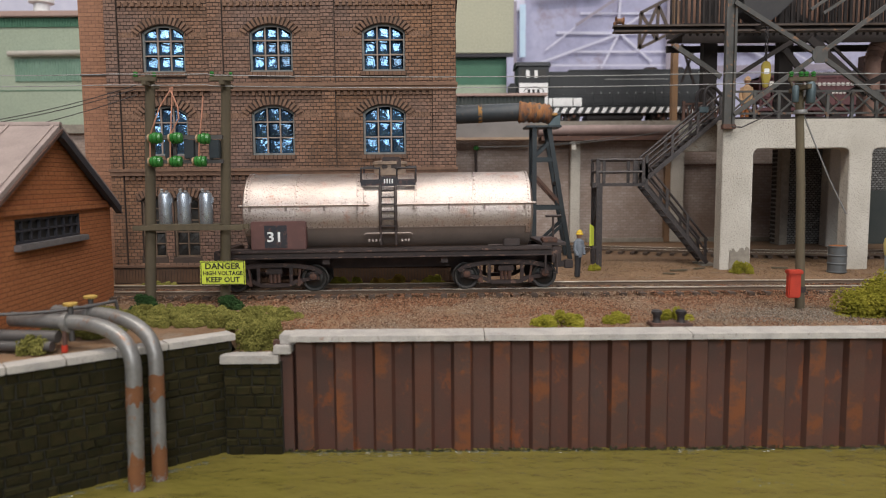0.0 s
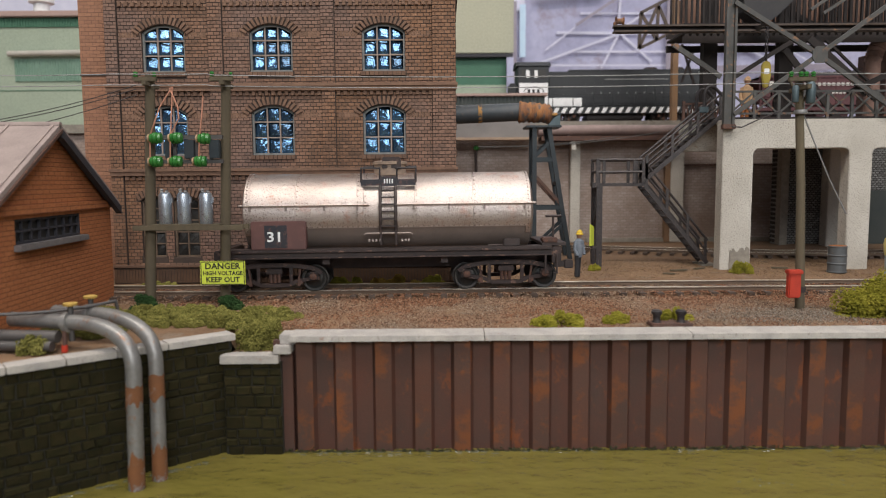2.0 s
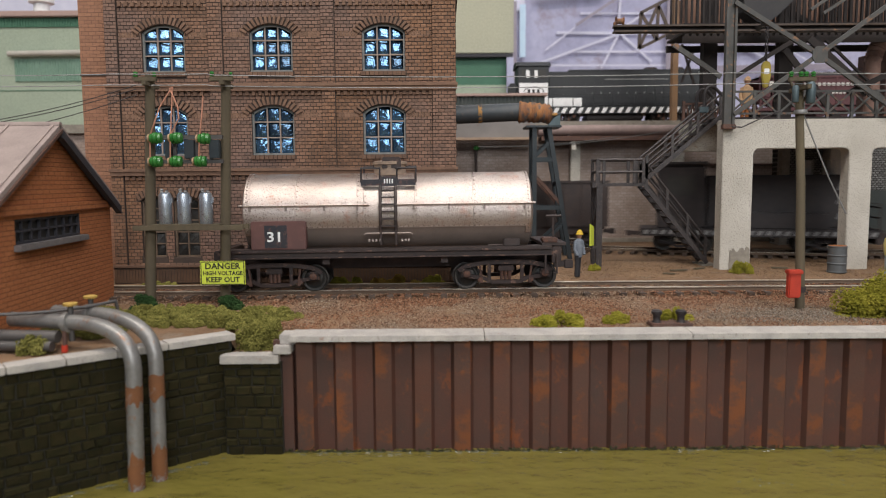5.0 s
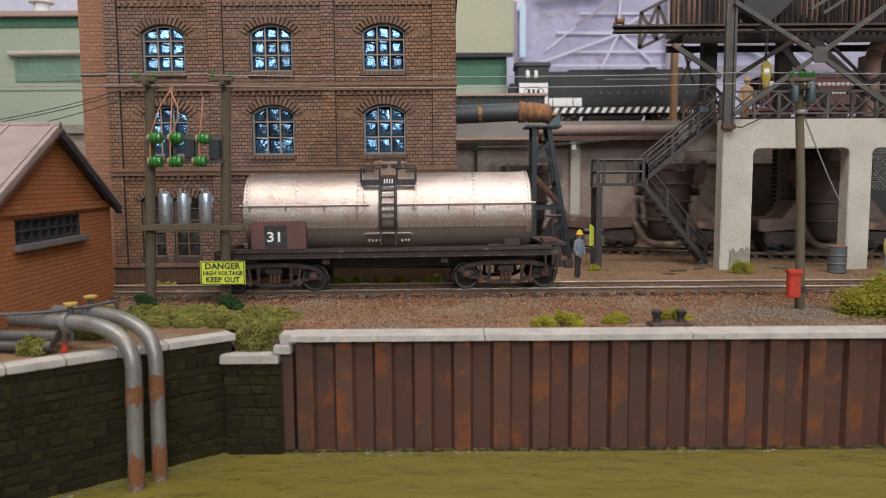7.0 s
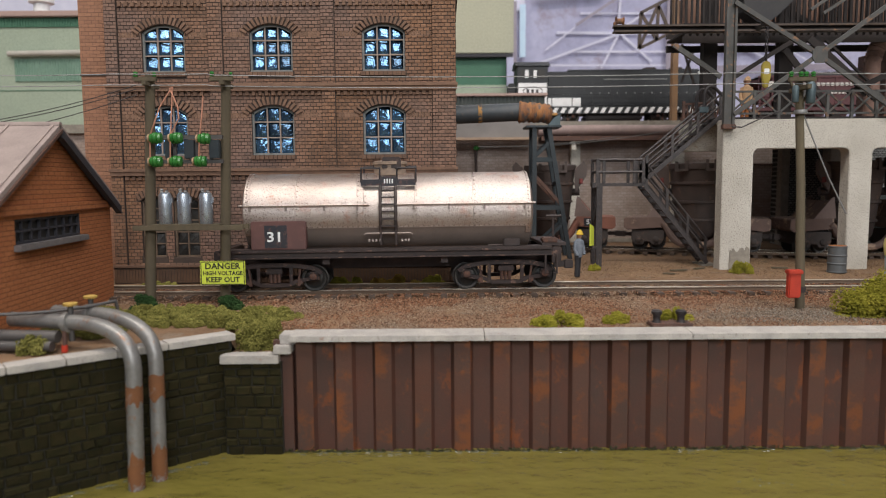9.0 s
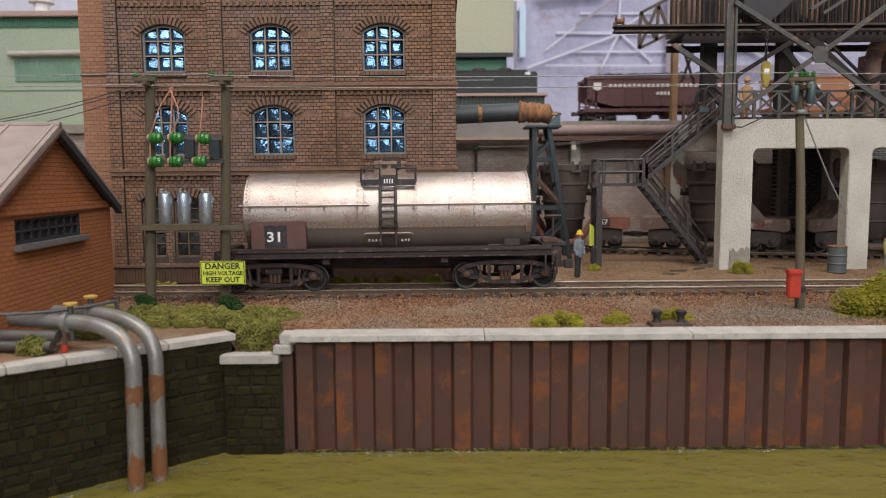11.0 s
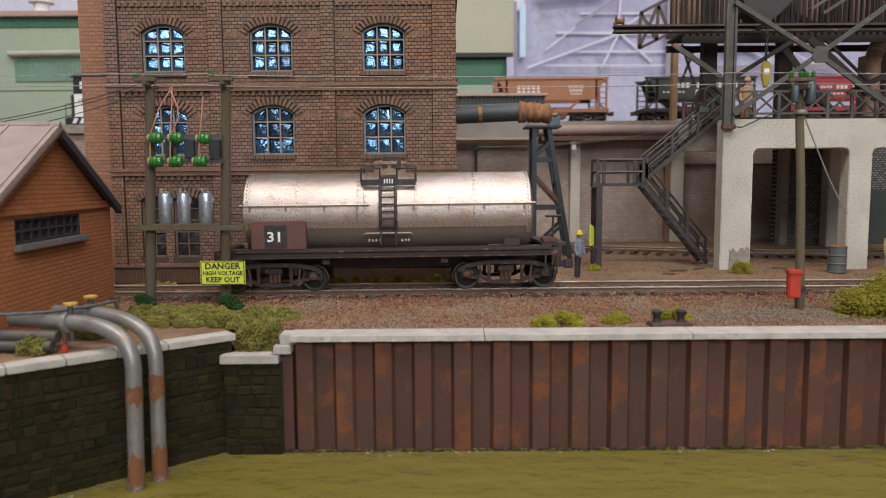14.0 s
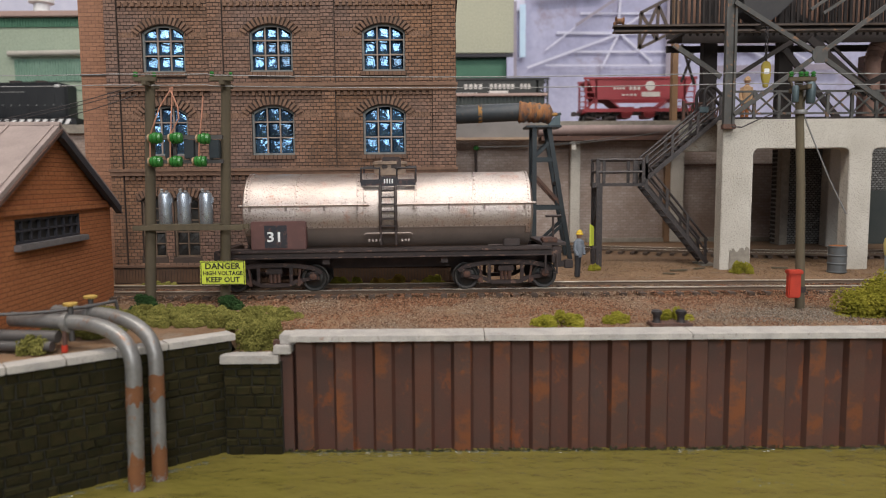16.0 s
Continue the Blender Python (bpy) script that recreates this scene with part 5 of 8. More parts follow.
def build_outfalls():
    specs = [((-126, 206.5, 7.6), (-104, 199.4, 7.9), (-84.6, 191.8, 8.6), (-84.6, 191.2, -4), (-84.9, 190.3, -39), 2.15, "bent zinc outfall pipe streaked with rust"),
             ((-118, 215, 8.2), (-103, 209.6, 8.5), (-81.6, 199, 9.0), (-81.3, 198.2, -3), (-80.9, 196.6, -39), 2.05, "second bent zinc outfall pipe with rust patches")]
    for p0, p1, p2, p3, p4, r, lab in specs:
        pp = thing("outfall_pipe", (p4[0], p4[1], -37), lab, "pipe", "outfall pipes")
        pts = [p0] + bend(p1, p2, p3, 10) + [p4]
        part("pipe_run", Shape().tube(pts, r, 18), M_PIPE_GREY, pp, smooth=True)
        v3, v4 = Vector(p3), Vector(p4)
        for f0, f1 in ((0.08, 0.30), (0.62, 1.0)):
            a, b = v3.lerp(v4, f0), v3.lerp(v4, f1)
            sh, m, n = Shape(), 8, 28
            for i in range(m + 1):
                for j in range(n):
                    q = 2 * math.pi * j / n
                    rag = 0.34 * noise.noise((math.cos(q) * 1.7 + f0 * 9, math.sin(q) * 1.7, p0[0]))
                    c = a.lerp(b, min(0.5 + (i / m - 0.5) * (0.72 + rag * 2), 1.0) + rag * 0.5 * (f1 < 0.9))
                    sh.v.append((c.x + (r + 0.07) * math.cos(q), c.y + (r + 0.07) * math.sin(q), c.z))
            sh.f = [(i * n + j, i * n + (j + 1) % n, (i + 1) * n + (j + 1) % n, (i + 1) * n + j) for i in range(m) for j in range(n)]
            part("rust_patch", sh, M_RUSTPATCH, pp, "flaking orange rust patch", smooth=True)
        part("flange", Shape().tube([Vector(p1) - Vector((3, -0.4, 0.1)), Vector(p1) - Vector((1.6, -0.2, 0))], r + 0.8, 18), M_PIPE_GREY, pp, smooth=True)
    vg = thing("valve_group", (-112, 204, 1), "grey valve manifold with yellow handwheels", "valves")
    part("manifold", Shape().tube([(-131, 199, 4.5), (-108, 197.5, 4.2)], 1.8, 12).tube([(-126, 197, 1.8), (-109, 196, 1.8)], 1.5, 12), M_DARKPIPE, vg, smooth=True)
    for x, y, z in ((-105.6, 200.2, 7.4), (-105.6, 212, 7.6)):
        part("stem", Shape().tube([(x, y, z - 5), (x, y, z + 5)], 0.8, 8), M_DARKPIPE, vg)
        part("handwheel", Shape().lathe((x, y, z + 5), [(0.7, 0), (1.9, 0.2), (2.0, 0.9), (0.7, 1.1)], 16), M_WHEELYELLOW, vg, "yellow handwheel", smooth=True)
    part("guard_rail", Shape().tube(bend((-129, 196, 11), (-112, 199, 9.8), (-99, 214, 11.5)), 0.5, 8).tube([(-99, 214, 11.5), (-98.5, 215, 6)], 0.5, 8), M_DARKPIPE, vg, smooth=True)
    part("red_lever", Shape().box(-107.4, -105.8, 197.4, 198.4, -0.4, 1.8), M_RED, vg, bevel=0.2)
    part("drop_leg", Shape().tube([(-106.6, 198.2, 9), (-106.6, 198.2, 0)], 0.7, 8), M_RUSTY, vg)


M_WHEELYELLOW = plain("dull_yellow_handwheel", (0.48, 0.31, 0.07), (0.38, 0.24, 0.06), 0.7)
M_DARKPIPE = plain("dark_grey_pipe", (0.075, 0.072, 0.072), (0.115, 0.105, 0.10), 0.5, 0.4, scale=150, wear=(0.18, 0.085, 0.05), wear_at=0.68)
M_RUSTPATCH = plain("rust_on_zinc", (0.20, 0.078, 0.026), (0.12, 0.050, 0.022), 0.85, scale=120, wear=(0.22, 0.215, 0.21), wear_at=0.58)
build_outfalls()


# ---- poles, transformers, wires ----
def insulator(parent, x, y, z, s=0.72, axis="z"):
    prof = [(0.5, 0), (1.1, 0.2), (1.2, 0.9), (0.6, 1.1), (1.15, 1.4), (1.15, 2.2), (0.5, 2.7)]
    part("insulator", Shape().lathe((x, y, z), [(r * s, h * s) for r, h in prof], 12, axis), M_GREENGLASS, parent, "green glass insulator", smooth=True)


def build_poles():
    h = thing("transformer_pole_frame", (-96, 267, 0), "twin wooden poles carrying a transformer platform", "utility poles")
    for base, top in (((-110.5, 267, -1), (-106.2, 265.5, 86)), ((-83.2, 270, -1), (-78.6, 265.5, 86))):
        part("pole", Shape().tube([base, Vector(base).lerp(Vector(top), 0.5), top], 2.0, 14, 1.7), M_POLE, h, smooth=True)
        x, y, z = top
        part("cross_arm", Shape().box(x - 5.2, x + 3.2, y - 3.0, y - 1.4, z - 2.6, z - 1.0), M_POLE, h, bevel=0.2)
        part("cross_arm", Shape().box(x - 0.8, x + 0.8, y - 6.5, y + 6.5, z - 4.4, z - 2.8), M_POLE, h, bevel=0.2)
        insulator(h, x - 4.4, y - 2.2, z - 1.0)
        insulator(h, x + 2.4, y - 2.2, z - 1.0, 0.6)
    part("platform_beam", Shape().box(-114.2, -73.6, 262.6, 264.2, 29.4, 31.2), M_POLE, h, bevel=0.2)
    part("platform_beam", Shape().box(-114.2, -73.6, 270.6, 272.2, 29.4, 31.2), M_POLE, h, bevel=0.2)
    part("platform_board", Shape().box(-107, -82, 262.7, 272, 31.21, 31.7), M_POLE, h)
    for z in (63.4, 54.6):
        part("rack_rail", Shape().box(-108, -80, 262.9, 264.2, z - 0.7, z + 0.7), M_DARKPIPE, h)
    for x0, x1 in ((-93.6, -90.0), (-84.6, -80.8), (-100.6, -98.4)):
        part("fuse_box", Shape().box(x0, x1, 261.6, 264.3, 55.6, 62.4), M_TEAL, h, "dark blue-grey fuse box", bevel=0.3)
    for x in (-97.5, -89.6, -84.4):
        part("rack_upright", Shape().box(x - 0.6, x + 0.6, 263.2, 264, 55.3, 62.7), M_DARKPIPE, h)
    for x, z in ((-103.4, 63.0), (-96.0, 63.0), (-86.0, 62.7), (-103.6, 54.6), (-96.4, 54.6), (-87.6, 54.6)):
        prof = [(0.7, -2.6), (1.9, -2.3), (2.2, -1.3), (1.8, -1.0), (2.3, -0.6), (2.3, 0.5), (1.8, 0.9), (2.2, 1.3), (1.9, 2.3), (0.7, 2.6)]
        prof = [(r * 0.92, v * 0.84) for r, v in prof]
        part("end_cap", Shape().lathe((x - 2.6, 261.4, z), [(0.8, -0.5), (1.5, -0.2), (1.5, 0.3), (0.8, 0.5)], 12, "x"), M_TANCAP, h, "tan end cap", smooth=True)
        part("insulator", Shape().lathe((x, 261.4, z), prof, 14, "x"), M_GREENGLASS, h, "large green glass insulator", smooth=True)
    for x in (-102.9, -96.0, -87.8):
        tr = thing("transformer_can", (x, 266, 31.7), "silver cylindrical transformer on the pole platform", "transformer", "pole transformers")
        part("can", Shape().lathe((x, 266, 31.7), [(2.2, 0), (2.4, 0.3), (2.4, 10.2), (2.1, 11.2), (1.3, 11.7)], 18), M_SILVER_CAN, tr, smooth=True)
        part("bushing", Shape().lathe((x - 0.9, 265.4, 43), [(0.5, 0), (0.8, 0.4), (0.5, 0.8), (0.8, 1.2), (0.4, 1.8)], 10), M_WIRE, tr, smooth=True)
        part("bushing", Shape().lathe((x + 0.9, 265.4, 43), [(0.5, 0), (0.8, 0.4), (0.5, 0.8), (0.7, 1.2)], 10), M_WIRE, tr, smooth=True)
        part("lifting_lug", Shape().box(x + 2.2, x + 2.8, 265.5, 266.5, 39.5, 41.5), M_SILVER_CAN, tr)
    # orange leads from the cross arms to the insulators
    for pts in (((-97.3, 263, 81.5), (-101.5, 261, 74), (-103.4, 260, 68), (-105.2, 260.6, 64)), ((-98.4, 263, 81.0), (-95.0, 261, 74), (-94.4, 260, 70), (-97.5, 260.6, 64.5)),
                ((-86.4, 263, 78), (-86.6, 261, 70), (-87.4, 260.4, 63), (-87.9, 260.4, 56)), ((-97.3, 263, 81.5), (-97.9, 260.3, 62), (-98.2, 260.4, 55)), ((-105.4, 261, 63), (-105.6, 260.6, 55))):
        a = [Vector(p) for p in pts]
        solo("lead_wire", Shape().tube(a, 0.28, 6), M_COPPER, "thin orange lead wire at the insulators", "wire", "transformer leads", at=tuple(a[0]))
    sg = thing("danger_sign", (-81.4, 262.6, 9), "lime-yellow danger sign with black lettering on the pole", "sign")
    part("plate", Shape().box(-89.7, -73.2, 262.4, 263.2, 9.2, 18.0), M_LIME, sg)
    part("border", Shape().box(-89.5, -73.4, 262.32, 262.39, 9.3, 9.6).box(-89.5, -73.4, 262.32, 262.39, 17.6, 17.9).box(-89.5, -89.2, 262.32, 262.39, 9.3, 17.9).box(-73.7, -73.4, 262.32, 262.39, 9.3, 17.9), M_INK, sg)
    for words, z, s, w in (("DANGER", 16.1, 2.2, 13.0), ("HIGH VOLTAGE", 13.5, 1.5, 14.6), ("KEEP OUT", 11.1, 1.9, 12.4)):
        lettering(words, s, M_INK, sg, facing(-81.4, 262.3, z), width=w)
    part("fixing", Shape().box(-83.2, -80.6, 263.2, 268.4, 12, 14.5), M_POLE, sg)
    p = thing("telegraph_pole", (129.5, 257, 0), "weathered wooden telegraph pole by the quay", "utility pole")
    part("pole", Shape().tube([(129.3, 256.5, -1), (129.6, 260, 45), (129.4, 264, 83)], 1.65, 14, 1.4), M_POLE, p, smooth=True)
    part("cross_arm", Shape().box(124.6, 134.4, 261.0, 262.4, 81.6, 83.2), M_POLE, p, bevel=0.2)
    part("cross_arm", Shape().box(128.6, 130.2, 256.0, 270, 78.4, 80), M_POLE, p, bevel=0.2)
    part("brace", Shape().bar((125.2, 261.4, 81.5), (129, 262, 74), 0.7).bar((133.8, 261.4, 81.5), (130, 262, 74), 0.7), M_POLE, p)
    for x in (125.4, 129.0, 130.8, 133.4):
        insulator(p, x, 261.6, 83.2)
    part("transformer", Shape().lathe((131.9, 260, 73.6), [(1.3, 0), (1.6, 0.5), (1.6, 6.8), (1.0, 7.6)], 14), M_TEALCAN, p, "small dark teal transformer", smooth=True)
    part("transformer", Shape().lathe((126.4, 260, 74.0), [(1.0, 0), (1.2, 0.5), (1.2, 5.2), (0.8, 6)], 14), M_TEALCAN, p, "small dark teal transformer", smooth=True)
    part("clamp", Shape().lathe((129.5, 262, 70), [(2.1, 0), (2.3, 0.4), (2.3, 1.1), (2.1, 1.5)], 14), M_WIRE, p, smooth=True)
    part("stay_wire", Shape().tube([(130.6, 262, 70), (134, 262, 62), (140.5, 262, 47.5), (147.5, 262, 34)], 0.26, 6), M_WIRE, p)
    b = thing("red_call_box", (128, 256.5, 3), "small red equipment box fixed to the telegraph pole", "box")
    part("box", Shape().box(123.2, 127.6, 252.6, 255.2, 4.4, 13.9), M_RED, b, bevel=0.4)
    part("lid", Shape().box(122.8, 128.0, 252.0, 255.4, 13.0, 14.5), M_RED, b, bevel=0.3)
    part("strap", Shape().box(125, 130.6, 255.2, 256.4, 6, 8), M_DARK, b)
    # line wires along the poles
    for z, y, nm in ((85.5, 262.5, 0), (81.6, 262, 1)):
        pts = []
        stops = [-200, -110.6 + nm * 0, -82, 129.4, 210]
        for a, c in zip(stops, stops[1:]):
            for i in range(10):
                q = i / 10
                pts.append((a + (c - a) * q, y, z - 0.0045 * (a + c) / 2 - (c - a) * 0.006 * 4 * q * (1 - q)))
        pts.append((stops[-1], y, z))
        solo("line_wire", Shape().tube(pts, 0.17, 6), M_WIRE, "pale line wire strung between the poles", "wire", "line wires", at=(0, 262, z))
    for i, (za, zb) in enumerate(((68.0, 82.0), (67.2, 80.6), (63.2, 78.5))):
        pts = [(-175 + 65 * j / 8, 262 + 0 * j, za + (zb - za) * j / 8 - 1.6 * 4 * (j / 8) * (1 - j / 8)) for j in range(9)]
        solo("service_wire", Shape().tube(pts, 0.16, 5), M_BLACK, "thin dark service wire from the pole", "wire", "service wires", at=(-140, 262, 70))


M_TANCAP = plain("tan_cap", (0.40, 0.28, 0.16), (0.30, 0.20, 0.12), 0.7)
M_TEALCAN = plain("teal_can", (0.055, 0.085, 0.10), (0.08, 0.11, 0.12), 0.45, 0.3)
build_poles()


# ---- rolling stock pieces ----
def wheel(parent, x, y, r, z, mat=None):
    s = 1 if y < 0 else -1
    o = ORIGIN[parent.name]
    sh = Shape().lathe((x + o[0], y + o[1], z + o[2]), [(r * 0.25, -1.5 * s), (r * 0.3, -1.4 * s), (r * 0.72, -0.5 * s), (r * 0.78, -1.3 * s), (r * 0.95, -1.4 * s), (r, 0.6 * s), (r * 1.1, 0.7 * s), (r * 1.1, 1.2 * s), (r * 0.4, 1.2 * s)], 24, "y")
    part("wheel", sh, mat or M_WHEEL, parent, smooth=True)


def bogie(parent, cx, base, r=4.9, detail=True, mat=None, lift=0.0):
    """A two-axle truck; the thing's own place is at rail level on the track's centre line."""
    o = ORIGIN[parent.name]
    mat = mat or M_FRAMEBR

    def W(x, y, z):
        return (x + cx + o[0], y + o[1], z + o[2] + lift)
    h = base / 2
    fr = part("bogie", Shape().box(*(v for pr in zip(W(-2.5, -10.5, 6), W(2.5, 10.5, 11.5)) for v in pr)), mat, parent, "dark two-axle bogie with bar frames")
    for s in (-1, 1):
        sh = Shape()
        y = s * 11.3
        upper = [Vector((-h - 3.2, y, 7.4))] + bend((-h - 1.0, y, 9.2), (-h * 0.62, y, 11.0), (-h * 0.2, y, 11.0), 4) + bend((h * 0.2, y, 11.0), (h * 0.62, y, 11.0), (h + 1.0, y, 9.2), 4) + [Vector((h + 3.2, y, 7.4))]
        lower = [Vector((-h - 2.2, y, 5.6)), Vector((-h * 0.58, y, 4.6)), Vector((-h * 0.36, y, 2.9)), Vector((h * 0.36, y, 2.9)), Vector((h * 0.58, y, 4.6)), Vector((h + 2.2, y, 5.6))]
        for line, wide in ((upper, 1.7), (lower, 1.5)):
            for a, b in zip(line, line[1:]):
                sh.bar(W(*a), W(*b), wide, 1.5)
        for q in (-0.42, 0.42):
            sh.bar(W(q * h, y, 3.2), W(q * h, y, 10.4), 1.3, 1.2)
        part("side_frame", sh, mat, fr)
    if detail:
        for s in (-1, 1):
            for q in (-1, 1):
                part("box_lid", Shape().lathe(W(q * h, s * 13.0, 6.4), [(1.5, 0), (1.4, s * 0.5), (0.5, s * 0.8)], 10, "y"), M_RUSTY, fr, smooth=True)
                part("brake_hanger", Shape().bar(W(q * h * 0.66, s * 12.0, 9.4), W(q * h * 0.60, s * 12.0, 2.6), 0.8).bar(W(q * h * 0.60, s * 12.0, 3.0), W(q * (h * 0.60 + 1.6), s * 12.0, 4.4), 1.4), M_RUSTY, fr)
                part("axle_box", Shape().box(*(v for pr in zip(W(q * h - 1.9, s * 11.9 - 1.1, 4.9), W(q * h + 1.9, s * 11.9 + 1.1, 8.2)) for v in pr)), mat, fr, bevel=0.4)
            for q in (-1.6, 0, 1.6):
                part("coil_spring", Shape().tube([W(q, s * 11.6, 3.9 + 0.35 * i) for i in range(14)], 0.72, 8), M_RUSTY, fr, smooth=True)
            part("bolster_end", Shape().box(*(v for pr in zip(W(-3.2, s * 11.9 - 1.0, 7.4), W(3.2, s * 11.9 + 1.0, 9.4)) for v in pr)), mat, fr, bevel=0.3)
    for q in (-h, h):
        part("axle", Shape().tube([W(q, -8, r), W(q, 8, r)], 0.9, 8), M_WHEEL, fr)
        for y in (-8.6, 8.6):
            wheel(fr, cx + q, y, r, r + lift)
    return fr


def coupler(parent, x, s, z=9.5, mat=None):
    o = ORIGIN[parent.name]
    sh = Shape()
    sh.box(*sorted((o[0] + x, o[0] + x + s * 5)), o[1] - 1.1, o[1] + 1.1, o[2] + z - 1.2, o[2] + z + 1.2)
    sh.box(*sorted((o[0] + x + s * 4.4, o[0] + x + s * 8)), o[1] - 1.9, o[1] + 1.5, o[2] + z - 1.7, o[2] + z + 1.7)
    part("coupler", sh, mat or M_DARK, parent, bevel=0.3)


def hull(parent, x0, x1, y0, y1, z0, z1):
    o = ORIGIN[parent.name]
    return Shape().box(x0 + o[0], x1 + o[0], y0 + o[1], y1 + o[1], z0 + o[2], z1 + o[2])


# ---- the tank car on the siding ----
def build_tank_car():
    cx, cy, rz = -21.8, 297.9, 1.9
    car = thing("tank_car", (cx, cy, rz), "weathered silver railway tank car with a dark frame", "tank car")
    R, zc = 15.8, 32.6
    H = 56.5

    def T(x, y, z):
        return (cx + x, cy + y, rz + z)
    # barrel: upper silver sheets and darker lower sheet, dished ends
    n = 40

    def sector(a0, a1, x0, x1, r, thick, cols=1, m=18):
        sh = Shape()
        for rr in (r, r - thick):
            for i in range(m + 1):
                a = radians(a0 + (a1 - a0) * i / m)
                for x in (x0, x1):
                    sh.v.append(T(x, -rr * math.cos(a), zc + rr * math.sin(a)))
        k = 2 * (m + 1)
        for i in range(m):
            b = 2 * i
            sh.f += [(b, b + 1, b + 3, b + 2), (k + b, k + b + 2, k + b + 3, k + b + 1), (b, b + 2, k + b + 2, k + b), (b + 1, k + b + 1, k + b + 3, b + 3)]
        sh.f += [(0, k, k + 1, 1), (2 * m, 2 * m + 1, k + 2 * m + 1, k + 2 * m)]
        return sh
    cuts = [-H, -36.5, -12.6, -9.6, 10.5, 33.6, H]
    for x0, x1 in zip(cuts, cuts[1:]):
        part("barrel_sheet", sector(-21.5, 208, x0 + 0.06, x1 - 0.06, R, 0.8, m=30), M_SILVER, car, smooth=True)
    part("lower_sheet", sector(208, 338.4, -H, H, R - 0.12, 0.8, m=16), M_TANKLOW, car, "dark lower tank plate", smooth=True)
    for s in (-1, 1):
        prof = [(R - 0.5, 0), (R - 0.9, 0.7), (R * 0.8, 1.7), (R * 0.5, 2.5), (0.4, 2.9)]
        prof = [(r, s * h) for r, h in prof]
        part("tank_end", Shape().lathe(T(s * (H - 0.4), 0, zc), prof, n, "x"), M_SILVER, car, smooth=True)
        part("end_band", sector(-32, 212, *sorted((s * H, s * (H - 1.9))), R + 0.28, 0.3, m=34), M_SILVER, car, smooth=True)
    # seams and rivets
    riv = mesh_of("rivet", Shape().lathe((0, 0, 0), [(0.3, 0), (0.26, 0.18), (0.1, 0.28)], 6), M_RIVET)

    def rivet(x, deg, r=R, mat_mesh=riv):
        ob = new("rivet", mat_mesh)
        ob.parent = car
        a = radians(deg)
        ob.location = (x * MM, -r * math.cos(a) * MM, (zc + r * math.sin(a)) * MM)
        ob.rotation_euler = (math.pi / 2 - a, 0, 0)
    for x in (-H + 0.95, H - 0.95):
        for d in range(-24, 100, 6):
            rivet(x, d, R + 0.28)
    for x in cuts[1:-1]:
        for d in range(-20, 95, 9):
            rivet(x + 0.7, d)
    for i in range(56):
        rivet(-56 + i * 2.0, -19.6)
    part("seam_strip", sector(-22.4, -20.6, -H, H, R + 0.2, 0.3, m=3), M_TANKLOW, car)
    # side rail with brackets
    part("hand_rail", Shape().tube([T(-H - 1.6, -R - 1.0, zc + 3.4), T(-7.2, -R - 1.0, zc + 3.4)], 0.42, 8).tube([T(3.4, -R - 1.0, zc + 3.4), T(H + 1.6, -R - 1.0, zc + 3.4)], 0.42, 8), M_SILVER, car, smooth=True)
    for x in (-54, -40, -25, -12, 10, 24, 38, 54):
        part("rail_bracket", Shape().box(*(v for pr in zip(T(x - 0.35, -R - 1.2, zc + 1.2), T(x + 0.35, -R + 0.9, zc + 3.7)) for v in pr)), M_TANKLOW, car)
    # manway, safety platform, ladder
    part("manway", Shape().lathe(T(0.4, 0, zc + R - 1.0), [(6.6, 0), (6.6, 4.2), (7.2, 4.5), (7.2, 5.6), (2.5, 6.4)], 24), M_MANWAY, car, "dusty tan manway dome", smooth=True)
    part("valve_box", Shape().box(*(v for pr in zip(T(-2.6, -6.5, zc + R + 1.5), T(5.0, -2, zc + R + 6.4)) for v in pr)), M_FRAMEBR, car, bevel=0.4)
    for x0, x1 in ((-10.6, -3.2), (3.6, 11.0)):
        gr = Shape()
        for i in range(7):
            gr.box(*(v for pr in zip(T(x0, -13.2 + i * 1.25, zc + 11.8), T(x1, -12.6 + i * 1.25, zc + 12.5)) for v in pr))
        part("platform_grating", gr, M_BLACK, car, "black safety platform grating")
        part("platform_skirt", Shape().box(*(v for pr in zip(T(x0, -13.9, zc + 10.8), T(x1, -13.3, zc + 13.2)) for v in pr)), M_BOARD, car)
        part("platform_rail", Shape().tube([T(x0, -12.8, zc + 12), T(x0, -12.8, zc + 17.6), T(x1, -12.8, zc + 17.6), T(x1, -12.8, zc + 12)], 0.5, 7).tube([T(x0, 3, zc + 13), T(x0, 3, zc + 18.4), T(x1, 3, zc + 18.4), T(x1, 3, zc + 13)], 0.5, 7), M_BLACK, car)
    part("platform_plate", Shape().box(*(v for pr in zip(T(-3.1, -13.9, zc + 10.6), T(3.5, -13.3, zc + 14.4)) for v in pr)), M_BOARD, car, "black plate with pale number marks")
    for i, (x, w) in enumerate(((-1.5, 0.5), (-0.5, 0.5), (0.5, 0.5), (1.5, 0.5))):
        part("plate_mark", Shape().box(*(v for pr in zip(T(x, -14.0, zc + 11.6), T(x + w, -13.92, zc + 13.4)) for v in pr)), M_WHITE, car)
    for x in (-3.0, 3.0):
        side = [T(x, -(R + 1.4) * math.cos(radians(d)), zc + (R + 1.4) * math.sin(radians(d))) for d in (44, 34, 22, 10, 0, -10, -22)]
        side += [T(x, -15.6, zc - 12.6)]
        part("ladder_stile", Shape().tube(side, 0.62, 6), M_DARK, car)
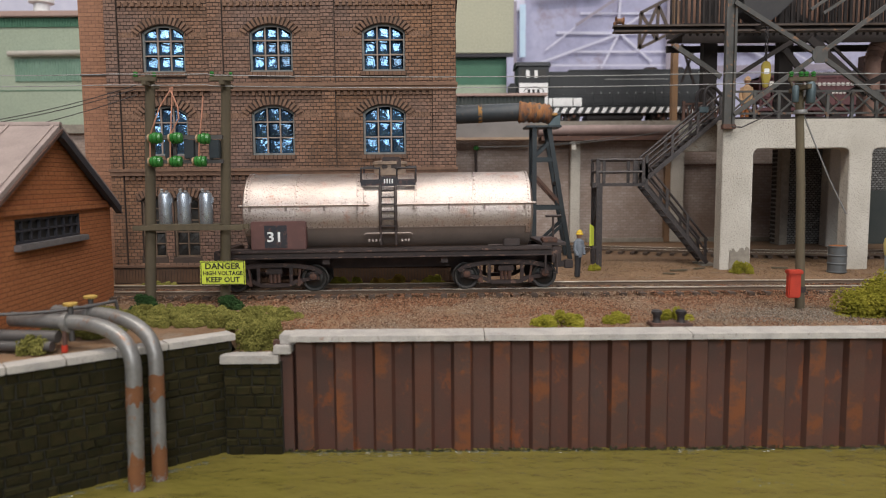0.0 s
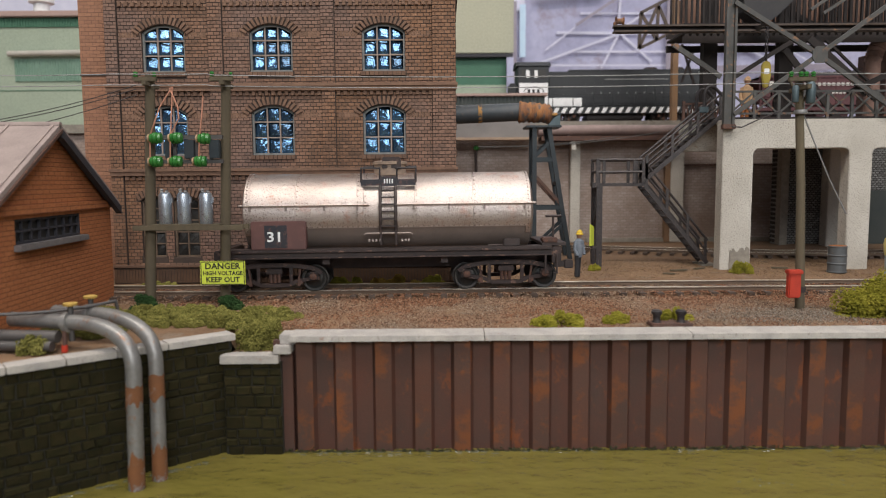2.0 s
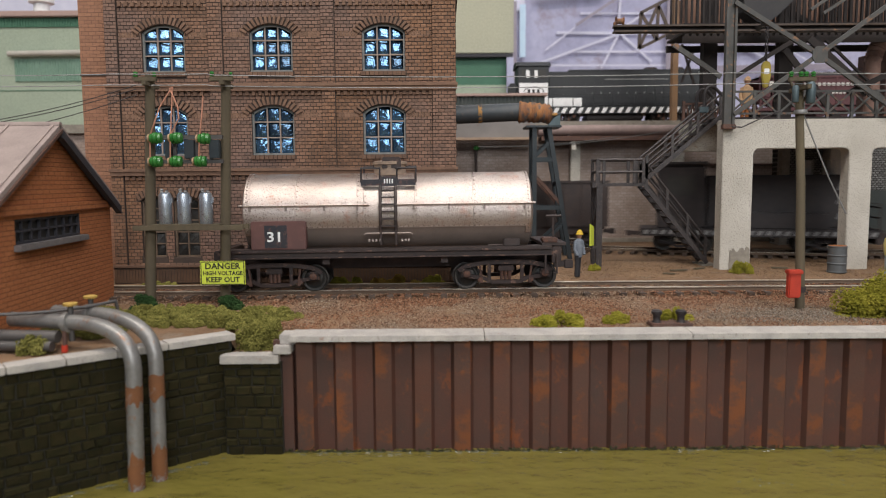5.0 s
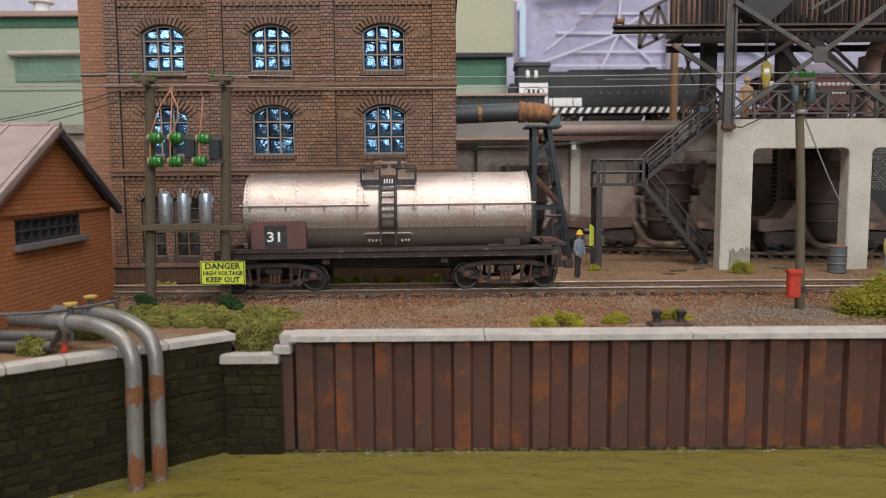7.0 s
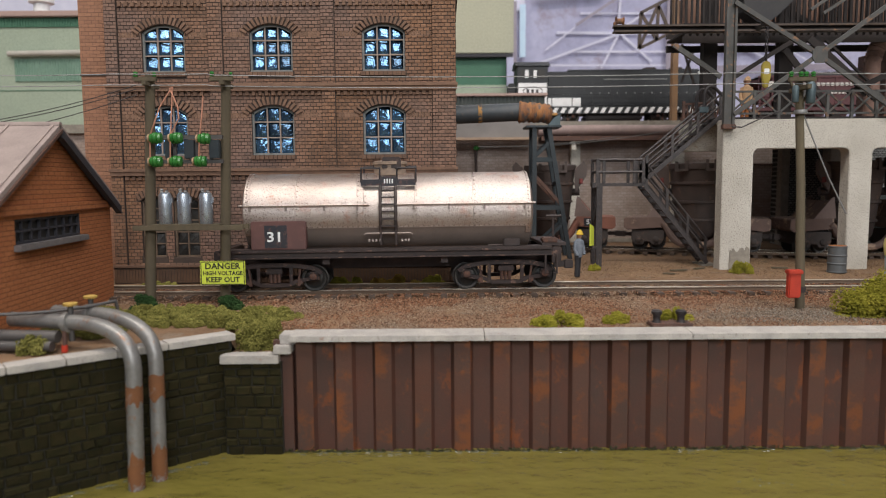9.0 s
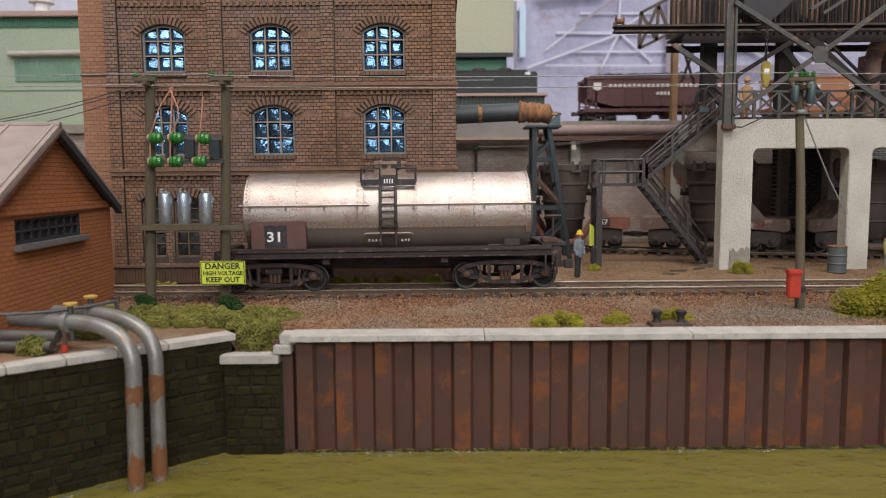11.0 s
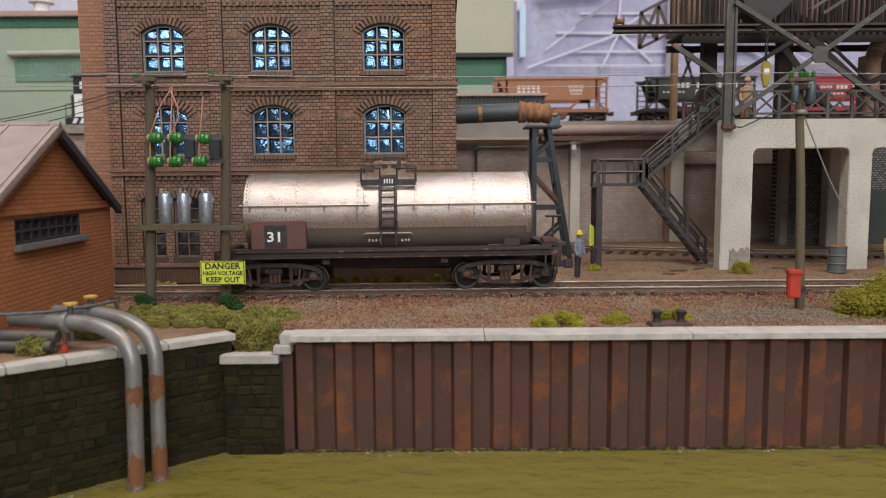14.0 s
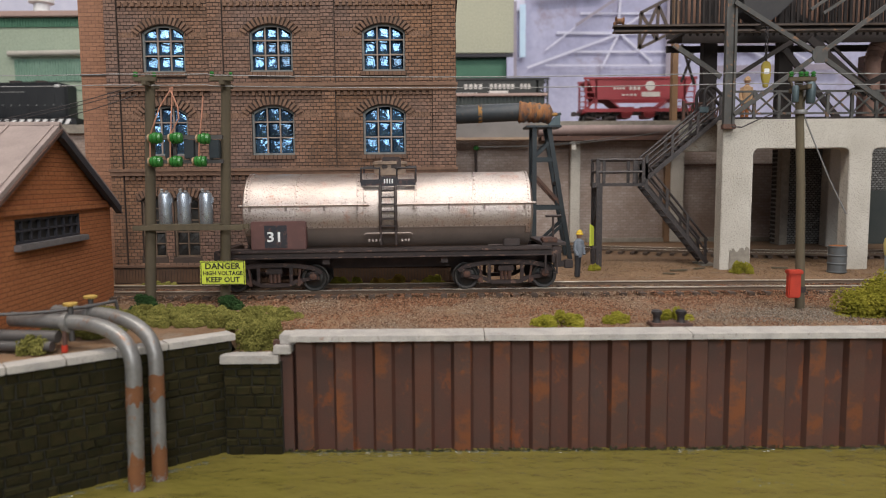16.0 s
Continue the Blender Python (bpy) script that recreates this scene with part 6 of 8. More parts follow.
    for i in range(8):
        d = 40 - i * 9.5
        y, z = -(R + 1.4) * math.cos(radians(d)), zc + (R + 1.4) * math.sin(radians(d))
        part("rung", Shape().box(*(v for pr in zip(T(-2.9, y - 0.45, z - 0.35), T(2.9, y + 0.45, z + 0.35)) for v in pr)), M_DARK, car)
    part("tool_rack", Shape().tube([T(-9.5, -15.8, zc - 8.6), T(-8.8, -15.9, zc - 8.0), T(8.6, -15.9, zc - 8.0), T(9.4, -15.8, zc - 8.6)], 0.4, 6), M_TANKLOW, car)
    for x in (-8, -6.6, -5.2, -3.6, 5, 6.4, 7.6):
        part("rack_peg", Shape().box(*(v for pr in zip(T(x, -16.2, zc - 11.2), T(x + 0.7, -15.4, zc - 10.3)) for v in pr)), M_SILVER, car)
    # frame
    # Lit flange edge and shaded web below it are put into two colours.
    part("side_sill", hull(car, -63, 64.6, -16.6, -15.2, 15.6, 17.4), M_DARK, car)
    part("sill_flange", hull(car, -63, 64.6, -17.7, -15.2, 17.41, 18.2), M_FRAMEBR, car, bevel=0.2)
    part("sill_flange", hull(car, -63, 64.6, -17.2, -15.2, 15.1, 15.59), M_FRAMEBR, car)
    part("side_sill", hull(car, -63, 64.6, 15.2, 17.6, 15.2, 18.2), M_FRAMEBR, car, bevel=0.25)
    part("centre_sill", hull(car, -66, 67, -4, 4, 9.8, 17), M_DARK, car)
    part("running_board", hull(car, -63, 64.6, -17.4, -10, 18.21, 18.8), M_DARK, car)
    for s in (-1, 1):
        part("end_sill", hull(car, *sorted((s * 64.7, s * 68.5)), -17, 17, 11.8, 18.4), M_FRAMEBR, car, bevel=0.4)
        part("step_stirrup", Shape().tube([T(s * 62, -17.8, 15.2), T(s * 62, -17.8, 8), T(s * 66.5, -17.8, 8), T(s * 66.5, -17.8, 15.2)], 0.45, 6), M_DARK, car)
        part("saddle", Shape().box(*(v for pr in zip(T(s * 44 - 4, -9, 17), T(s * 44 + 4, 9, zc - R + 2.2)) for v in pr)), M_TANKLOW, car)
        bogie(car, s * 46.4 + 0.4, 31.6 if s > 0 else 31.0, 5.1, lift=1.1)
        coupler(car, s * 68.4, s)
        for y in (-9, 9):
            part("poling_pocket", Shape().tube([T(s * 68, y, 16), T(s * 70, y, 16)], 1.0, 8), M_DARK, car)
    part("deck_plate", hull(car, 60.8, 70.5, -16, 16, 18.8, 20.0), M_DARK, car)
    part("brake_stand", Shape().tube([T(65.8, -13, 19), T(65.8, -13, 30.4)], 0.5, 7).tube([T(62.8, -13, 30.4), T(69, -13, 30.4)], 0.55, 7), M_DARK, car)
    part("brake_gear", hull(car, 61.2, 67.2, -16.5, -10, 20.01, 21.9), M_RUSTY, car, bevel=0.4)
    for x in (-25, 22):
        part("cross_bearer", hull(car, x - 1.4, x + 1.4, -15.0, 15.0, 12.5, 15.0), M_DARK, car)
    part("valve_step", hull(car, 45.6, 52.0, -16.0, -13.5, 18.8, 21.8), M_DARK, car, bevel=0.3)
    # number board
    part("board_box", hull(car, -53.6, -32.2, -17.9, -13.2, 18.81, 29.9), M_BOXMAROON, car, "maroon-brown equipment box", bevel=0.35)
    part("number_board", hull(car, -48.2, -39.4, -18.1, -17.91, 19.6, 28.4), M_BOARD, car)
    lettering("31", 3.9, M_WHITE, car, facing(cx - 44.2, cy - 18.2, rz + 23.7), width=5.0)
    car.rotation_euler = (0, radians(-0.3), radians(1.7))


build_tank_car()


# ---- stairs up to the deck ----
M_STAIR = plain("weathered_black_iron", (0.034, 0.031, 0.033), (0.058, 0.050, 0.049), 0.42, 0.25, scale=650, wear=(0.20, 0.15, 0.13), wear_at=0.60)


def build_stairs():
    st = thing("steel_stairs", (115, 395, 0), "dark iron works stairs with railings and a landing", "stairs")
    y0, y1 = 388.5, 401.5
    # landing
    part("landing_plate", Shape().box(82.5, 110, y0, y1, 43.4, 45.0), M_STAIR, st, bevel=0.2)
    part("landing_bracket", Shape().box(80.6, 84, y0 - 1.4, y0 + 1.8, 42.6, 45.4), M_STAIR, st, bevel=0.3)
    for y in (y0, y1):
        part("landing_post", Shape().box(83.2, 86.4, y - 0.8, y + 0.8, -1, 43.4), M_STAIR, st)
    part("post_brace", Shape().bar((84.8, y0, 20), (84.8, y1, 38), 1.2).bar((84.8, y1, 20), (84.8, y0, 38), 1.2), M_STAIR, st)
    for y in (y0, y1):
        for z in (57.6, 51.0):
            part("landing_rail", Shape().tube([(84, y, z), (108, y, z)], 0.75, 8), M_STAIR, st, smooth=True)
        for x in (83.6, 87.2, 103.6, 108.4):
            part("baluster", Shape().box(x - 0.75, x + 0.75, y - 0.6, y + 0.6, 45, 58.2), M_STAIR, st)
    for z in (57.6, 51.0):
        part("landing_rail", Shape().tube([(84, y0, z), (84, y1, z)], 0.7, 8), M_STAIR, st, smooth=True)

    def flight(a, b, rail_h, n):
        (xa, za), (xb, zb) = a, b
        for y in (y0 + 0.5, y1 - 0.5):
            part("stringer", Shape().bar((xa, y, za), (xb, y, zb), 2.3, 1.0), M_STAIR, st)
            for k in (rail_h, rail_h * 0.5):
                part("hand_rail", Shape().tube([(xa, y, za + k), (xb, y, zb + k)], 0.62, 8), M_STAIR, st, smooth=True)
            for f in (0.02, 0.35, 0.68, 0.97):
                x, z = xa + (xb - xa) * f, za + (zb - za) * f
                part("baluster", Shape().box(x - 0.7, x + 0.7, y - 0.6, y + 0.6, z, z + rail_h + 0.5), M_STAIR, st)
        for i in range(n):
            f = (i + 0.5) / n
            x, z = xa + (xb - xa) * f, za + (zb - za) * f
            part("tread", Shape().box(x - 1.3, x + 1.3, y0 + 1.02, y1 - 1.02, z - 0.3, z + 0.3), M_STAIR, st)
    flight((109.6, 43.5), (144.2, 1.2), 12.5, 11)
    flight((109.5, 46.6), (150.5, 81.0), 12.0, 12)
    part("foot_plate", Shape().box(141, 150, y0 - 1, y1 + 1, -0.4, 0.6), M_CONCRETE_D, st)
    # bent grab rails where the flight meets the deck
    for y in (y0 + 0.5, y1 - 0.5):
        part("grab_rail", Shape().tube([(140.5, y, 84.8)] + [tuple(p) for p in bend((140.5, y, 91), (141, y, 97.5), (146, y, 95.5))] + [(156, y, 84.5)], 0.95, 8), M_BLACK, st, "curved black grab rail", smooth=True)
    part("post_shoe", Shape().box(137.8, 142.4, y0 - 0.8, y0 + 1.6, 82.2, 85.4), M_TEALCAN, st, bevel=0.3)
    sg = thing("post_notice", (81.5, 388, 14), "small lime-green notice hung on the stair post", "sign")
    part("plate", Shape().prism([(78.6, 382.6, 11.6), (81.6, 388, 11.4), (81.6, 388, 21.5), (78.6, 382.6, 23.4)], (0, 0, 0), (0.5, 0, 0)), M_LIME, sg)
    part("ledge", Shape().box(80.6, 83.2, 384.5, 388, 9.6, 11.0), M_STAIR, sg)


build_stairs()


# ---- duct and its trestle ----
def build_duct():
    d = thing("blast_duct", (35, 432, 85), "blue-black duct with rust-wrapped joint from the factory", "duct")
    run = [(6.21, 432, 86.0), (20, 432, 86.5), (34, 432, 87.0), (47, 432, 87.4)]
    part("duct_run", Shape().tube(run, 5.55, 24, 5.3), M_BLUEBLACK, d, smooth=True)
    part("wall_collar", Shape().tube([(6.25, 432, 86), (8.0, 432, 86.1)], 6.1, 24), M_BLUEBLACK, d, smooth=True)
    part("patch_band", Shape().tube([(21.4, 432, 86.55), (22.4, 432, 86.6), (23.6, 432, 86.63)], 5.62, 24), M_OCHREPATCH, d, "ochre flaking repair band", smooth=True)
    # lumpy wrapping over the joint, closing in a rounded end
    sh, n, m = Shape(), 26, 24
    for i in range(m + 1):
        k = i / m
        x = 45.6 + 20.6 * k
        r = (6.1 + 0.35 * math.sin(i * 1.9) + 0.25 * math.sin(i * 0.7)) * (1 - 0.12 * k) * (1 - max(0.0, (k - 0.86) / 0.14) ** 2 * 0.8)
        for j in range(n):
            a = 2 * math.pi * j / n
            q = r + 0.55 * noise.noise((k * 9 + 0.35 * math.sin(a), math.cos(a) * 1.6, math.sin(a) * 1.6))
            sh.v.append((x + 0.5 * math.sin(a + 1), 432 + q * math.cos(a), 87.3 - 1.6 * k * k + q * math.sin(a)))
    sh.f = [(i * n + j, i * n + (j + 1) % n, (i + 1) * n + (j + 1) % n, (i + 1) * n + j) for i in range(m) for j in range(n)]
    sh.f += [tuple(range(n)), tuple(m * n + j for j in range(n))]
    part("joint_wrap", sh, M_OCHRERUST, d, "rust and ochre wrapped joint", smooth=True)
    part("nozzle", Shape().tube([(64, 430, 85.6), (67, 429.6, 85.6), (70.5, 429.6, 85.8)], 1.2, 12, 0.9), M_OCHREPATCH, d, smooth=True)
    t = thing("duct_trestle", (64, 438, 0), "dark teal steel trestle under the duct", "trestle")
    part("head_plate", Shape().box(49.8, 70.6, 427.5, 447, 77.9, 79.2), M_TEAL, t, bevel=0.2)
    part("side_cheek", Shape().prism([(62.5, 428.0, 79.2), (69.8, 428.0, 79.2), (69.8, 428.0, 85.4), (66.5, 428.0, 84.0)], (0, 0, 0), (0, 5, 0)), M_TEALCAN, t)
    for y in (430.5, 446):
        part("leg", Shape().bar((54.9, y, 77.9), (54.9, y, -1), 2.6, 2.4), M_TEAL, t)
        part("leg", Shape().bar((63.5, y, 77.9), (76.8, y, -1), 2.6, 2.4), M_TEAL, t)
        for za in (59.2, 30.4):
            xr = 63.5 + (78 - za) / 79 * 13.3
            part("cross_rail", Shape().bar((54.9, y, za), (xr, y, za), 2.6, 2.0), M_TEAL, t)
        for a, b in (((56, 61.5), (64, 69.5)), ((56, 49), (70.5, 33)), ((59, 8), (73.2, 21.5))):
            part("diagonal", Shape().bar((a[0], y, a[1]), (b[0], y, b[1]), 1.9, 1.4), M_RUSTY if b[1] == 33 else M_TEAL, t)
    for x, z in ((54.9, 45), (69, 45)):
        part("side_tie", Shape().bar((x, 430.5, z), (x, 446, z), 1.8), M_TEAL, t)


M_OCHREPATCH = plain("flaking_ochre", (0.46, 0.25, 0.07), (0.33, 0.17, 0.06), 0.85, scale=130, wear=(0.05, 0.06, 0.07), wear_at=0.48)
M_OCHRERUST = plain("ochre_rust", (0.36, 0.16, 0.055), (0.17, 0.08, 0.05), 0.85, scale=140, fine=1500, bumpy=0.8, wear=(0.085, 0.08, 0.08), wear_at=0.55, stretch=(1.6, 0.7, 0.7))
build_duct()


# ---- steelwork over the deck ----
M_GIRDER = plain("grey_brown_girder", (0.085, 0.084, 0.080), (0.050, 0.050, 0.048), 0.6, 0.1, scale=150, wear=(0.22, 0.11, 0.055), wear_at=0.60)
M_RUNWAY = plain("brown_runway_steel", (0.080, 0.056, 0.044), (0.045, 0.034, 0.030), 0.65, 0.1, scale=120, wear=(0.24, 0.13, 0.07), wear_at=0.62)
# Darker steel with the gantry's own shade put into its colour, rust on top.
M_SHADOWSTEEL = plain("shaded_brown_steel", (0.013, 0.010, 0.010), (0.024, 0.016, 0.014), 0.75, 0.1, scale=120, wear=(0.11, 0.055, 0.03), wear_at=0.68)


def build_gantry():
    gt = thing("ore_gantry", (190, 372, 77), "weathered riveted steel ore gantry standing on the deck", "gantry")
    zt = 150
    part("post", Shape().prism([(142.8, 367, 0), (144.0, 367, 0), (144.0, 368.2, 0), (147.0, 368.2, 0), (147.0, 367, 0), (148.2, 367, 0), (148.2, 369.9, 0), (147.0, 369.9, 0), (147.0, 369.2, 0), (144.0, 369.2, 0), (144.0, 369.9, 0), (142.8, 369.9, 0)], (0, 0, 73), (0, 0, zt)), M_GIRDER, gt, "grey-brown steel post with rust at its foot")
    part("post_foot", Shape().box(142.2, 148.8, 366.6, 369.95, 72.0, 74.6), M_RUSTY, gt, bevel=0.3)
    for x in (231, ):
        part("post", Shape().box(x, x + 6, 364, 369.9, 73, zt), M_GIRDER, gt)
    # the big cross bracing
    for a, b in (((146.5, 134.6), (189.1, 108.6)), ((189.1, 108.6), (231, 79.5)), ((147.5, 79.4), (189.1, 108.6)), ((189.1, 108.6), (231, 138.5))):
        part("brace", Shape().bar((a[0], 366.6, a[1]), (b[0], 366.6, b[1]), 2.2, 1.6), M_GIRDER, gt)
    part("gusset", Shape().slab([(185.4, 106.8), (187, 104.4), (191.4, 104.4), (193, 106.8), (193, 110.6), (191, 112.6), (187.4, 112.6), (185.4, 110.6)], 365.2, 365.7), M_GIRDER, gt)
    # runway beam that reaches out over the yard
    part("runway_flange", Shape().box(93.6, 275, 396, 402, 129.2, 130.2), M_RUNWAY, gt)
    # Web darker than its flanges: the shade between them is in the colour.
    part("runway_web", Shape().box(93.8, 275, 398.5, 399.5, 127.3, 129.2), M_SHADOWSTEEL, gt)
    part("runway_flange", Shape().box(93.6, 275, 396, 402, 126.4, 127.3), M_RUNWAY, gt)
    part("pulley", Shape().lathe((94.8, 399, 132.6), [(2.6, 0), (1.5, 0.6), (1.5, 3.6), (2.6, 4.2)], 16, "x"), M_OCHRERUST, gt, "rusty orange pulley", smooth=True)
    part("pulley_bracket", Shape().box(93.6, 95.4, 398, 400, 130.2, 132), M_OCHRERUST, gt)
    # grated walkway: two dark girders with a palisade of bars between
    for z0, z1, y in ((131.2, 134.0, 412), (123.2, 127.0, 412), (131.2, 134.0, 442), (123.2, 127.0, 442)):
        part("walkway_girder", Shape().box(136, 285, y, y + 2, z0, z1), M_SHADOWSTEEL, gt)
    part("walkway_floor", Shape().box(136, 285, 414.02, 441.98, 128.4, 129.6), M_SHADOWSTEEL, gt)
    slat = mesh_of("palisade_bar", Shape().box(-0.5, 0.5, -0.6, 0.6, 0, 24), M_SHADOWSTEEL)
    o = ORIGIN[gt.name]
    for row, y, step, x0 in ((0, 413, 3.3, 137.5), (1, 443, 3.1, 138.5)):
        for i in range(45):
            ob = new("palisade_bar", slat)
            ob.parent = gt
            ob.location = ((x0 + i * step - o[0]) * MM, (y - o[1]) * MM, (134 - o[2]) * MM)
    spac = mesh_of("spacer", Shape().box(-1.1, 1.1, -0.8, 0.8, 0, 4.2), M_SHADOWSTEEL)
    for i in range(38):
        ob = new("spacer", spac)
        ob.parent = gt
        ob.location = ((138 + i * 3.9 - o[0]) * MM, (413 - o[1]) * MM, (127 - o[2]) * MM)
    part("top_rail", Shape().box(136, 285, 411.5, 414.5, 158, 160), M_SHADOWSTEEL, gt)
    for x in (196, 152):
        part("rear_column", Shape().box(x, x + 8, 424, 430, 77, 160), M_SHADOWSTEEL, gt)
    # hanging hopper
    part("hopper", Shape().slab([(164.6, 146), (164.8, 137.6), (173, 132), (178, 131.4), (184, 135.8), (194.5, 146)], 400, 411), M_HOPPERGREY, gt, "dark grey riveted ore hopper", bevel=0.4)
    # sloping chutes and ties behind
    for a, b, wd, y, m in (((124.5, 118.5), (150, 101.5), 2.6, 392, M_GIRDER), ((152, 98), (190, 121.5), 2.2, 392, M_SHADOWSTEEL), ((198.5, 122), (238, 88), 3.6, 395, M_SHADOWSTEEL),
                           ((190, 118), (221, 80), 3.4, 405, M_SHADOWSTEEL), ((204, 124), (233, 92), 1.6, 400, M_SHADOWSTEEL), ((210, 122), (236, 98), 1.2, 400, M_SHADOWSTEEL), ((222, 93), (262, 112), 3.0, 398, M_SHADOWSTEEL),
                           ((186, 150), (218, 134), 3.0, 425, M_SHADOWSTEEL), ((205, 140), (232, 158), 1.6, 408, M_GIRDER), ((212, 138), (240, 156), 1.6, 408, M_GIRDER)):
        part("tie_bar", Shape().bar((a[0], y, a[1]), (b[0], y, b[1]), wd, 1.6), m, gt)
    elbow = bend((254, 430, 112), (253.6, 430, 131), (272, 430, 131.6), 12)
    part("dust_pipe", Shape().tube([(254, 430, 77.3), (254, 430, 100)] + elbow + [(285, 430, 131.6)], 4.1, 16), M_LEATHERPIPE, gt, "wrinkled rusty dust pipe", smooth=True)
    for i in range(1, 12):
        p, q = elbow[i], elbow[i + 1]
        part("pipe_fold", Shape().tube([p, p.lerp(q, 0.35), p.lerp(q, 0.7)], 4.7, 16), M_LEATHERPIPE, gt, smooth=True)
    part("cabin", Shape().box(268, 300, 440, 470, 77, 124), M_RUSTY, gt, "rust-red cladding")
    part("machine_house", Shape().box(205, 285, 452, 470, 134, 160), M_MACHINE, gt, "brown machinery house")
    part("machine_house", Shape().box(152, 198, 456, 470, 138, 160), M_MACHINE, gt, "brown machinery house")
    part("machine_house_rib", Shape().box(215, 217, 450, 452, 134, 160).box(232, 234, 450, 452, 134, 160).box(250, 252, 450, 452, 134, 160), M_SHADOWSTEEL, gt)
    # ochre post and lattice bracket at the edge
    part("ochre_post", Shape().box(171.4, 175.4, 541, 547, 90.3, 188), M_POST, gt, "ochre and brown weathered post")
    for a, b in (((148, 170), (170, 181)), ((147, 144), (170, 155)), ((147, 144), (148, 170)), ((148, 170), (160, 150)), ((160, 150), (161, 175)), ((161, 175), (170, 155)), ((147, 144), (160, 174))):
        part("bracket_bar", Shape().bar((a[0], 545, a[1]), (b[0], 545, b[1]), 2.2, 1.4), M_RUNWAY, gt)
    for a, b in (((179, 147), (189, 117)), ((189, 145), (179, 119))):
        part("bracket_bar", Shape().bar((a[0], 545, a[1]), (b[0], 545, b[1]), 1.7, 1.4), M_SHADOWSTEEL, gt)
    # hook on its chain
    hk = thing("crane_hook", (171, 385, 95), "yellow crane hook block on a dark chain", "crane hook")
    sh = Shape()
    for i in range(12):
        z = 108.5 + i * 1.6
        if i % 2:
            sh.tube([(170.4, 385, z), (170.4, 385, z + 1.8)], 0.35, 6).tube([(171.6, 385, z), (171.6, 385, z + 1.8)], 0.35, 6)
        else:
            sh.tube([(171, 384.4, z), (171, 384.4, z + 1.8)], 0.35, 6).tube([(171, 385.6, z), (171, 385.6, z + 1.8)], 0.35, 6)
    part("chain", sh, M_BLACK, hk, "dark link chain")
    part("chain_hanger", Shape().box(169.6, 172.4, 383.6, 398, 127.0, 128.6), M_SHADOWSTEEL, hk)
    part("block", Shape().slab([(170.0, 94.8), (172.2, 94.8), (173.6, 101), (173.4, 107), (172, 108.6), (170.2, 108.6), (168.8, 107), (168.6, 101)], 384, 386), M_HOOKYELLOW, hk, bevel=0.4)
    part("sheave_eye", Shape().box(169.8, 172.4, 383.8, 383.99, 101.8, 104.6), M_WHITE, hk)
    # deck railing with crossed panels
    rl = thing("deck_railing", (190, 373, 77), "grey-brown lattice railing along the deck edge", "railing")
    zb, zt2 = 80.4, 91.6
    for z in (zb, zt2):
        part("rail", Shape().box(147.5, 290, 374.2, 375.2, z - 0.5, z + 0.5), M_GIRDER, rl)
    xs = [148.5 + 12.6 * i for i in range(12)]
    for xa in xs:
        part("post", Shape().box(xa - 0.7, xa + 0.7, 374, 375.4, 76.9, 92.2), M_GIRDER, rl)
    for xa, xb in zip(xs, xs[1:]):
        part("lattice_bar", Shape().bar((xa, 374.5, zb), (xb, 374.5, zt2), 0.9, 0.6), M_GIRDER, rl)
        part("lattice_bar", Shape().bar((xa, 375.1, zt2), (xb, 375.1, zb), 0.9, 0.6), M_GIRDER, rl)
    part("toe_board", Shape().box(147.5, 290, 374.3, 375.2, 77, 78.6), M_SHADOWSTEEL, rl)
    r2 = thing("walkway_railing", (148, 407, 78), "brown zigzag railing beside the stair head", "railing")
    for z0 in (79.4, 88.6):
        part("rail", Shape().bar((134.6, 407, z0), (161, 407, z0 + (1.5 if z0 > 85 else 0)), 1.1, 1.0), M_RUSTY, r2)
    for i in range(7):
        x = 135 + i * 3.7
        part("lattice_bar", Shape().bar((x, 407, 79.4), (x + 1.85, 407, 89), 0.8, 0.6), M_RUSTY, r2)
        part("lattice_bar", Shape().bar((x + 1.85, 407, 89), (x + 3.7, 407, 79.4), 0.8, 0.6), M_RUSTY, r2)
    for x in (135.4, 160.6):
        part("post", Shape().box(x - 0.7, x + 0.7, 406.3, 407.7, 76.9, 90.5), M_RUSTY, r2)
    solo("slack_cable", Shape().tube([(145, 363, 73), (150, 362.5, 72.6), (160, 364, 77), (172, 369, 81)], 0.35, 6), M_BLACK, "slack black cable at the gantry post", "cable", at=(150, 363, 73))


M_HOOKYELLOW = plain("dirty_yellow_paint", (0.36, 0.28, 0.025), (0.26, 0.20, 0.03), 0.6, scale=200)
M_HOPPERGREY = plain("sooty_hopper_grey", (0.030, 0.030, 0.034), (0.045, 0.042, 0.042), 0.6, 0.3, scale=90)
M_LEATHERPIPE = plain("rusty_brown_pipe", (0.27, 0.16, 0.125), (0.18, 0.11, 0.09), 0.8, scale=160)
M_MACHINE = plain("brown_machinery", (0.20, 0.105, 0.07), (0.13, 0.075, 0.055), 0.8, scale=60)
build_gantry()


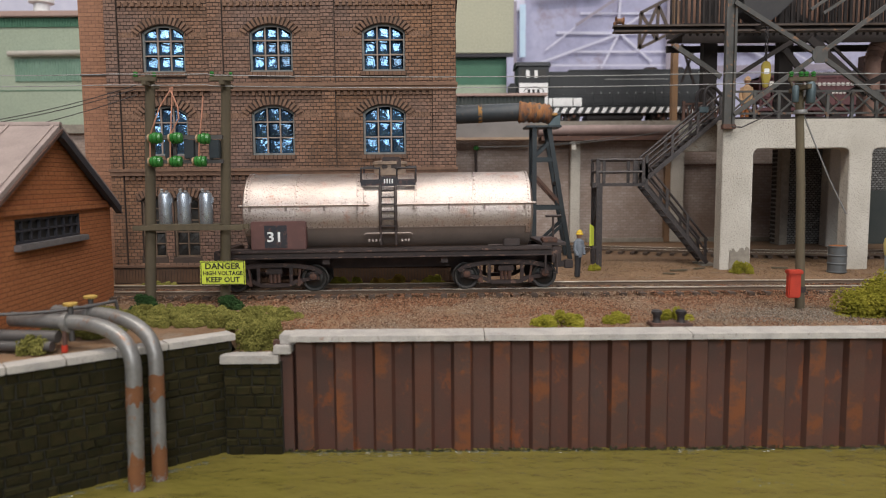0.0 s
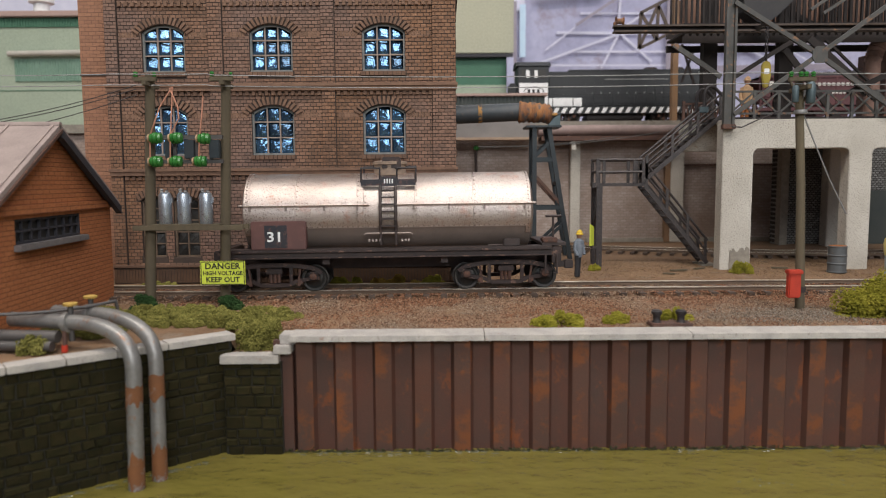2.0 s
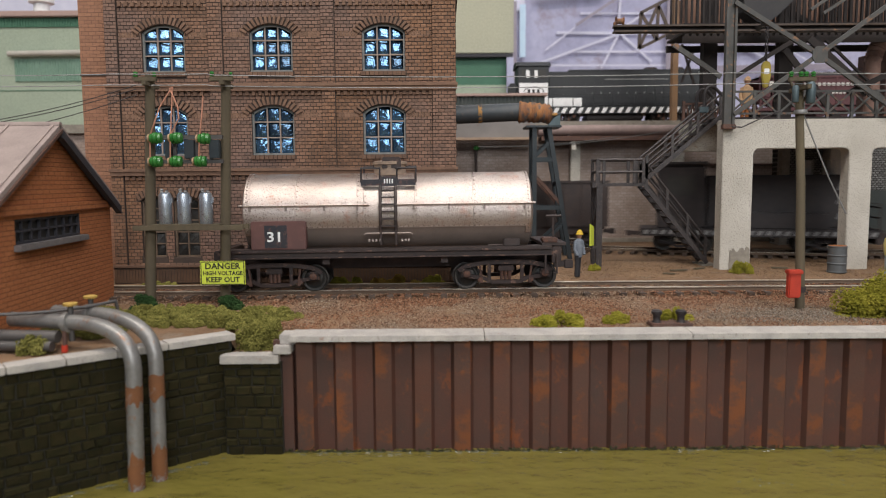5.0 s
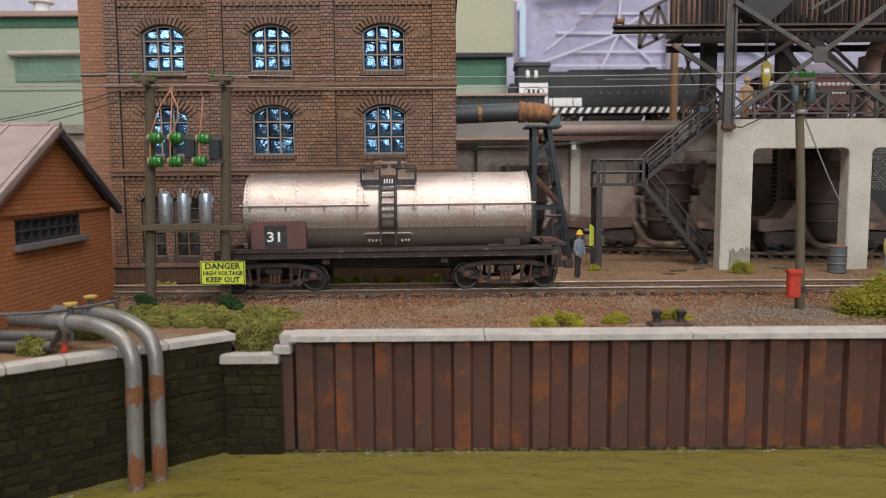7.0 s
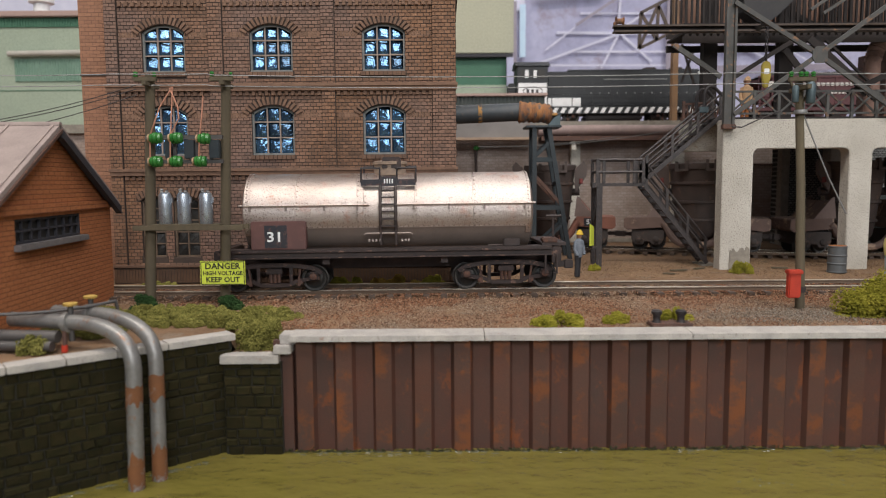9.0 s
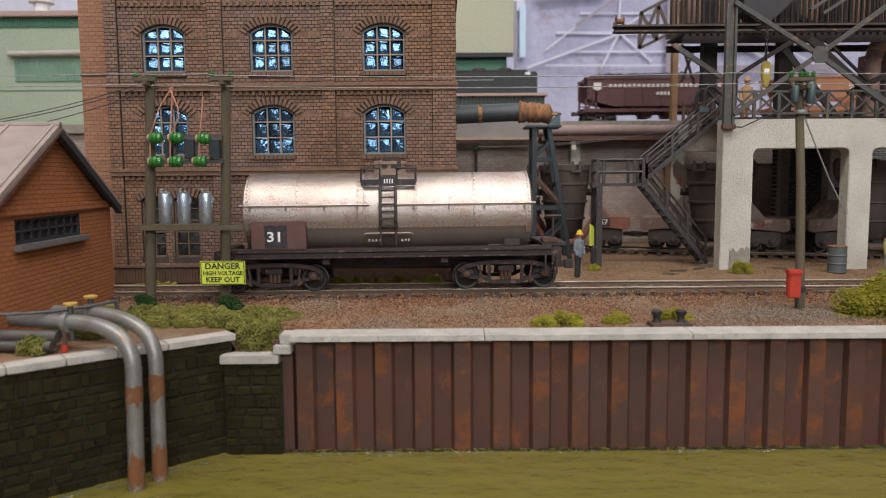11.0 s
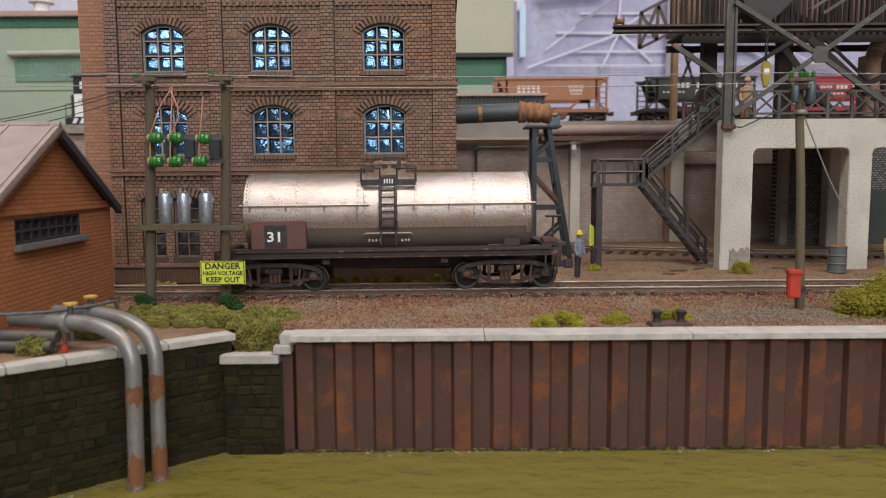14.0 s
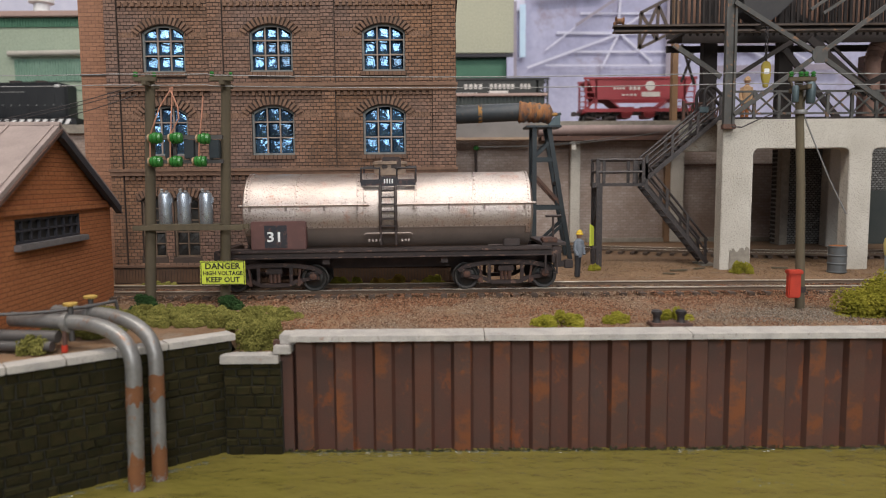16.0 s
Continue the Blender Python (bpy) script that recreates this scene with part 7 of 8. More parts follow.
# ---- small things in the yard ----
def figure(x, y, z, h, hat, top, legs, label, lean=0.0, turn=0.0):
    """A painted miniature figure as one plain mesh."""
    k = h / 23.0
    sh = Shape()
    marks = []

    def add(n):
        marks.extend([n] * (len(sh.f) - len(marks)))
    sh.lathe((-1.0, -0.4, 0), [(0.8, 0), (0.9, 1), (0.95, 5), (1.2, 10.5)], 10)
    sh.lathe((1.1, 0.5, 0), [(0.8, 0), (0.9, 1), (0.95, 5), (1.2, 10.5)], 10)
    add(2)
    sh.lathe((0.1, 0, 9.6), [(1.8, 0), (2.1, 2), (2.4, 5.5), (2.0, 8.2), (0.8, 9.2)], 12)
    sh.tube([(-2.2, 0, 17.4), (-2.7, -0.6, 13.5), (-2.0, -1.8, 10.8)], 0.75, 8)
    sh.tube([(2.3, 0, 17.4), (2.9, -0.4, 13.6), (2.5, -1.6, 10.8)], 0.75, 8)
    add(1)
    sh.lathe((0.1, -0.2, 18.6), [(0.6, 0), (1.2, 0.8), (1.35, 1.9), (1.1, 3.0)], 12)
    add(3)
    sh.lathe((0.1, -0.3, 20.7), [(1.9, 0), (1.9, 0.3), (1.5, 0.6), (1.3, 1.6), (0.5, 2.3)], 12)
    add(0)
    c, s = math.cos(radians(turn)), math.sin(radians(turn))
    sh.v = [((a * c - b * s) * k + x + lean * q * k, (a * s + b * c) * k + y, q * k + z) for a, b, q in sh.v]
    me = mesh_of("figurine", sh, None, (x, y, z), smooth=True)
    for m in (hat, top, legs, M_SKIN):
        me.materials.append(m)
    me.polygons.foreach_set("material_index", marks)
    ob = new("figurine", me)
    ob.location = (x * MM, y * MM, z * MM)
    return tagged(ob, label, "figurine", "painted figurines")


M_SKIN = plain("painted_tan", (0.34, 0.19, 0.12), (0.28, 0.15, 0.10), 0.8)
M_BLUEGREY = plain("blue_grey_cloth_paint", (0.19, 0.22, 0.26), (0.12, 0.14, 0.17), 0.9, scale=700)
M_TROUSER = plain("black_cloth_paint", (0.018, 0.018, 0.022), (0.03, 0.03, 0.033), 0.9)
M_TAN = plain("tan_paint", (0.42, 0.27, 0.15), (0.34, 0.21, 0.12), 0.9)
M_HIVIS = plain("pale_yellow_paint", (0.60, 0.50, 0.20), (0.50, 0.42, 0.16), 0.8)
M_PALEBLUE = plain("pale_blue_cloth_paint", (0.36, 0.42, 0.46), (0.30, 0.35, 0.40), 0.8)


def build_yard_things():
    figure(65.3, 346, 0, 22.9, M_YELLOW, M_BLUEGREY, M_TROUSER, "plain painted figurine with a yellow helmet by the siding", 0.03, 30)
    figure(163.2, 392, 77.2, 24.5, M_TAN, M_TAN, M_RUST, "plain tan painted figurine behind the deck railing", 0.05, -20)
    figure(216.5, 346, 0, 22.6, M_WHITE, M_HIVIS, M_PALEBLUE, "plain painted figurine in pale yellow under the deck", 0.0, 60)
    dr = thing("oil_drum", (196.6, 355, 0), "grey oil drum with a rusty lid under the deck", "drum")
    prof = [(5.4, 0), (5.7, 0.2), (5.7, 0.7), (5.4, 0.9), (5.4, 4.1), (5.8, 4.4), (5.8, 4.8), (5.4, 5.1), (5.4, 8.2), (5.8, 8.5), (5.8, 8.9), (5.4, 9.2), (5.4, 12.6), (5.7, 12.8), (5.7, 13.3), (5.2, 13.4)]
    prof = [(r * 0.8, v) for r, v in prof]
    part("drum_body", Shape().lathe((196.6, 355, 0), prof, 24), M_DRUM, dr, smooth=True)
    part("lid", Shape().lathe((196.6, 355, 13.05), [(4.0, 0), (4.0, 0.5)], 24), M_RUST, dr, "rusty lid")
    bo = thing("mooring_bollards", (72.4, 227, 0), "pair of dark iron mooring bollards on a plate", "bollard")
    part("base_plate", Shape().box(66.0, 79.2, 223.4, 229.4, 0, 1.3), M_RUSTY, bo, bevel=0.3)
    for x in (68.4, 76.2):
        part("bollard_post", Shape().lathe((x, 226.6, 1.3), [(1.5, 0), (1.2, 0.6), (1.2, 2.2), (1.7, 2.8), (1.7, 3.6), (1.0, 4.1)], 16), M_BLACK, bo, smooth=True)
    # a low stack of boards by the rear track and odd scraps
    rng = random.Random(31)
    for i, (x, y, w, a) in enumerate(((121, 365, 9, 8), (112, 352, 6, -20), (134, 372, 7, 30), (176, 372, 8, -8))):
        sh = Shape().box(-w / 2, w / 2, -0.8, 0.8, 0, 0.7)
        ob = solo("wood_scrap", sh, M_POLE, "small weathered board lying on the ground", "board", "loose boards", bevel=0.1)
        ob.matrix_basis = pose(x * MM, y * MM, 0.0001, 0, 0, a)


M_DRUM = plain("blue_grey_drum", (0.115, 0.125, 0.13), (0.085, 0.09, 0.095), 0.5, 0.2, scale=200, wear=(0.22, 0.10, 0.05), wear_at=0.66)
build_yard_things()


# ---- the works train: switcher, gondola and four ladle cars ----
M_LADLE = plain("scorched_ladle_steel", (0.075, 0.062, 0.058), (0.11, 0.08, 0.07), 0.5, 0.3, scale=80, wear=(0.24, 0.15, 0.11), wear_at=0.62)
M_LADLEFRAME = plain("dusty_brown_frame", (0.155, 0.100, 0.082), (0.105, 0.072, 0.062), 0.75, 0.0, scale=90, wear=(0.36, 0.25, 0.18), wear_at=0.58)
M_LADLERED = plain("rust_red_frame", (0.26, 0.105, 0.07), (0.18, 0.08, 0.06), 0.75, 0.0, scale=90, wear=(0.26, 0.13, 0.08), wear_at=0.64)
M_LADLEBOGIE = plain("sooty_bogie_steel", (0.060, 0.048, 0.044), (0.040, 0.034, 0.032), 0.7, 0.1, scale=120, wear=(0.12, 0.075, 0.055), wear_at=0.6)
M_REDTIP = plain("faded_red_tip", (0.20, 0.035, 0.03), (0.13, 0.03, 0.03), 0.8)


def ladle_car(number=""):
    c = thing("ladle_car", (0, 0, 0), "rust-red slag ladle car with number board" if number == "57" else "brown slag ladle car with a dark pot", "ladle car", "works train ladle cars")
    fm = M_LADLERED if number == "57" else M_LADLEFRAME
    for s in (-1, 1):
        part("end_platform", Shape().slab([(s * 17.5, 14.4), (s * 40.0, 12.6), (s * 42.2, 14.0), (s * 42.2, 19.6), (s * 41.4, 20.2), (s * 17.5, 20.8)], -15.4, 15.4), fm, c, bevel=0.25)
        for y in (-14.6, 14.6):
            part("pot_stand", Shape().prism([(s * 16.5, y, 20.7), (s * 29, y, 20.5), (s * 19.6, y, 32), (s * 17.8, y, 33)], (0, -0.7, 0), (0, 0.7, 0)), M_LADLEPALE, c, "pale dusty pot stand")
            part("stand_flange", Shape().prism([(s * 20.4, y * 0.5, 20), (s * 29, y * 0.5, 20.6), (s * 20.4, y * 0.5, 31)], (0, -7 if y > 0 else -7, 0), (0, 7, 0)), fm, c)
        bg = part("bogie", Shape().box(*sorted((s * 18.5, s * 37.0)), -11.0, 11.0, 5.0, 13.5), M_BLACK, c, "dark boxy bogie under the platform")
        for y in (-13.6, 13.6):
            q = 1 if y > 0 else -1
            side = [(s * 18.0, 12.8), (s * 37.6, 12.6), (s * 37.6, 6.6), (s * 35.2, 3.6), (s * 30.5, 3.6), (s * 29.4, 5.4), (s * 26.2, 5.4), (s * 25.0, 3.6), (s * 20.4, 3.6), (s * 18.0, 6.6)]
            part("side_frame", Shape().slab(side, *sorted((y - q * 1.2, y + q * 0.4))), M_LADLEBOGIE, bg, bevel=0.2)
            for x in (22.6, 33.0):
                part("axle_cap", Shape().lathe((s * x, y + q * 0.4, 6.6), [(2.0, 0), (1.9, q * 0.9), (1.0, q * 1.5)], 14, "y"), M_LADLEBOGIE, bg, smooth=True)
        for x in (22.6, 33.0):
            for y in (-8.6, 8.6):
                wheel(bg, s * x, y, 4.2, 4.2)
        coupler(c, s * 38.0, s, 9)
        part("trunnion", Shape().tube([(s * 11, 0, 36), (s * 19.5, 0, 36)], 2.4, 14), M_DARK, c, smooth=True)
        part("lip_blade", Shape().slab([(s * 16.4, 51), (s * 21.8, 56.0), (s * 24.2, 53.0), (s * 23.8, 46.5), (s * 17.0, 35.5), (s * 16.0, 42)], -7, -3.5), M_LADLE, c, "dark pouring lip blade", bevel=0.3)
        part("blade_tip", Shape().tube([(s * 20.4, -7.6, 41.5), (s * 20.4, -7.0, 44.5)], 1.2, 10), M_REDTIP, c, "faded red tip", smooth=True)
    for y in (-14.6, 14.6):
        pts = [(-19, y, 17.5)] + bend((-17, y, 15), (-12.5, y, 4.4), (-5, y, 4.0), 6) + bend((5, y, 4.0), (12.5, y, 4.4), (17, y, 15), 6) + [(19, y, 17.5)]
        sh = Shape().tube(pts, 2.1, 8)
        part("cradle_beam", sh, fm, c, "low curved cradle beam")
    part("pot", Shape().lathe((0, 0, 7), [(5, 0), (9.2, 0.6), (11.4, 3.4), (13.0, 15), (14.8, 29), (16.3, 42.6), (17.1, 43), (17.3, 46.4), (16.4, 46.8), (15.2, 46.6), (13.4, 29), (5, 19)], 36), M_LADLE, c, smooth=True)
    for z, r in ((15, 12.7), (26, 14.2), (37.5, 15.5)):
        part("pot_band", Shape().lathe((0, 0, z + 3), [(r + 0.1, 0), (r + 0.9, 0.3), (r + 0.9, 1.5), (r + 0.1, 1.8)], 32), M_LADLE, c, smooth=True)
    part("rim_bracket", Shape().box(-12.2, -4.6, -17.4, -13.4, 48.6, 50.2).box(-12.2, -10.4, -17.4, -13.4, 50.2, 54.6).box(-6.4, -4.6, -17.4, -13.4, 50.2, 54.6), M_LADLE, c)
    part("rim_bracket", Shape().box(5.4, 11.6, -17.0, -13.0, 48.6, 50.2).box(5.4, 7.0, -17.0, -13.0, 50.2, 55.6).box(10.0, 11.6, -17.0, -13.0, 50.2, 55.6), M_LADLE, c)
    if number == "57":
        part("number_board", Shape().box(22.5, 30, -15.6, -15.25, 14.6, 19.6), M_BOARD, c)
        lettering("57", 3.2, M_WHITE, c, facing(26.2, -15.7, 17.1), width=4.6)
    elif number:
        lettering(number, 3.4, M_REDTIP, c, facing(26.2, -15.5, 17.0), width=5.4)
    return c


M_LADLEPALE = plain("pale_slag_dust", (0.20, 0.145, 0.13), (0.14, 0.105, 0.095), 0.85, scale=120)


def gondola():
    c = thing("gondola", (0, 0, 0), "dark brown low-sided gondola wagon", "gondola")
    part("side", Shape().box(-66, 66, -17, -15.6, 14, 42), M_DARK, c)
    part("side", Shape().box(-66, 66, 15.6, 17, 14, 42), M_DARK, c)
    for s in (-1, 1):
        part("end", Shape().box(*sorted((s * 64.4, s * 66)), -15.5, 15.5, 14, 42), M_DARK, c)
        bogie(c, s * 46, 20, 4.6, detail=False, mat=M_DARK)
        coupler(c, s * 65, s, 10)
    part("floor", Shape().box(-64.3, 64.3, -15.5, 15.5, 12.4, 15), M_DARK, c)
    part("fishbelly_sill", Shape().slab([(-64, 14), (64, 14), (34, 6.5), (-34, 6.5)], -15.4, -13.8), M_DARK, c)
    for i in range(12):
        x = -60.5 + i * 11
        part("rib", Shape().box(x - 0.8, x + 0.8, -18, -17.01, 14, 41.5), M_DARK, c)
    part("top_rail", Shape().box(-66.4, 66.4, -17.9, -15.4, 42.01, 43.4), M_DARK, c)
    part("stencil_plate", Shape().box(8, 17, -18.05, -17.95, 26, 31), M_WIRE, c, "pale worn stencil patch")
    return c


def stripes(parent, x0, x1, y, z0, z1, pitch, lean, mat, name="stripe"):
    x = x0
    while x < x1 - pitch * 0.5:
        part(name, Shape().slab([(x, z0), (x + pitch * 0.5, z0), (x + pitch * 0.5 + lean, z1), (x + lean, z1)], y - 0.25, y), mat, parent)
        x += pitch


def works_switcher():
    c = thing("works_switcher", (0, 0, 0), "black end-cab diesel switcher with striped end", "locomotive")
    part("frame", Shape().box(-66, 66, -16, 16, 9.5, 14), M_BLACK, c)
    part("hood", Shape().box(-28, 57, -9.5, 9.5, 14, 46), M_BLACK, c, bevel=1.6)
    part("cab", Shape().box(-56, -28.1, -16, 16, 14, 52), M_BLACK, c, bevel=1.0)
    part("cab_roof", Shape().box(-58, -26, -17, 17, 52, 54.4), M_BLACK, c, bevel=1.0)
    part("cab_window", Shape().box(-50, -34, -16.3, -16.05, 34, 46), M_GLASS_DARK, c)
    part("battery_box", Shape().box(-20, 40, -15, -9.6, 14, 24), M_BLACK, c, bevel=0.8)
    stripes(c, 44, 54, -9.6, 20, 27, 5, 3, M_WIRE)
    stripes(c, 44, 54, -9.6, 29, 36, 5, 3, M_WIRE)
    stripes(c, 44, 54, -9.6, 37, 44, 5, 3, M_WIRE)
    stripes(c, -64, 64, -16.1, 10.5, 13, 5, 1.2, M_WIRE)
    for x in (30, 42):
        part("exhaust_stack", Shape().lathe((x, 0, 46), [(2.6, 0), (2.4, 7.5), (2.9, 8.5)], 14), M_WIRE, c, "pale exhaust stack", smooth=True)
    part("radiator_grille", Shape().box(44, 51, -9.8, -9.55, 16, 19), M_DARK, c)
    for y in (-15, 15):
        part("hand_rail", Shape().tube([(58, y, 14), (58, y, 30), (65.5, y, 29), (65.5, y, 14)], 0.5, 6), M_DARK, c)
    part("end_rail", Shape().tube([(65.5, -15, 27), (65.5, 15, 27)], 0.5, 6).tube([(65.5, -15, 21), (65.5, 15, 21)], 0.5, 6), M_DARK, c)
    part("buffer_beam", Shape().box(64, 67.5, -16, 16, 6, 14.2), M_DARK, c)
    for s in (-1, 1):
        bogie(c, s * 40, 24, 5.4, detail=False, mat=M_BLACK)
        coupler(c, s * 66.5, s, 10)
    return c


# ---- the upper train: road switcher and ore cars ----
M_LOCO = plain("dull_black_blue_paint", (0.010, 0.012, 0.015), (0.017, 0.020, 0.023), 0.55, 0.0, scale=60)
M_MAROON = plain("maroon_car_paint", (0.105, 0.040, 0.045), (0.075, 0.032, 0.036), 0.7, scale=70, wear=(0.15, 0.08, 0.07), wear_at=0.68)
M_ORANGE = plain("orange_brown_car_paint", (0.33, 0.150, 0.080), (0.26, 0.115, 0.062), 0.7, scale=60, wear=(0.26, 0.10, 0.05), wear_at=0.66)
M_CARBLACK = plain("black_car_paint", (0.020, 0.023, 0.023), (0.032, 0.034, 0.032), 0.6, scale=70)
M_CARRED = plain("red_car_paint", (0.30, 0.035, 0.045), (0.23, 0.03, 0.038), 0.6, scale=60, wear=(0.15, 0.04, 0.04), wear_at=0.68)
M_COAL = plain("coal_load", (0.016, 0.015, 0.016), (0.035, 0.033, 0.033), 0.8, scale=900, bumpy=1.0)
M_LETTER = plain("faded_white_lettering", (0.62, 0.60, 0.57), (0.52, 0.49, 0.46), 0.8, scale=500, bumpy=0)


def road_switcher():
    """Local x = 0 is the middle of the cab's side."""
    c = thing("road_switcher", (0, 0, 0), "black diesel road switcher with white cab side and striped sill", "locomotive")
    part("frame", Shape().box(-20, 158, -15.5, 15.5, 8.2, 13.2), M_LOCO, c)
    stripes(c, 16, 152, -15.55, 8.6, 13.0, 6.6, 2.4, M_WHITE)
    stripes(c, -14, 14, -15.55, 8.6, 13.0, 6.6, 2.4, M_WHITE)
    part("walkway", Shape().box(-18, 156, -15.6, 15.6, 13.21, 14.0), M_LOCO, c)
    part("cab", Shape().box(-12.5, 13, -14.6, 14.6, 14.01, 47), M_LOCO, c, bevel=0.8)
    part("cab_roof", Shape().prism([(-14, -15.4, 47), (-14, -9, 51), (-14, 9, 51), (-14, 15.4, 47)], (0, 0, 0), (28.5, 0, 0)), M_LOCO, c)
    wp = part("cab_side_panel", Shape().box(-11.5, 12, -15.0, -14.62, 14.1, 33.2), M_WHITE, c, "white cab side panel")
    ring = Shape()
    pts = [(0.4 + 8.0 * math.cos(a), -15.06, 26.6 + 3.3 * math.sin(a)) for a in [2 * math.pi * i / 24 for i in range(25)]]
    ring.tube(pts, 0.3, 6)
    part("oval_emblem", ring, M_LOCO, c)
    for x in (-3.6, 0.2, 4.0):
        part("emblem_mark", Shape().box(x - 1.0, x + 1.0, -15.2, -15.02, 25.2, 28.2), M_LOCO, c)
    part("number_mark", Shape().box(-6, -3, -14.9, -14.65, 37.5, 43.5), M_WHITE, c)
    part("number_mark", Shape().box(1.0, 3.6, -14.9, -14.65, 37.5, 43.5), M_WHITE, c)
    part("cab_window", Shape().box(-9.5, -7, -14.9, -14.65, 37, 44).box(5, 10.5, -14.9, -14.65, 37, 44), M_GLASS_DARK, c)
    part("battery_box", Shape().box(13.01, 40, -15.0, -9, 14.01, 21.0), M_WHITE, c, "white battery box", bevel=0.4)
    part("long_hood", Shape().box(13.02, 148, -9, 9, 14.02, 43.2), M_LOCO, c, bevel=1.2)
    part("hood_top", Shape().box(30, 140, -6.5, 6.5, 43.21, 45.0), M_LOCO, c, bevel=0.6)
    part("short_hood", Shape().box(-19, -12.6, -8, 8, 14.02, 34), M_LOCO, c, bevel=1.0)
    for i in range(14):
        x = 44 + i * 7.2
        part("hood_door", Shape().box(x, x + 6.6, -9.3, -9.01, 17, 35), M_LOCO, c)
        part("door_latch", Shape().box(x + 5.2, x + 5.9, -9.45, -9.31, 25, 26), M_WIRE, c)
    part("hood_stencil", Shape().box(60, 112, -9.4, -9.31, 36.2, 36.8), M_WIRE, c)
    part("roof_fan", Shape().lathe((100, 0, 45), [(5.5, 0), (5.5, 1.6), (4.5, 2)], 18).lathe((122, 0, 45), [(5.5, 0), (5.5, 1.6), (4.5, 2)], 18), M_DARK, c)
    part("marker_light", Shape().box(138, 142, -9.6, -6, 40.5, 42.6), M_WHITE, c)
    stripes(c, 144.5, 146.6, -9.35, 16, 42, 3, 0.3, M_LOCO)
    part("fuel_tank", Shape().box(45, 92, -12, 12, 2.6, 8.1), M_BLACK, c, bevel=1.5)
    for y in (-15.2, 15.2):
        part("hand_rail", Shape().tube([(16, y, 24), (150, y, 24)], 0.3, 6), M_LOCO, c)
        for i in range(9):
            part("stanchion", Shape().tube([(16 + i * 16.7, y, 14), (16 + i * 16.7, y, 24)], 0.3, 6), M_LOCO, c)
        part("end_rail", Shape().tube([(-19, y, 14), (-19, y, 25), (-13, y, 25)], 0.4, 6), M_DARK, c)
    for s, x in ((-1, 22), (1, 116)):
        bogie(c, x, 24, 5.4, detail=True, mat=M_BLACK)
    coupler(c, -20, -1, 9)
    coupler(c, 158, 1, 9)
    return c


def marks_row(c, x0, x1, y, z0, z1, n, mat=None):
    """A worn line of lettering, as plain bars."""
    w = (x1 - x0) / n
    for i in range(n):
        part("lettering_bar", Shape().box(x0 + i * w, x0 + (i + 0.62) * w, y - 0.2, y, z0, z1), mat or M_LETTER, c)


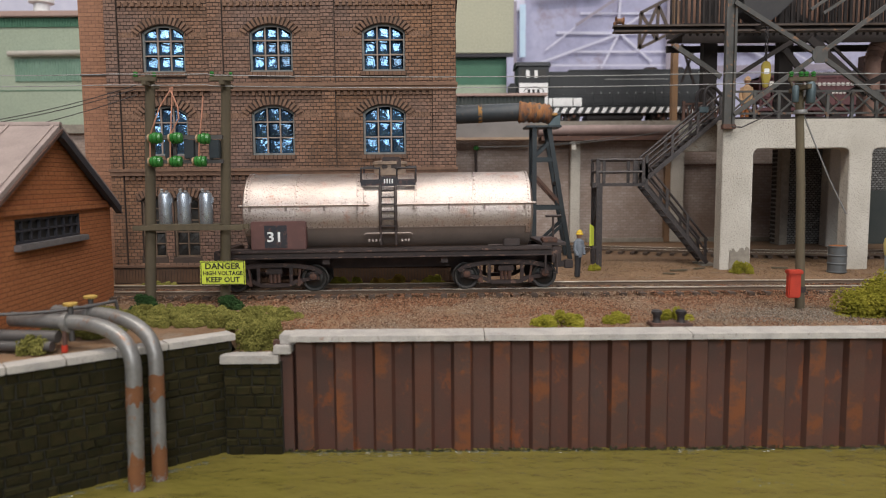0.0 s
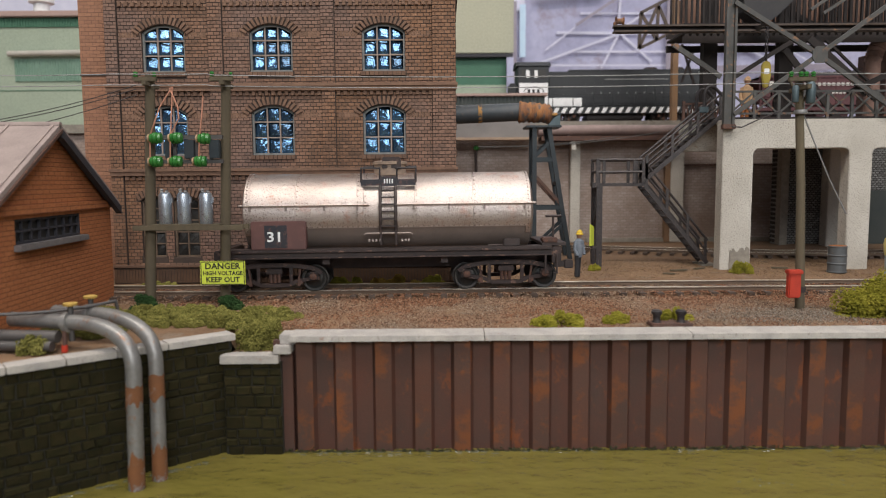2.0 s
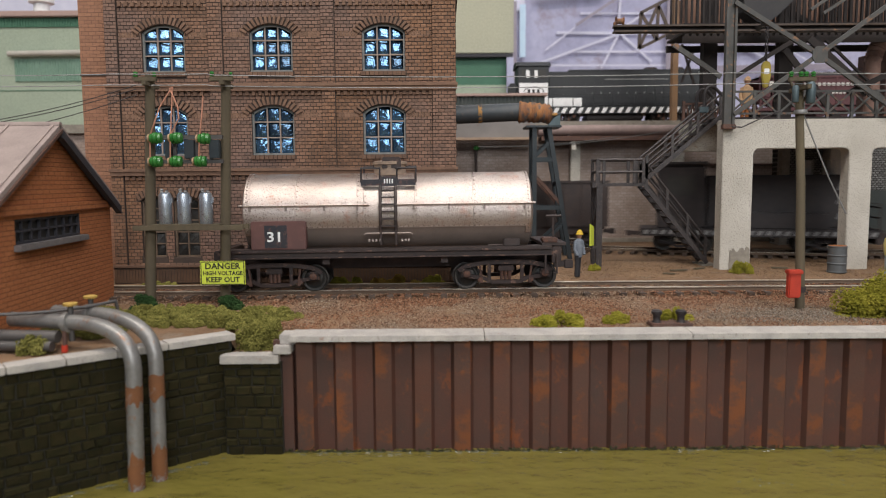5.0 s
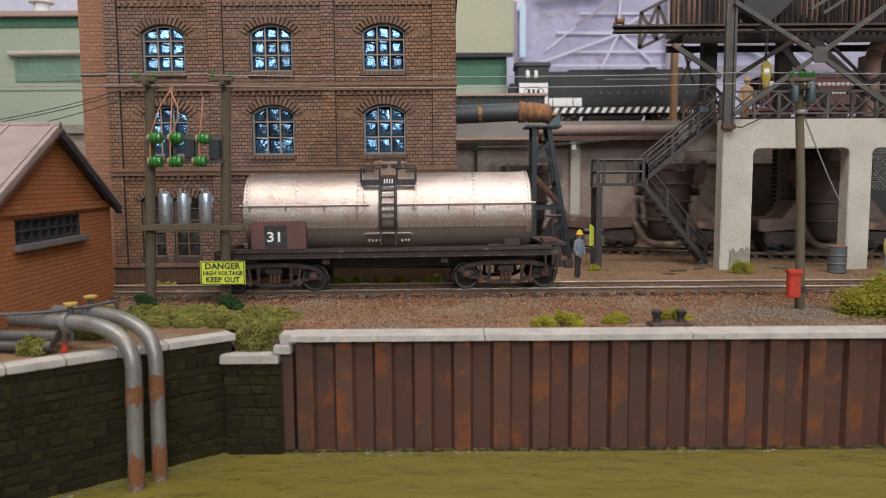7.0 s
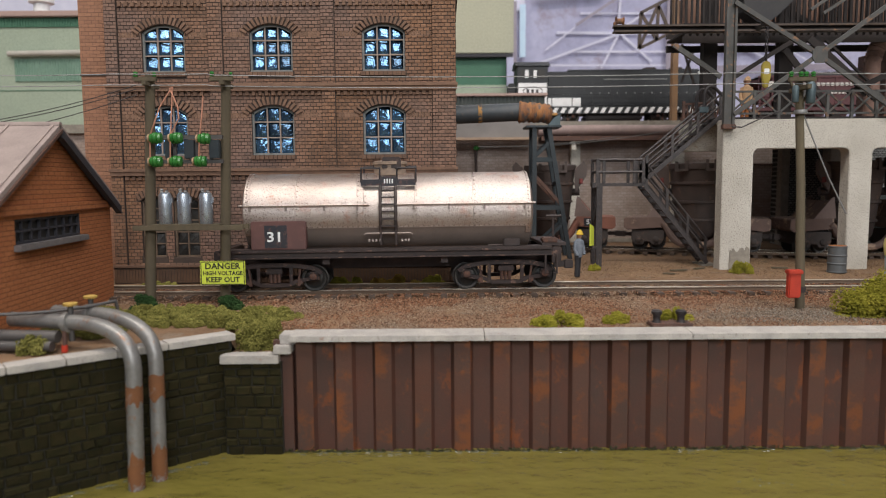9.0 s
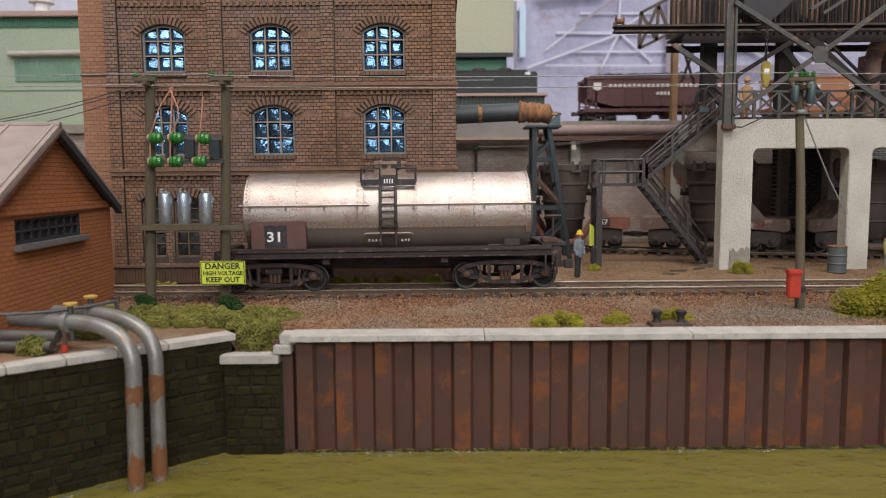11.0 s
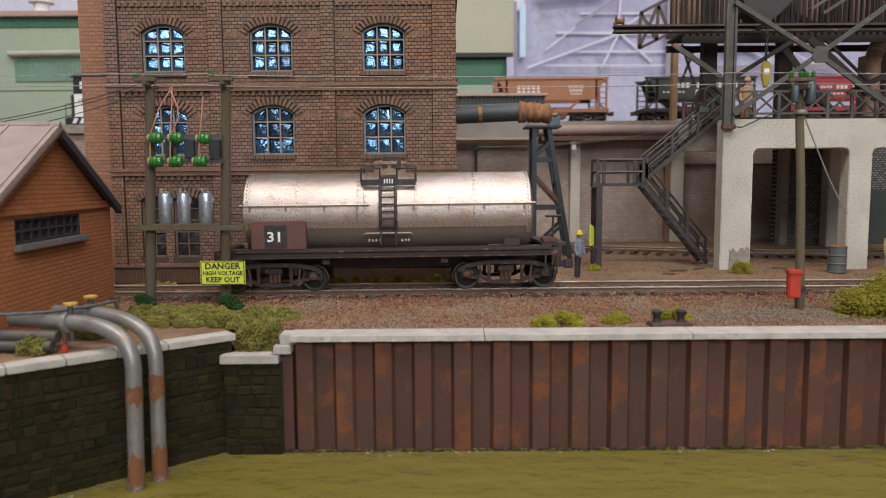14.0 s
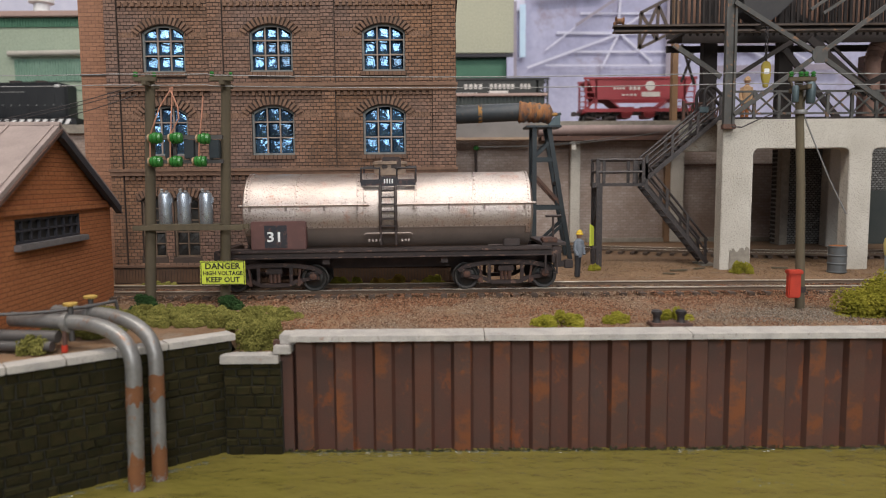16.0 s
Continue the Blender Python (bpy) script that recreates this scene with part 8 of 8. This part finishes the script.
def ore_car(L, body, label, load, style):
    c = thing("ore_hopper_car", (0, 0, 0), label, "hopper car", "upper train hopper cars")
    h = L / 2
    zt, zf = 36.0, 13.0
    # side sheet over the slope sheets: deeper in the middle
    for s in (-1, 1):
        y = s * 14.6
        sl = Shape()
        poly = [(-h + 1, 20), (-h * 0.62, 14), (h * 0.62, 14), (h - 1, 20), (h, 22), (h, zt), (-h, zt), (-h, 22)] if style == "coal" else [(-h + 9.5, 19.5), (h - 9.5, 19.5), (h - 3.5, zt), (-h + 3.5, zt)]
        sl.slab(poly, *sorted((y, y - s * 1.4)))
        part("side_sheet", sl, body, c)
        part("top_chord", Shape().box(-h - 0.4, h + 0.4, *sorted((y + s * 0.9, y - s * 1.4)), zt + 0.01, zt + 1.6), body, c)
        part("side_sill", Shape().box(-h, h, *sorted((y + s * 0.4, y - s * 1.5)), 9.4, 12.2), body, c)
        n = 9 if style == "coal" else 3
        for i in range(n):
            x = -h * 0.92 + 1.84 * h * i / (n - 1)
            if style == "coal":
                part("rib", Shape().box(x - 0.6, x + 0.6, *sorted((y, y + s * 0.9)), 15 if abs(x) < h * 0.6 else 21, zt), body, c)
        for q in (-1, 1):
            for k in (0.0, 8.5):
                part("corner_post", Shape().box(q * (h - 1.2 - k) - 0.8, q * (h - 1.2 - k) + 0.8, *sorted((y, y - s * 1.2)), 12.2, zt), body, c)
            for z in (16, 20.5, 25, 29.5):
                part("ladder_rung", Shape().box(*sorted((q * (h - 9.2), q * (h - 1.4))), *sorted((y + s * 0.2, y + s * 0.8)), z, z + 0.8), body, c)
    for q in (-1, 1):
        part("slope_sheet", Shape().prism([(q * (h - 2), -13.1, zt), (q * (h * 0.35), -13.1, 13.5), (q * (h * 0.35), -13.1, 12), (q * (h - 2), -13.1, zt - 1.8)], (0, 0, 0), (0, 26.2, 0)), body, c)
        part("end_sill", Shape().box(*sorted((q * (h - 2.5), q * (h + 1))), -14, 14, 8.6, 12.4), body, c)
        bogie(c, q * (h - 14), 19, 4.6, detail=False, mat=M_DARK)
        coupler(c, q * h, q, 9)
        part("brace", Shape().bar((q * (h - 3), -12, 12.4), (q * (h - 12), -12, 24), 1.4), body, c)
        part("hopper_chute", Shape().slab([(q * 3, 14), (q * 16, 14), (q * 13, 5), (q * 6, 5)], -9, 9), body, c)
    part("centre_sill", Shape().box(-h + 2, h - 2, -3, 3, 8, 12.4), M_DARK, c)
    if load:
        rng = random.Random(int(L))
        sh = Shape()
        nx, ny = 40, 8
        for j in range(ny + 1):
            for i in range(nx + 1):
                u, v = i / nx * 2 - 1, j / ny * 2 - 1
                sh.v.append((u * (h - 1.6), v * 13, zt + 1.6 + 6.0 * (1 - v * v) * (1 - u ** 6) * (0.75 + 0.5 * noise.noise((i * 0.5, j * 0.5, 1))) + rng.uniform(-0.4, 0.4)))
        for j in range(ny):
            for i in range(nx):
                b = j * (nx + 1) + i
                sh.f.append((b, b + 1, b + nx + 2, b + nx + 1))
        part("load", sh, M_COAL, c, "heaped dark coal load")
    return c


def build_upper_train():
    cars = [(road_switcher(), 0.0)]
    a = ore_car(126, M_MAROON, "maroon coal hopper car with a heaped load", True, "coal")
    marks_row(a, -43, 50, -15.6, 29.3, 31.8, 24)
    marks_row(a, -4, 14, -15.6, 22.8, 25.4, 6)
    part("emblem_plate", Shape().slab([(-56, 28), (-52.5, 26.5), (-49, 28), (-49.6, 33), (-55.4, 33)], -15.8, -15.5), M_LETTER, a)
    cars.append((a, 249.0))
    b = ore_car(93, M_ORANGE, "orange-brown ore hopper car", False, "ore")
    for x0, x1, z0, z1 in ((-28, -8, 28, 31), (-28, -8, 24, 27), (14, 27, 29, 31), (15, 26, 26, 28), (16, 25, 23.6, 25)):
        marks_row(b, x0, x1, -14.6, z0, z1, 5)
    cars.append((b, 389.0))
    d = ore_car(91, M_CARBLACK, "black ore hopper car with white lettering", False, "ore")
    marks_row(d, -24, -8, -14.6, 28.6, 32.6, 4)
    marks_row(d, -3, 18, -14.6, 28.6, 32.6, 6)
    marks_row(d, 22, 31, -14.6, 28.6, 32.6, 3)
    part("number_panel", Shape().box(-4, 12, -14.9, -14.61, 21.4, 27.2), M_LETTER, d)
    marks_row(d, -31, -12, -14.6, 24.6, 25.8, 6)
    marks_row(d, 20, 30, -14.6, 23.4, 24.2, 4)
    cars.append((d, 511.5))
    e = ore_car(92, M_CARRED, "red ore hopper car with a round emblem", False, "ore")
    part("round_emblem", Shape().lathe((8, -14.7, 30.4), [(3.9, 0), (3.9, -0.3)], 24, "y"), M_LETTER, e)
    part("number_panel", Shape().box(1, 16, -14.9, -14.61, 21.6, 25.4), M_LETTER, e)
    marks_row(e, -22, -12, -14.6, 27.6, 29.4, 4)
    marks_row(e, -9, 1, -14.6, 27, 30, 3)
    marks_row(e, -15, -2, -14.6, 22.4, 23.8, 4)
    cars.append((e, 632.0))
    return cars


def build_works_train():
    lad = [ladle_car("57"), ladle_car("53"), ladle_car()]
    lad.append(copy_thing(lad[2], Matrix.Identity(4)))
    offs = [(lad[0], 0.0), (lad[1], 87.5), (lad[2], 174.0), (lad[3], 261.0)]
    offs.append((gondola(), 378.0))
    offs.append((works_switcher(), 526.0))
    return offs


UPPER = build_upper_train()
WORKS = build_works_train()

# places of the last ladle along the works line, and of the upper engine's cab (seconds, millimetres)
WORKS_S = [(0.0, -991.0), (3.7, -524.0), (3.9, -497.0), (4.0, -485.0), (4.2, -458.0), (5.2, -306.0), (6.3, -140.0), (6.6, -94.0), (7.0, -32.0), (7.2, -3.0), (7.4, 25.0), (7.6, 51.0), (7.8, 67.0), (8.0, 70.6), (8.3, 71.0), (9.2, 71.0), (10.3, 71.0), (10.8, 76.0), (11.3, 90.0), (11.5, 98.0), (11.8, 125.0), (12.0, 150.0), (12.4, 212.0), (12.7, 263.0), (13.0, 318.0), (14.0, 505.0), (16.0, 885.0)]
UPPER_S = [(0.0, 75.0), (8.8, 75.0), (9.0, 74.2), (9.2, 63.5), (10.2, -9.0), (11.3, -91.0), (11.5, -105.0), (12.0, -141.0), (12.5, -180.0), (13.0, -220.0), (13.5, -260.0), (14.0, -299.0), (14.5, -339.0), (15.0, -382.0), (15.5, -425.0), (16.0, -469.0)]


def fine_rows(keys, step=0.1):
    """Even rows between the keys, eased like a moving train (monotone cubic)."""
    ts = [k[0] for k in keys]
    ss = [k[1] for k in keys]
    d = [(ss[i + 1] - ss[i]) / (ts[i + 1] - ts[i]) for i in range(len(ts) - 1)]
    m = [d[0]] + [0.0 if d[i - 1] * d[i] <= 0 else 2 * d[i - 1] * d[i] / (d[i - 1] + d[i]) for i in range(1, len(d))] + [d[-1]]
    out = []
    n = int(round(ts[-1] / step))
    i = 0
    for k in range(n + 1):
        t = k * step
        while i < len(d) - 1 and t > ts[i + 1]:
            i += 1
        h = ts[i + 1] - ts[i]
        u = (t - ts[i]) / h
        s = (2 * u ** 3 - 3 * u * u + 1) * ss[i] + (u ** 3 - 2 * u * u + u) * h * m[i] + (-2 * u ** 3 + 3 * u * u) * ss[i + 1] + (u ** 3 - u * u) * h * m[i + 1]
        out.append((t, s))
    return out


def along(yf, zf, s, half):
    """A vehicle's pose with its middle at s on a line given by yf and zf."""
    a, b = s - half, s + half
    slope = math.atan2(yf(b) - yf(a), 2 * half)
    return pose(s * MM, (yf(a) + yf(b)) / 2 * MM, zf(s) * MM, 0, 0, math.degrees(slope))


def motions():
    for ob, off in WORKS:
        walk(ob, [(t, along(low_y, lambda x: 3.0, s + off, 30.0)) for t, s in fine_rows(WORKS_S)])
    for ob, off in UPPER:
        walk(ob, [(t, along(high_y, high_z, s + off, 30.0)) for t, s in fine_rows(UPPER_S)])


motions()
